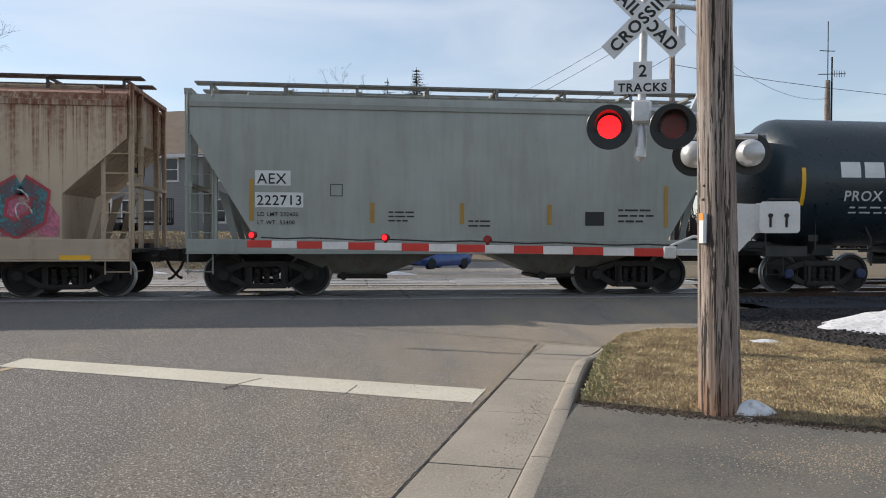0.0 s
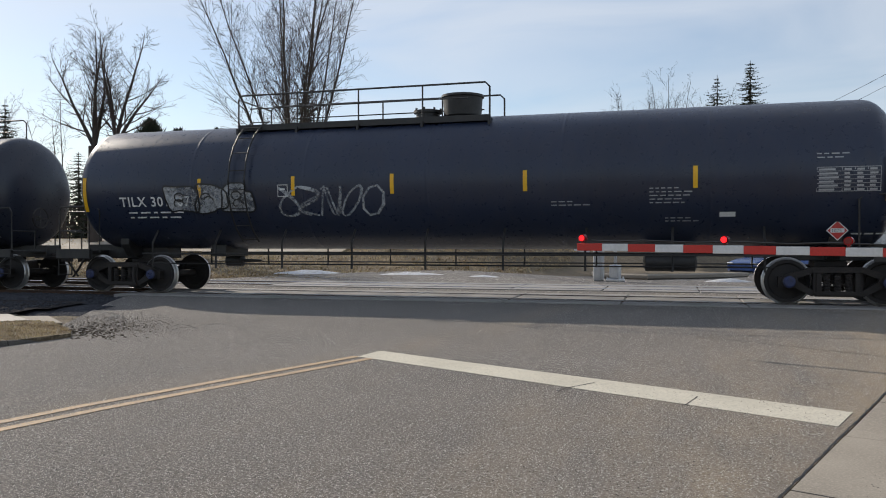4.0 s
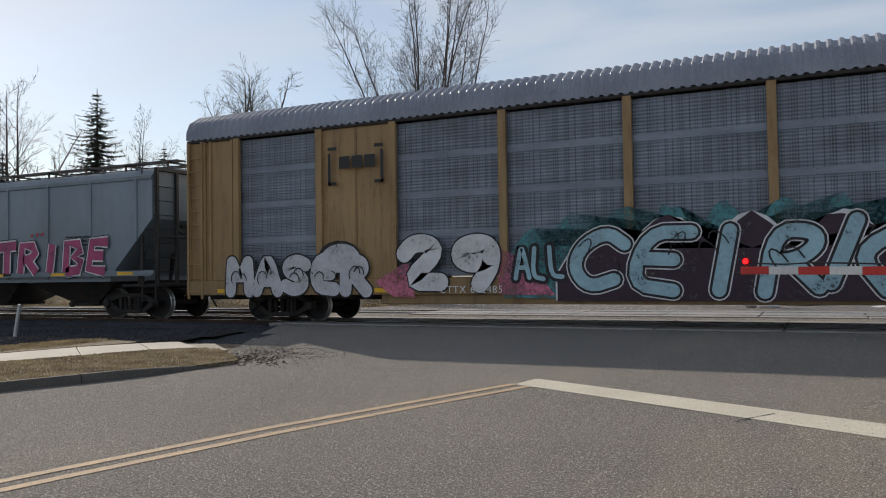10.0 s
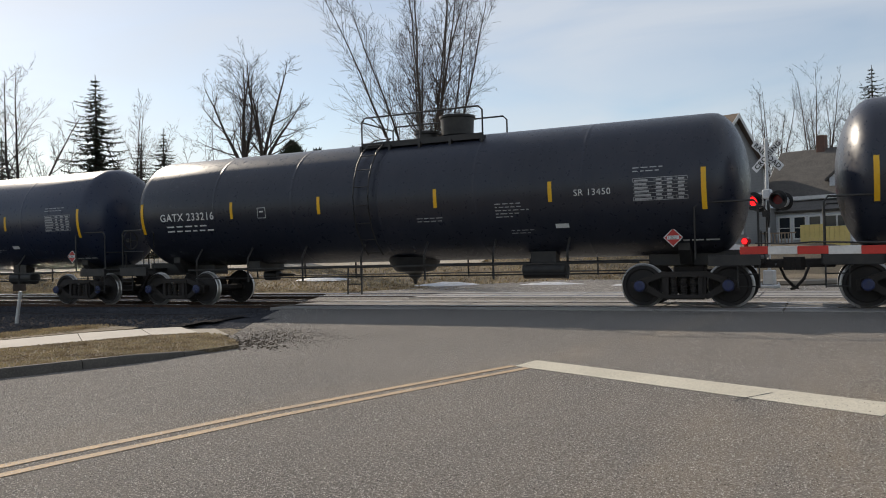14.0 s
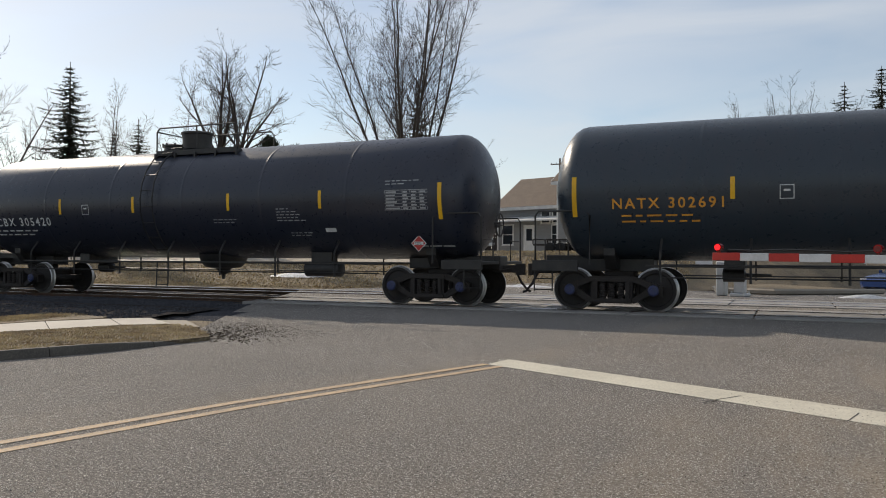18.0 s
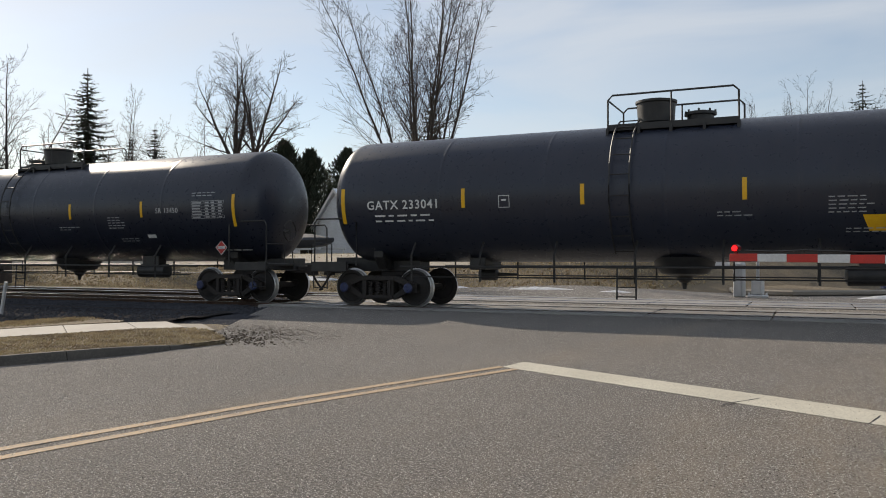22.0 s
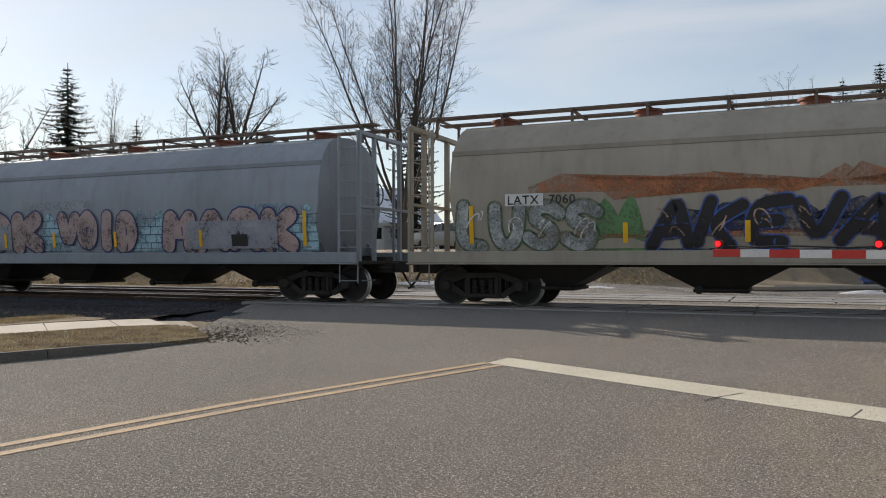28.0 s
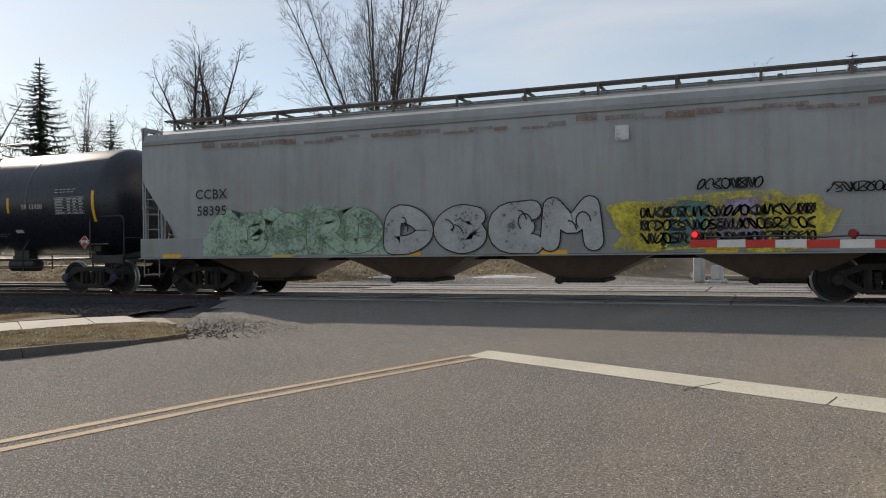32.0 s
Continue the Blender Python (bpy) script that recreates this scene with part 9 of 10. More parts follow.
def gable(name, at, rz, L, W, base, eave, ridge, wall, roof, label, over=0.35, cross=False):
    """A gabled block: ridge along local x (or along y where cross). at is the left front corner."""
    h = empty(name, pose(at[0], at[1], base, 0, 0, rz))
    tagged(h, label, "house")
    e, r = eave - base, ridge - base
    bm = bmesh.new()
    if not cross:
        poly = [(0, -0.6), (W, -0.6), (W, e), (W / 2, r - 0.12), (0, e)]
        prism(bm, poly, 0, L, "X")
    else:
        poly = [(0, -0.6), (L, -0.6), (L, e), (L / 2, r - 0.12), (0, e)]
        prism(bm, poly, 0, W, "Y")
    part("wall", fix(bm), wall, h, "", 20)
    for s in (0, 1):
        bm = bmesh.new()
        t = 0.16
        if not cross:
            run_ = W / 2
            k = (r - e) / run_
            y0 = -over if s == 0 else W + over
            prism(bm, [(y0, e - over * k), (W / 2, r), (W / 2, r + t), (y0, e - over * k + t)], -over, L + over, "X")
        else:
            run_ = L / 2
            k = (r - e) / run_
            x0 = -over if s == 0 else L + over
            prism(bm, [(x0, e - over * k), (L / 2, r), (L / 2, r + t), (x0, e - over * k + t)], -over, W + over, "Y")
        part("roof_slope", fix(bm), roof, h, "", 20)
    bm = bmesh.new()
    if not cross:
        k = (r - e) / (W / 2)
        for x in (-over - 0.03, L + over - 0.0):
            for s in (0, 1):
                y0 = -over if s == 0 else W + over
                prism(bm, [(y0, e - over * k - 0.14), (W / 2, r - 0.14), (W / 2, r + 0.17), (y0, e - over * k + 0.17)], x, x + 0.03, "X")
        for s in (-over - 0.03, W + over):
            box(bm, -over, L + over, s, s + 0.03, e - over * k - 0.12, e - over * k + 0.14)
        for x in (0, L):
            box(bm, x - 0.07, x + 0.07, -0.02, 0.05, -0.3, e)
        box(bm, L - 0.05, L + 0.02, W - 0.07, W + 0.07, -0.3, e)
    else:
        k = (r - e) / (L / 2)
        for s in (0, 1):
            x0 = -over if s == 0 else L + over
            prism(bm, [(x0, e - over * k - 0.14), (L / 2, r - 0.14), (L / 2, r + 0.17), (x0, e - over * k + 0.17)], -over - 0.03, -over, "Y")
        for x in (0, L):
            box(bm, x - 0.07, x + 0.07, -0.03, 0.05, -0.3, e)
    part("trim", fix(bm), TRIM, h, "white trim boards", 20)
    return h


RZ = -20.9


def back(at, u=0.0, v=0.0):
    return (at[0] + UX * u + VX * v, at[1] + UY * u + VY * v)


# grey two-storey house with a brown roof and a lower wing
RC = (-6.85, 54.6)
L_, W_ = 9.9, 8.9
FL = back(RC, -L_)
gz = 1.85
hs = gable("grey_house", FL, RZ, L_, W_, gz, 7.3, 10.75, SIDE_GREY, SHINGLE_BROWN, "grey clapboard two-storey house with a brown shingle roof")
for x, z in ((1.3, 3.55), (4.8, 3.55), (8.2, 3.55), (1.4, 0.7), (3.1, 0.7), (8.4, 0.7)):
    window(hs, x, z, 0.95, 1.45)
for y, z in ((2.6, 3.3), (4.9, 3.3)):
    window(hs, y, z, 0.8, 1.6, "right", L_)
window(hs, W_ / 2, 6.4, 0.45, 0.8, "right", L_)
for y in (2.0, 4.8, 6.6):
    window(hs, y, 0.75, 0.95, 1.5, "right", L_)
bm = bmesh.new()
prism(bm, [(L_, -0.5), (L_ + 2.2, -0.5), (L_ + 2.2, 2.35), (L_, 3.05)], 1.2, 8.2)
part("porch", fix(bm), SIDE_GREY, hs, "grey lean-to porch", 20)
bm = bmesh.new()
prism(bm, [(L_, 3.05), (L_ + 2.5, 2.3), (L_ + 2.5, 2.42), (L_, 3.2)], 0.9, 8.5)
part("porch_roof", fix(bm), METALROOF, hs, "", 20)
for x in (10.55, 11.5):
    window(hs, x, 0.7, 0.6, 1.3).location.y = 1.2
bm = bmesh.new()
box(bm, 7.3, 7.75, -0.22, 0.0, 0.6, 1.3, 0.02)
tube(bm, [(7.5, -0.08, 1.3), (7.5, -0.08, 5.0), (7.7, -0.08, 5.2)], 0.03, 6)
box(bm, L_ - 0.35, L_ - 0.27, -0.1, 0.0, 0, 5.3)
part("meter_box", fix(bm), GALVPIPE, hs)
wing_at = back(RC, -L_ - 6.9, 1.2)
wing = gable("grey_house_wing", wing_at, RZ, 6.85, 7.0, gz, 5.6, 8.0, SIDE_GREY, SHINGLE_BROWN, "lower grey wing of the house with a brown roof")
for x in (4.9, 6.0):
    window(wing, x, 2.35, 0.75, 0.8)
window(wing, 1.1, 0.7, 1.0, 1.5)
window(wing, 3.3, 0.0, 0.95, 2.1, door=True)
window(wing, 6.0, 0.7, 0.9, 1.4)
bm = bmesh.new()
prism(bm, [(-0.9, 2.45), (0.4, 2.9), (0.4, 3.0), (-0.9, 2.57)], 0.3, 6.6, "X")
part("awning", fix(bm), TRIM, wing, "", 20)
# deck with a rail at the wing's end
bm = bmesh.new()
box(bm, -5.0, -0.1, 1.0, 4.5, 2.9, 3.05)
for x in (-4.9, -2.6, -0.3):
    box(bm, x - 0.07, x + 0.07, 1.0, 1.14, 0, 4.0)
for i in range(26):
    box(bm, -4.9 + 0.18 * i, -4.86 + 0.18 * i, 1.02, 1.06, 3.1, 3.85)
box(bm, -5.0, -0.1, 0.98, 1.1, 3.85, 3.95)
DECKWOOD = surface("deck_wood", (0.36, 0.27, 0.19), (0.27, 0.2, 0.14), 0.8, 0, 2, 20, 0.3)
part("deck", fix(bm), DECKWOOD, wing, "raised wooden deck with a rail")

# white house with dark hip-like roof, porch and yellow boards
W1 = (-3.5, 62.0)
h2 = gable("white_house", W1, RZ, 6.6, 6.8, 1.1, 5.2, 8.5, SIDE_WHITE, SHINGLE_DARK, "white house with steep dark shingle roof and dormer", 0.3)
bm = bmesh.new()
prism(bm, [(4.3, 4.0), (6.0, 4.0), (6.0, 5.1), (5.15, 5.8), (4.3, 5.1)], 0.3, 2.8)
dm = part("dormer", fix(bm), SIDE_WHITE, h2, "small gabled dormer", 20)
bm = bmesh.new()
prism(bm, [(5.15, 5.82), (6.25, 4.9), (6.25, 5.04), (5.15, 5.98), (4.05, 5.04), (4.05, 4.9)], 0.1, 2.8)
part("dormer_roof", fix(bm), SHINGLE_DARK, dm, "", 20)
bm = bmesh.new()
box(bm, 2.4, 3.0, 3.1, 3.7, 6.4, 8.5, 0.02)
part("chimney", fix(bm), BRICKRED, h2, "dark brick chimney")
bm = bmesh.new()
prism(bm, [(-2.6, 2.7), (0.0, 3.5), (0.0, 3.65), (-2.7, 2.85)], 1.4, 6.8, "X")
part("porch_roof", fix(bm), SHINGLE_DARK, h2, "", 20)
bm = bmesh.new()
box(bm, 1.6, 6.6, -2.4, 0, 0, 2.75, 0.02)
part("porch", fix(bm), SIDE_WHITE, h2, "enclosed white porch", 20)
for x in (2.3, 3.3, 4.3, 5.3, 6.1):
    window(h2, x, 1.0, 0.7, 1.4).location.y = -2.4
yb = empty("board_fence", pose(-1.2, 55.5, 1.05, 0, 0, RZ))
tagged(yb, "short fence of bright yellow boards", "fence")
for i in range(10):
    bm = bmesh.new()
    box(bm, 0.30 * i, 0.30 * i + 0.285, -0.02, 0.02, 0.0, 1.85 - (0.15 if i > 4 else 0), 0.008)
    part("board", fix(bm), YELLOWBOARD, yb, "", 0)
rl = empty("porch_rail", pose(-4.0, 56.5, 1.3, 0, 0, RZ))
tagged(rl, "low wooden rail by the yellow boards", "railing")
for i in range(12):
    bm = bmesh.new()
    box(bm, 0.22 * i, 0.22 * i + 0.05, 0, 0.05, 0, 1.1)
    part("baluster", fix(bm), DECKWOOD, rl, "", 0)
bm = bmesh.new()
box(bm, -0.05, 2.7, -0.02, 0.07, 1.1, 1.18)
part("top_rail", fix(bm), DECKWOOD, rl, "", 0)

# blue house and its neighbours further along
hb_ = gable("blue_house", (7.6, 74.0), RZ, 3.4, 7.5, 0.6, 4.9, 6.7, SIDE_BLUE, SHINGLE_DARK, "bright blue gabled house with white windows", 0.3, True)
for x, z in ((1.8, 2.7), (1.8, 0.6)):
    window(hb_, x, z, 0.95, 1.35)
hb2 = gable("blue_house_wing", (10.9, 74.3), RZ, 2.7, 7.0, 0.6, 3.9, 6.4, SIDE_BLUE, SHINGLE_DARK, "blue side wing with a dark roof", 0.3)
bm = bmesh.new()
prism(bm, [(-1.9, 2.5), (0.0, 3.2), (0.0, 3.3), (-1.9, 2.62)], 0.1, 2.6, "X")
part("porch_roof", fix(bm), SHINGLE_DARK, hb2, "", 20)
for x in (0.3, 2.4):
    bm = bmesh.new()
    box(bm, x - 0.06, x + 0.06, -1.8, -1.68, 0, 2.55)
    part("porch_post", fix(bm), TRIM, hb2)
window(hb2, 1.0, 0.0, 0.9, 2.0, door=True)
hb3 = gable("pale_house", (13.9, 86.0), RZ, 6.0, 7.0, 0.4, 3.9, 6.3, SIDE_PALE, SHINGLE_DARK, "pale low house with a dark roof", 0.3)
window(hb3, 1.6, 0.8, 0.9, 1.4)
window(hb3, 4.0, 0.8, 0.9, 1.4)
hb4 = gable("brown_house", (27.5, 92.0), RZ, 9.0, 7.0, 0.3, 3.6, 5.4, SIDE_PALE, SHINGLE_BROWN, "low tan house far along the street", 0.3)
hb5 = gable("white_shed", (-50.0, 66.0), RZ, 6.5, 6.0, 1.9, 4.6, 6.2, SIDE_WHITE, SHINGLE_DARK, "white shed with a dark roof", 0.3)
hb6 = gable("far_house", (34.0, 70.0), RZ, 10.0, 8.0, 0.2, 3.2, 5.2, SIDE_WHITE, SHINGLE_DARK, "white low house beyond the crossing", 0.3)
for x in (2, 5, 8):
    window(hb6, x, 0.9, 1.0, 1.2)

# white metal building
mb = gable("white_metal_building", (-31.6, 53.2), 60, 9.3, 8.0, 1.9, 4.15, 7.1, SIDE_WHITE, METALROOF, "white sheet-metal building with pale ridged roof", 0.25)
for x in (4.6, 5.7):
    window(mb, x, 1.0, 0.6, 0.75)
window(mb, 3.1, 0.0, 0.95, 2.0, door=True)
for i in range(9):
    bm = bmesh.new()
    x = 0.5 + i * 1.04
    k = (7.1 - 4.15) / 4.0
    prism(bm, [(-0.2, 2.25 - 0.2 * k + 0.16), (3.95, 5.2 + 0.13), (3.95, 5.2 + 0.17), (-0.2, 2.25 - 0.2 * k + 0.2)], x - 0.03, x + 0.03, "X")
    part("roof_rib", fix(bm), METALROOF, mb, "", 0)

# ---- vehicles ----
SILVERCAR = surface("silver_car_paint", (0.22, 0.225, 0.225), (0.18, 0.185, 0.185), 0.28, 0.6, 2, 40, 0.0)
BLUECAR = surface("blue_car_paint", (0.03, 0.07, 0.22), (0.025, 0.055, 0.18), 0.22, 0.4, 2, 40, 0.0)
WHITECAR = surface("white_car_paint", (0.7, 0.7, 0.7), (0.62, 0.62, 0.62), 0.25, 0.1, 2, 40, 0.0)
DARKCAR = surface("dark_car_paint", (0.03, 0.032, 0.035), (0.022, 0.024, 0.027), 0.25, 0.3, 2, 40, 0.0)
TYRE = flat("tyre_rubber", (0.015, 0.015, 0.015), 0.85)
HEADL = surface("headlight_glass", (0.6, 0.62, 0.64), (0.5, 0.52, 0.54), 0.1, 0.2, 4, 30, 0)
TAILL = flat("tail_light", (0.3, 0.012, 0.012), 0.2)


def wheel_part(veh, x, y, r, w=0.22):
    bm = bmesh.new()
    s = 1 if y > 0 else -1
    lathe(bm, [(-w / 2, r * 0.62), (-w / 2, r * 0.94), (-w / 3, r), (w / 3, r), (w / 2, r * 0.94), (w / 2, r * 0.62)], "Y", 20)
    t = part("wheel", fix(bm), TYRE, veh, "black tyre")
    t.location = (x, y, r)
    bm = bmesh.new()
    lathe(bm, [(s * w * 0.30, 0.02), (s * w * 0.42, r * 0.2), (s * w * 0.36, r * 0.25), (s * w * 0.36, r * 0.5), (s * w * 0.44, r * 0.62)], "Y", 16)
    part("rim", fix(bm), ALU, t, "alloy rim")


def loft(sections):
    """sections: (x, [(y, z)...]) half profiles from sill to roof, mirrored."""
    bm = bmesh.new()
    rows = []
    for x, half in sections:
        ring_ = [(-y, z) for y, z in half] + [(y, z) for y, z in half[::-1]]
        rows.append([bm.verts.new((x, y, z)) for y, z in ring_])
    n = len(rows[0])
    for a, b in zip(rows, rows[1:]):
        for i in range(n):
            bm.faces.new((a[i], a[(i + 1) % n], b[(i + 1) % n], b[i]))
    bm.faces.new(rows[0])
    bm.faces.new(rows[-1][::-1])
    return fix(bm)


def sedan(name, at, rz, paint, label, suv=False):
    x, y = at
    c = empty(name, pose(x, y, ground_z(x, y), 0, 0, rz))
    tagged(c, label, "car")
    top = 1.45 if not suv else 1.72
    hood = 0.92 if not suv else 1.08
    secs = [(2.3, [(0.55, 0.35), (0.66, 0.5), (0.62, 0.62)]), (2.15, [(0.78, 0.28), (0.86, 0.52), (0.74, hood * 0.78)]), (1.6, [(0.86, 0.22), (0.91, 0.58), (0.76, hood * 0.92)]), (0.85, [(0.87, 0.2), (0.92, 0.62), (0.78, hood)]), (-1.5, [(0.87, 0.2), (0.92, 0.62), (0.80, hood + 0.03)]), (-2.05, [(0.82, 0.26), (0.88, 0.6), (0.74, hood + 0.02)]), (-2.28, [(0.6, 0.36), (0.7, 0.55), (0.62, hood * 0.82)])]
    part("body", loft(secs), paint, c, "", 35)
    x0 = -1.75 if not suv else -2.15
    cab = [(0.95, [(0.72, hood - 0.02), (0.70, hood + 0.02)]), (0.2, [(0.76, hood - 0.02), (0.60, top - 0.05)]), (-0.5, [(0.76, hood - 0.02), (0.60, top)]), (x0 + 0.7, [(0.76, hood - 0.02), (0.58, top - 0.06)]), (x0, [(0.68, hood - 0.02), (0.62, hood + 0.04)])]
    part("cabin_glass", loft(cab), GLASS, c, "dark tinted windows", 30)
    rf = [(0.25, [(0.60, top - 0.07), (0.56, top - 0.02)]), (-0.5, [(0.62, top - 0.03), (0.55, top + 0.025)]), (x0 + 0.65, [(0.59, top - 0.08), (0.54, top - 0.03)])]
    part("roof", loft(rf), paint, c, "", 35)
    for wx in (1.42, -1.38):
        for s in (-0.8, 0.8):
            wheel_part(c, wx, s, 0.33)
    for s in (-0.62, 0.62):
        bm = bmesh.new()
        box(bm, 2.12, 2.25, s - 0.17, s + 0.17, 0.58, 0.70, 0.03)
        part("headlight", fix(bm), HEADL, c, "clear headlight")
        bm = bmesh.new()
        box(bm, -2.25, -2.15, s - 0.18, s + 0.18, 0.66, 0.8, 0.02)
        part("tail_light", fix(bm), TAILL, c, "red tail light")
        bm = bmesh.new()
        box(bm, 0.65, 0.78, s * 1.55 - 0.06, s * 1.55 + 0.06, hood + 0.0, hood + 0.13, 0.02)
        part("mirror", fix(bm), paint, c)
    bm = bmesh.new()
    box(bm, 2.2, 2.29, -0.42, 0.42, 0.36, 0.56, 0.02)
    part("grille", fix(bm), BLACKENAMEL, c, "black grille")
    return c


def pickup(name, at, rz, paint, label):
    x, y = at
    c = empty(name, pose(x, y, ground_z(x, y) - 0.06, 0, 0, rz))
    tagged(c, label, "pickup truck")
    secs = [(2.9, [(0.85, 0.5), (0.95, 0.75), (0.9, 1.05)]), (2.75, [(0.93, 0.45), (1.0, 0.8), (0.86, 1.22)]), (1.45, [(0.95, 0.42), (1.0, 0.85), (0.86, 1.3)]), (-0.95, [(0.95, 0.42), (1.0, 0.85), (0.9, 1.3)]), (-2.8, [(0.95, 0.5), (1.0, 0.85), (0.94, 1.28)]), (-2.88, [(0.9, 0.55), (0.96, 0.85), (0.9, 1.26)])]
    part("body", loft(secs), paint, c, "", 35)
    cab = [(1.5, [(0.82, 1.28), (0.8, 1.32)]), (0.75, [(0.86, 1.28), (0.70, 1.86)]), (-0.8, [(0.86, 1.28), (0.70, 1.88)]), (-0.98, [(0.84, 1.28), (0.68, 1.84)])]
    part("cabin_glass", loft(cab), GLASS, c, "dark windows", 30)
    rf = [(0.85, [(0.72, 1.80), (0.66, 1.86)]), (-0.8, [(0.73, 1.82), (0.66, 1.92)]), (-1.0, [(0.71, 1.78), (0.65, 1.86)])]
    part("roof", loft(rf), paint, c, "", 35)
    bm = bmesh.new()
    for xx, zz in ((0.05, 0), (-0.95, 0)):
        for s in (-1, 1):
            prism(bm, [(xx - 0.06, 1.28), (xx + 0.06, 1.28), (xx + 0.05, 1.84), (xx - 0.05, 1.84)], s * 0.80 - 0.07, s * 0.80 + 0.07)
    part("pillar", fix(bm), paint, c)
    for wx in (1.9, -1.85):
        for s in (-0.88, 0.88):
            wheel_part(c, wx, s, 0.42, 0.28)
    bm = bmesh.new()
    box(bm, 2.84, 2.95, -0.6, 0.6, 0.72, 1.12, 0.03)
    part("grille", fix(bm), BLACKENAMEL, c, "dark grille")
    bm = bmesh.new()
    box(bm, 2.8, 3.02, -0.98, 0.98, 0.45, 0.66, 0.04)
    part("bumper", fix(bm), ALU, c, "chrome bumper")
    for s in (-0.78, 0.78):
        bm = bmesh.new()
        box(bm, 2.78, 2.93, s - 0.16, s + 0.16, 0.82, 1.08, 0.03)
        part("headlight", fix(bm), HEADL, c, "clear headlight")
        bm = bmesh.new()
        box(bm, 1.0, 1.15, s * 1.42 - 0.1, s * 1.42 + 0.1, 1.25, 1.5, 0.03)
        part("mirror", fix(bm), BLACKENAMEL, c)
    return c


sedan("sedan", (4.75, 39.6), -90 - 20.9 - 22, BLUECAR, "dark blue sedan waiting beyond the crossing")
pickup("pickup_truck", (-20.2, 47.5), -28, SILVERCAR, "silver pickup truck parked in the yard")
sedan("sedan", (21.0, 70.0), -100, WHITECAR, "white sedan parked along the street")
sedan("parked_van", (27.5, 72.0), -95, DARKCAR, "dark parked van beside the street", True)

# boat on a trailer under a cover
bt = empty("boat", pose(-33.6, 48.5, ground_z(-33.6, 48.5) - 0.06, 0, 0, -12))
tagged(bt, "dark covered motorboat on a trailer in the yard", "boat")
COVER = surface("boat_cover", (0.02, 0.025, 0.035), (0.035, 0.04, 0.05), 0.7, 0, 2, 20, 0.3)
secs = [(3.0, [(0.05, 1.0), (0.1, 1.2), (0.06, 1.3)]), (1.8, [(0.4, 0.7), (0.85, 1.15), (0.7, 1.32)]), (-1.0, [(0.6, 0.6), (1.05, 1.1), (0.9, 1.35)]), (-2.8, [(0.7, 0.6), (1.05, 1.1), (0.85, 1.25)])]
part("hull", loft(secs), COVER, bt, "dark hull", 35)
cv = [(2.6, [(0.25, 1.22), (0.2, 1.3)]), (0.5, [(0.92, 1.28), (0.3, 1.62)]), (-1.5, [(0.98, 1.26), (0.4, 1.55)]), (-2.7, [(0.9, 1.22), (0.5, 1.35)])]
part("cover", loft(cv), surface("dark_tarp", (0.06, 0.065, 0.075), (0.10, 0.10, 0.11), 0.7, 0, 2, 20, 0.2), bt, "dark tarpaulin cover", 35)
bm = bmesh.new()
for s in (-0.7, 0.7):
    box(bm, -2.6, 2.4, s - 0.05, s + 0.05, 0.45, 0.57)
box(bm, 2.2, 4.2, -0.05, 0.05, 0.45, 0.57)
tube(bm, [(4.0, 0, 0), (4.0, 0, 0.5)], 0.05, 6)
part("trailer", fix(bm), GALVPIPE, bt)
for s in (-1.0, 1.0):
    wheel_part(bt, -1.0, s, 0.32)

# low utility trailer in front of the grey house
ut = empty("utility_trailer", pose(-12.4, 49.0, ground_z(-12.4, 49.0) - 0.06, 0, 0, -15))
tagged(ut, "dark low utility trailer with an upright ramp", "trailer")
bm = bmesh.new()
box(bm, -2.6, 2.2, -0.9, 0.9, 0.5, 0.62, 0.01)
for s in (-0.9, 0.9):
    box(bm, -2.6, 2.2, s - 0.03, s + 0.03, 0.85, 0.92)
    for x in (-2.6, -1.0, 0.6, 2.15):
        box(bm, x - 0.03, x + 0.03, s - 0.03, s + 0.03, 0.6, 0.9)
part("bed", fix(bm), STEEL_DARK, ut)
bm = bmesh.new()
for i in range(8):
    box(bm, 2.2, 2.26, -0.9 + 0.25 * i, -0.86 + 0.25 * i, 0.55, 2.1)
for z in (0.6, 1.3, 2.05):
    box(bm, 2.2, 2.26, -0.9, 0.9, z, z + 0.05)
part("ramp", fix(bm), STEEL_DARK, ut, "upright mesh ramp")
for wx in (-0.5, -1.25):
    for s in (-1.05, 1.05):
        wheel_part(ut, wx, s, 0.34)

# traffic island and street furniture past the tracks
isl = poly_slab("traffic_island", [(-2.9, 33.5), (-2.4, 29.0), (-0.6, 28.0), (1.8, 30.5), (3.2, 35.0), (2.6, 40.0), (-1.0, 40)], -0.1, 0.14, EARTH)
tagged(isl, "straw-coloured grass island with a pale rim", "traffic island", kind="structure")
rim_pts = [(-2.9, 33.5), (-2.4, 29.0), (-0.6, 28.0), (1.8, 30.5), (3.2, 35.0), (2.6, 40.0)]
bm = bmesh.new()
tube(bm, [(x, y, ground_z(x, y) + 0.1) for x, y in rim_pts], 0.1, 6)
tagged(part("kerb", bm, CONCRETE), "pale concrete kerb of the traffic island", "kerb", kind="structure")
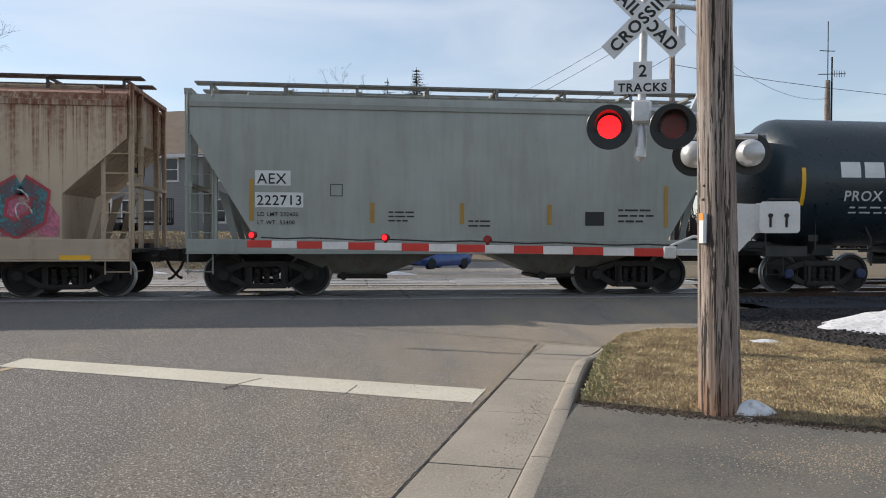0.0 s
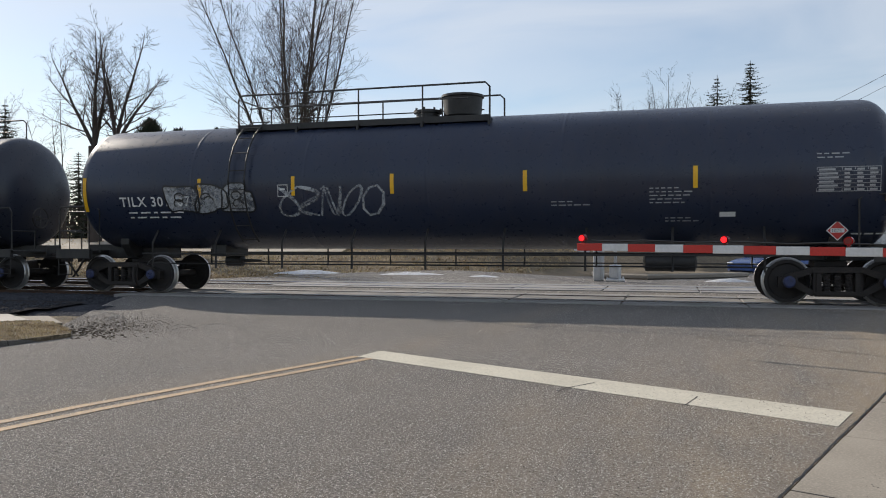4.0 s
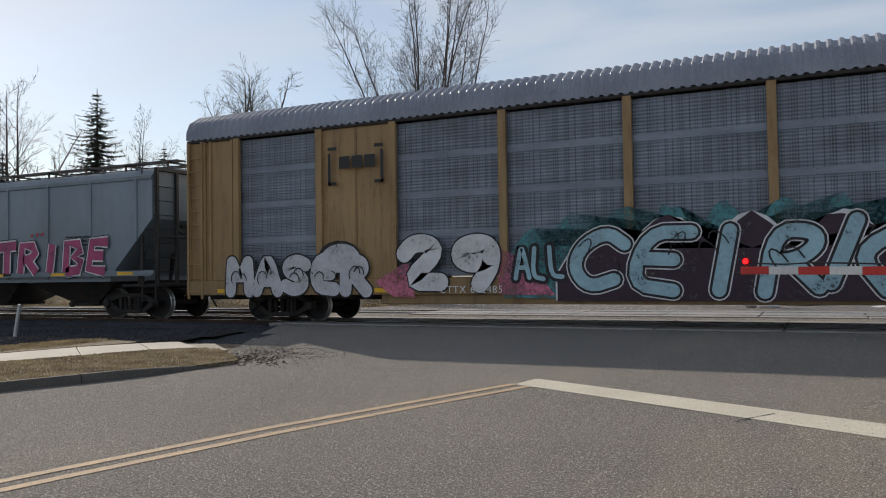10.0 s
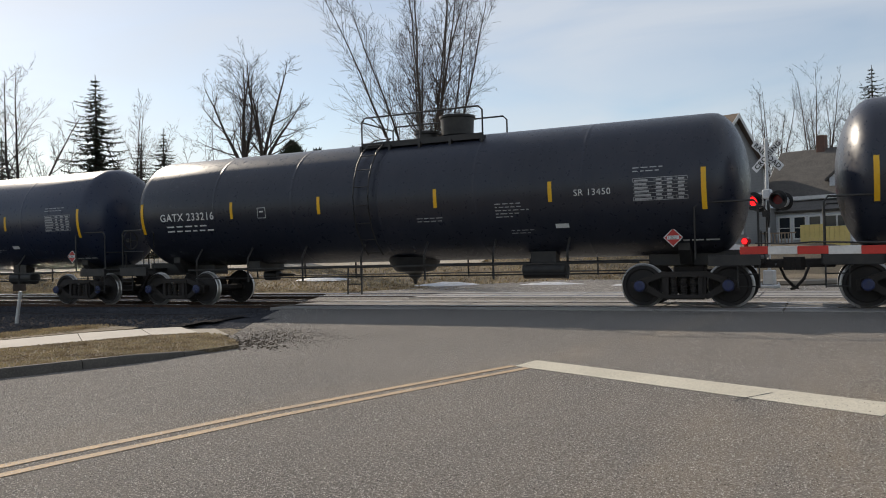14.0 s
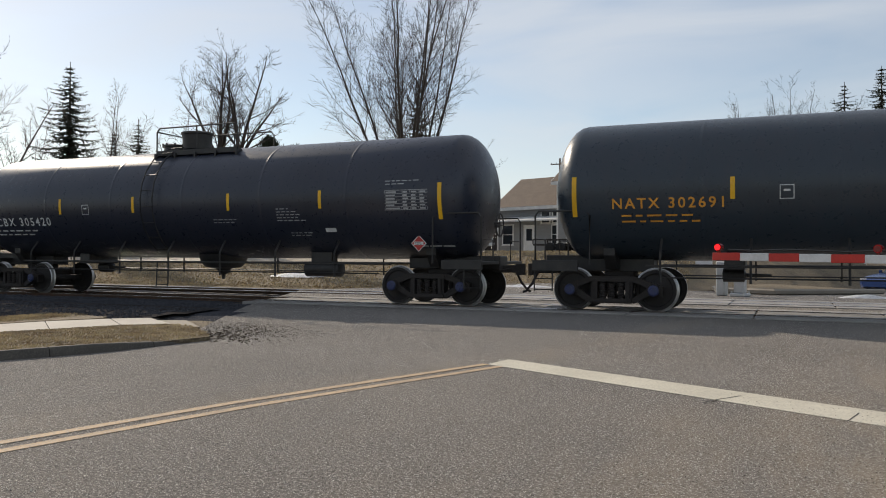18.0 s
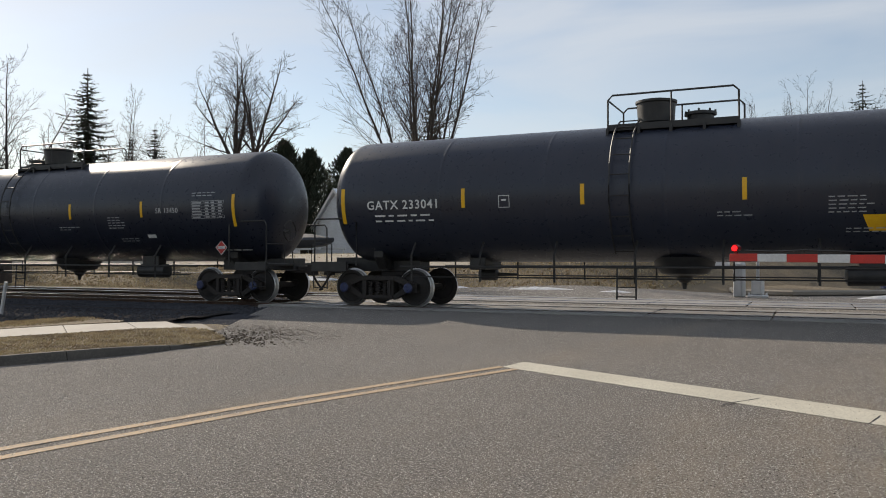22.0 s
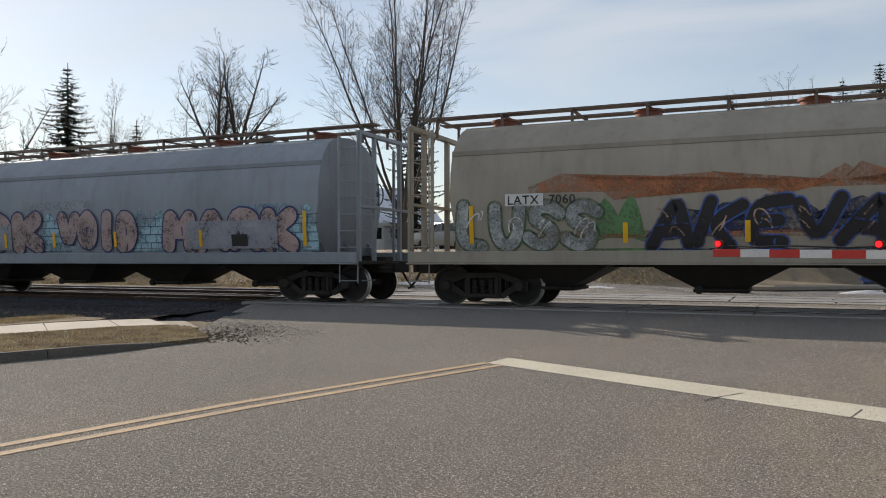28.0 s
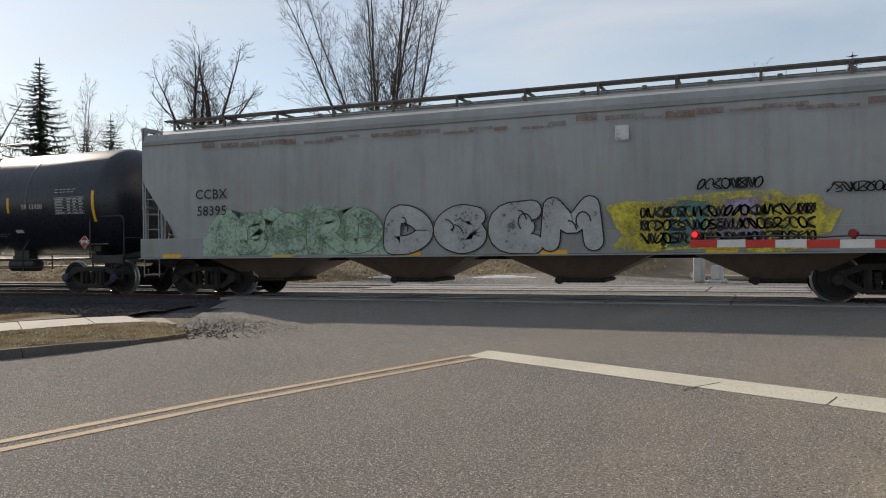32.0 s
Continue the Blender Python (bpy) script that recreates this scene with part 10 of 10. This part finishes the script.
for (x, y) in ((17.5, 45.0), (15.3, 66.0), (20.5, 76.0)):
    ss = empty("stop_sign", pose(x, y, ground_z(x, y), 0, 0, 200))
    tagged(ss, "grey back of a stop sign on a thin post", "road sign")
    bm = bmesh.new()
    tube(bm, [(0, 0, 0), (0, 0, 2.2)], 0.03, 6)
    part("post", bm, GALVPIPE, ss)
    bm = bmesh.new()
    prism(bm, [(0.38 * math.cos(radians(22.5 + 45 * i)), 2.3 + 0.38 * math.sin(radians(22.5 + 45 * i))) for i in range(8)], -0.05, -0.045)
    part("plate", fix(bm), ALU, ss, "octagonal plate", 0)

# ---- trees ----
YARDGRAVEL = surface("yard_gravel", (0.40, 0.36, 0.30), (0.26, 0.215, 0.15), 0.95, 0, 0.35, 20, 0.6, (0.46, 0.42, 0.36), bdist=0.02)
BARK = surface("grey_bark", (0.075, 0.060, 0.050), (0.046, 0.037, 0.032), 0.9, 0, 3, 25, 0.6, None, (1, 1, 0.3))
TWIG = surface("bare_twigs", (0.048, 0.037, 0.031), (0.034, 0.027, 0.023), 0.9, 0, 3, 25, 0)
NEEDLE = surface("spruce_needles", (0.030, 0.045, 0.026), (0.045, 0.055, 0.035), 0.85, 0, 1.5, 12, 0, (0.06, 0.06, 0.045))


def limb(store, a, b, r0, r1, sides):
    vs, fs = store
    d = b - a
    if d.length < 1e-5:
        return
    q = d.to_track_quat("Z", "X")
    k = len(vs)
    for p, r in ((a, r0), (b, r1)):
        for x, y in ring(sides, r):
            vs.append(p + q @ Vector((x, y, 0)))
    for i in range(sides):
        fs.append((k + i, k + (i + 1) % sides, k + sides + (i + 1) % sides, k + sides + i))


def bare_tree(at, height, spread, seed, stems=1, density=1.0, label="leafless deciduous tree with fine bare twigs", lean=0.0, low=0.25, thick=1.0, fork=0.0, twin=0.0, droop=0.0, angle=(0.3, 0.8)):
    """Stems fan out from a short trunk to the crown's rim; boughs, branches and fine twigs leave them at narrow angles."""
    r = random.Random(seed)
    x, y = at
    tr = empty("bare_tree", pose(x, y, ground_z(x, y) - 0.1))
    tagged(tr, label, "tree")
    wood, twig = ([], []), ([], [])

    def shoot(p, d, length, rad, level, n):
        """A wavering run of segments; gives back its knots."""
        knots = [(p, d, rad)]
        sides = (8, 5, 3, 3)[level]
        store = wood if level < 2 else twig
        for i in range(n):
            d = (d + Vector((r.gauss(0, 1), r.gauss(0, 1), r.gauss(0, 0.6))) * (0.045, 0.09, 0.13, 0.16)[level] + Vector((0, 0, (0.02, 0.06, 0.04, 0.0)[level] - droop * level * 0.05))).normalized()
            q = p + d * (length / n)
            r1 = max(rad * (1 - 0.88 * (i + 1) / n), 0.005)
            limb(store, p, q, max(knots[-1][2], 0.006), r1, sides)
            p = q
            knots.append((p, d, r1))
        return knots

    def aside(d, angle):
        ax = Vector((r.gauss(0, 1), r.gauss(0, 1), r.gauss(0, 0.35)))
        ax = (ax - d * ax.dot(d)).normalized()
        return (d * math.cos(angle) + ax * math.sin(angle)).normalized()

    def along(knots, f):
        k = min(int(f * (len(knots) - 1)), len(knots) - 2)
        t = f * (len(knots) - 1) - k
        a, b = knots[k], knots[k + 1]
        return a[0].lerp(b[0], t), b[1], a[2] + (b[2] - a[2]) * t

    trunks = [Vector((0, 0, 0))] if not twin else [Vector((-twin / 2, 0, 0)), Vector((twin / 2, 0.2, 0))]
    for base in trunks:
        if fork:
            limb(wood, base + Vector((0, 0, -0.2)), base + Vector((0, 0, fork)), 0.021 * height * thick, 0.017 * height * thick, 12)
        top = base + Vector((0, 0, max(fork - 0.05, 0)))
        for s_ in range(stems):
            a = 2 * math.pi * s_ / stems + r.uniform(-0.35, 0.35)
            ring_ = 0.5 * spread * (r.uniform(0.75, 1.0) if s_ % 3 else r.uniform(0.15, 0.5))
            rise = (height - fork) * (0.97 - 0.26 * (2 * ring_ / spread) ** 2)
            goal = Vector((math.cos(a) * ring_ + lean * height + base.x * 0.8, math.sin(a) * ring_, rise))
            stem = shoot(top, (goal + Vector((0, 0, 0.12 * rise))).normalized(), goal.length, 0.0066 * height * thick, 0, 9)
            nb = int(17 * density)
            for i in range(nb):
                f = low + (0.98 - low) * (i + r.random()) / nb
                p, d, rad = along(stem, f)
                bl = height * (0.27 - 0.16 * f) * r.uniform(0.5, 1.15)
                bough = shoot(p, aside(d, r.uniform(*angle)), bl, max(rad * 0.46, 0.010), 1, 5)
                nk = int(bl * 3.6 * density) + 2
                for k in range(nk):
                    p2, d2, rad2 = along(bough, 0.15 + 0.83 * (k + r.random()) / nk)
                    tl = max(0.35, bl * r.uniform(0.2, 0.46))
                    tw = shoot(p2, aside(d2, r.uniform(0.4, 0.9)), tl, max(rad2 * 0.5, 0.0075), 2, 3)
                    for _ in range(int(3.0 * density + r.random())):
                        p3, d3, _r = along(tw, r.uniform(0.2, 0.95))
                        shoot(p3, aside(d3, r.uniform(0.4, 0.9)), tl * r.uniform(0.3, 0.6), 0.0058, 3, 2)
    part_of("trunk", pydata(*wood), BARK, tr, "", 60)
    part_of("crown", pydata(*twig), TWIG, tr, "fine bare branches", 0)
    return tr


def cedar(at, height, width, seed, label="dense dark evergreen with a rounded crown"):
    """A close-grown evergreen: upright sprays of foliage over an egg-shaped body, its outline ragged."""
    r = random.Random(seed)
    x, y = at
    tr = empty("evergreen_tree", pose(x, y, ground_z(x, y) - 0.1))
    tagged(tr, label, "tree")
    bm = bmesh.new()
    tube(bm, [(0, 0, 0), (0, 0, height * 0.9)], [0.02 * height, 0.03], 8)
    part("trunk", bm, BARK, tr)
    vs, fs = [], []
    for _ in range(int(1100 * height)):
        t = r.random() ** 0.9
        z = height * (0.06 + 0.92 * t)
        body = width / 2 * (math.sin(math.pi * min(1.0, 0.18 + 0.82 * t) ** 0.85) ** 0.7)
        a = r.uniform(0, 6.283)
        lump = 1 + 0.22 * math.sin(3 * a + z * 1.3 + seed) + 0.16 * math.sin(7 * a - z * 2.1)
        rr = body * lump * (r.random() ** 0.35)
        px, py = rr * math.cos(a), rr * math.sin(a)
        l = r.uniform(0.3, 0.7)
        g = a + r.uniform(-0.9, 0.9)
        dx, dy, dz = math.cos(g) * l * 0.55, math.sin(g) * l * 0.55, l * r.uniform(0.1, 0.9)
        w = 0.16 * l / 0.4
        k = len(vs)
        vs += [(px, py, z), (px + dx * 0.5 - dy * w, py + dy * 0.5 + dx * w, z + dz * 0.5), (px + dx, py + dy, z + dz), (px + dx * 0.5 + dy * w, py + dy * 0.5 - dx * w, z + dz * 0.4)]
        fs.append((k, k + 1, k + 2, k + 3))
    part_of("crown", pydata(vs, fs), NEEDLE, tr, "dense dark foliage", 0)
    return tr


def spruce(at, height, width, seed, gap=1.0, label="tall dark spruce with drooping branches"):
    r = random.Random(seed)
    x, y = at
    tr = empty("spruce_tree", pose(x, y, ground_z(x, y) - 0.1))
    tagged(tr, label, "tree")
    bm = bmesh.new()
    tube(bm, [(0, 0, 0), (0, 0, height * 0.55), (0, 0, height)], [0.016 * height, 0.009 * height, 0.02], 8)
    part("trunk", bm, BARK, tr)
    vs, fs = [], []
    z = height * 0.08
    while z < height * 0.985:
        t = z / height
        reach = width / 2 * (1 - t) ** 0.6 * (1 + 0.16 * math.sin(z * 2.9 + seed)) + 0.05
        turn = r.uniform(0, 6.28)
        k = r.randint(5, 7) if gap <= 1 else r.randint(3, 5)
        for b in range(k):
            a = turn + 6.28 * b / k + r.uniform(-0.3, 0.3)
            le = reach * r.uniform(0.45, 1.2)
            lift = r.uniform(-0.32, 0.32) * (1 - t)
            n = max(5, int(le / 0.11))
            for i in range(n):
                s = (i + 0.7) / n
                px, py = math.cos(a) * le * s, math.sin(a) * le * s
                pz = z + lift - 0.42 * le * s + 0.40 * le * s * s
                for _ in range(5):
                    g = a + r.choice((-1, 1)) * r.uniform(0.3, 1.4)
                    l = r.uniform(0.14, 0.34) * (1.15 - 0.55 * s) * (0.7 + 0.035 * height) * (0.45 + 0.55 * min(1, 2.6 * (1 - t)))
                    w = l * 0.26
                    dx, dy, dz = math.cos(g) * l, math.sin(g) * l, -l * r.uniform(0.0, 0.75)
                    kk = len(vs)
                    vs += [(px, py, pz), (px + dx * 0.5 - dy * w / l, py + dy * 0.5 + dx * w / l, pz + dz * 0.4), (px + dx, py + dy, pz + dz), (px + dx * 0.5 + dy * w / l, py + dy * 0.5 - dx * w / l, pz + dz * 0.55)]
                    fs.append((kk, kk + 1, kk + 2, kk + 3))
        z += r.uniform(0.30, 0.55) * gap * (1 - 0.45 * t)
    part_of("crown", pydata(vs, fs), NEEDLE, tr, "dark needled branches", 0)
    return tr


def polar(az, dist):
    return (dist * math.sin(radians(az)), dist * math.cos(radians(az)))


bare_tree(polar(-26.5, 46), 18.4, 14.4, 11, 12, 1.0, "tall many-stemmed leafless tree", low=0.26, thick=0.85, fork=1.7)
bare_tree(polar(-38.9, 46), 11.6, 6.2, 12, 4, 0.9, "twin-trunked leafless tree with an open crown", low=0.08, thick=1.5, fork=5.2, twin=1.2, angle=(0.5, 1.15))
bare_tree(polar(-53.6, 46), 11.6, 8.5, 13, 4, 1.0, low=0.2, thick=1.3, fork=2.6, angle=(0.45, 1.1))
bare_tree(polar(-51.2, 62), 9.6, 5.5, 25, 3, 0.8, low=0.25, fork=1.6, angle=(0.45, 1.1))
bare_tree(polar(-46.4, 66), 12.6, 6.5, 14, 4, 0.9, fork=2.0)
bare_tree(polar(-41.2, 54), 9.6, 4.0, 15, 3, 0.8, "small leaning leafless tree", lean=-0.12, droop=0.5, low=0.2)
bare_tree(polar(-56.5, 62), 11.5, 8.0, 16, 4, 0.9, fork=2.0)
bare_tree(polar(-2.6, 88), 16.6, 8.0, 17, 8, 0.9, low=0.2)
bare_tree(polar(0.4, 86), 17.6, 8.0, 18, 8, 0.9, low=0.2)
bare_tree(polar(2.9, 90), 16.5, 7.0, 19, 7, 0.9, low=0.2)
bare_tree(polar(8.6, 100), 10.8, 9.0, 20, 4, 0.8, fork=2.0)
bare_tree(polar(14.2, 100), 11.3, 9.0, 21, 4, 0.9, fork=2.0)
bare_tree(polar(20.0, 120), 11.5, 10.0, 22, 4, 0.7, fork=2.0)
bare_tree(polar(-21.8, 84), 12.4, 8.0, 23, 5, 0.8, low=0.2)
bare_tree(polar(28.5, 120), 11.0, 10.0, 24, 4, 0.7, fork=2.0)
spruce(polar(-48.9, 60), 13.0, 6.9, 31)
spruce(polar(-46.2, 68), 9.6, 5.4, 32)
spruce(polar(-44.7, 68), 10.7, 5.0, 33)
spruce(polar(-54.4, 64), 9.0, 5.4, 34)
spruce(polar(-47.6, 70), 8.6, 5.0, 36)
cedar(polar(-36.0, 70), 10.0, 5.2, 35)
cedar(polar(-34.2, 71), 9.4, 4.2, 42)
cedar(polar(-31.6, 74), 10.0, 5.4, 37)
spruce(polar(-25.6, 62), 12.6, 6.4, 38)
spruce(polar(5.3, 72), 15.2, 7.4, 39, 0.95, "tall thin spruce with sparse drooping branches")
spruce(polar(3.2, 74), 14.6, 7.4, 40, 1.1, "thin dark pine with open branches")
spruce(polar(-40.5, 78), 8.0, 6.0, 41)
# pale gravel yard before the houses
yard = tagged(sheet("yard", [-60 + 2 * i for i in range(24)], [33 + 2 * j for j in range(20)], YARDGRAVEL, 0.02, None, ground_z), "pale gravel yard with dry grass", "yard", kind="structure")


def far_woods():
    """A low uneven line of distant bare woods."""
    r = random.Random(77)
    vs, fs = [], []
    for k in range(2600):
        az = radians(r.uniform(-80, 65))
        d = r.uniform(150, 230)
        x, y = d * math.sin(az), d * math.cos(az)
        z = ground_z(x, y) - 0.5
        h = r.uniform(4, 9) * (1 + 0.35 * math.sin(az * 17) + 0.25 * math.sin(az * 41))
        for _ in range(3):
            i = len(vs)
            w = r.uniform(0.10, 0.35)
            dx = r.gauss(0, 1.6)
            vs += [(x - w, y, z), (x + w, y, z), (x + dx + w * 0.3, y, z + h), (x + dx - w * 0.3, y, z + h)]
            fs.append((i, i + 1, i + 2, i + 3))
            for _ in range(3):
                i = len(vs)
                t = r.uniform(0.35, 0.9)
                ex, ez = r.gauss(0, 1.8), r.uniform(0.8, 2.6)
                vs += [(x + dx * t - 0.06, y, z + h * t), (x + dx * t + 0.06, y, z + h * t), (x + dx * t + ex, y, z + h * t + ez)]
                fs.append((i, i + 1, i + 2))
    return tagged(part_of("far_woods", pydata(vs, fs), TWIG, None, "", 0), "distant line of bare woods", "woods", kind="stuff")


far_woods()


def motions():
    """The train rolls past from the west at about 21 m/s."""
    for i, car in CARS:
        mid = (CUTS[i] + CUTS[i + 1]) / 2 + SHIFT.get(i, 0)
        walk(car, [(t, pose(mid + run(t), TRACK_Y, RAIL_Z)) for t in range(0, 33)])
    # the warning lamps blink in turn: each disc flips between its lit and dark face
    for ob, at, phase in FLIPS:
        lit = phase == 0
        rows = [(0.0, pose(*at, 0, 0, 0 if lit else 180))]
        k = 0
        while 0.15 + 0.545 * k < 31.8:
            t = 0.15 + 0.545 * k
            a = 0 if lit else 180
            rows += [(t - 0.067 + 0.0333 * j, pose(*at, 0, 0, a + 60 * j)) for j in range(4)]
            lit = not lit
            k += 1
        rows.append((32.0, pose(*at, 0, 0, 0 if lit else 180)))
        walk(ob, rows)


motions()
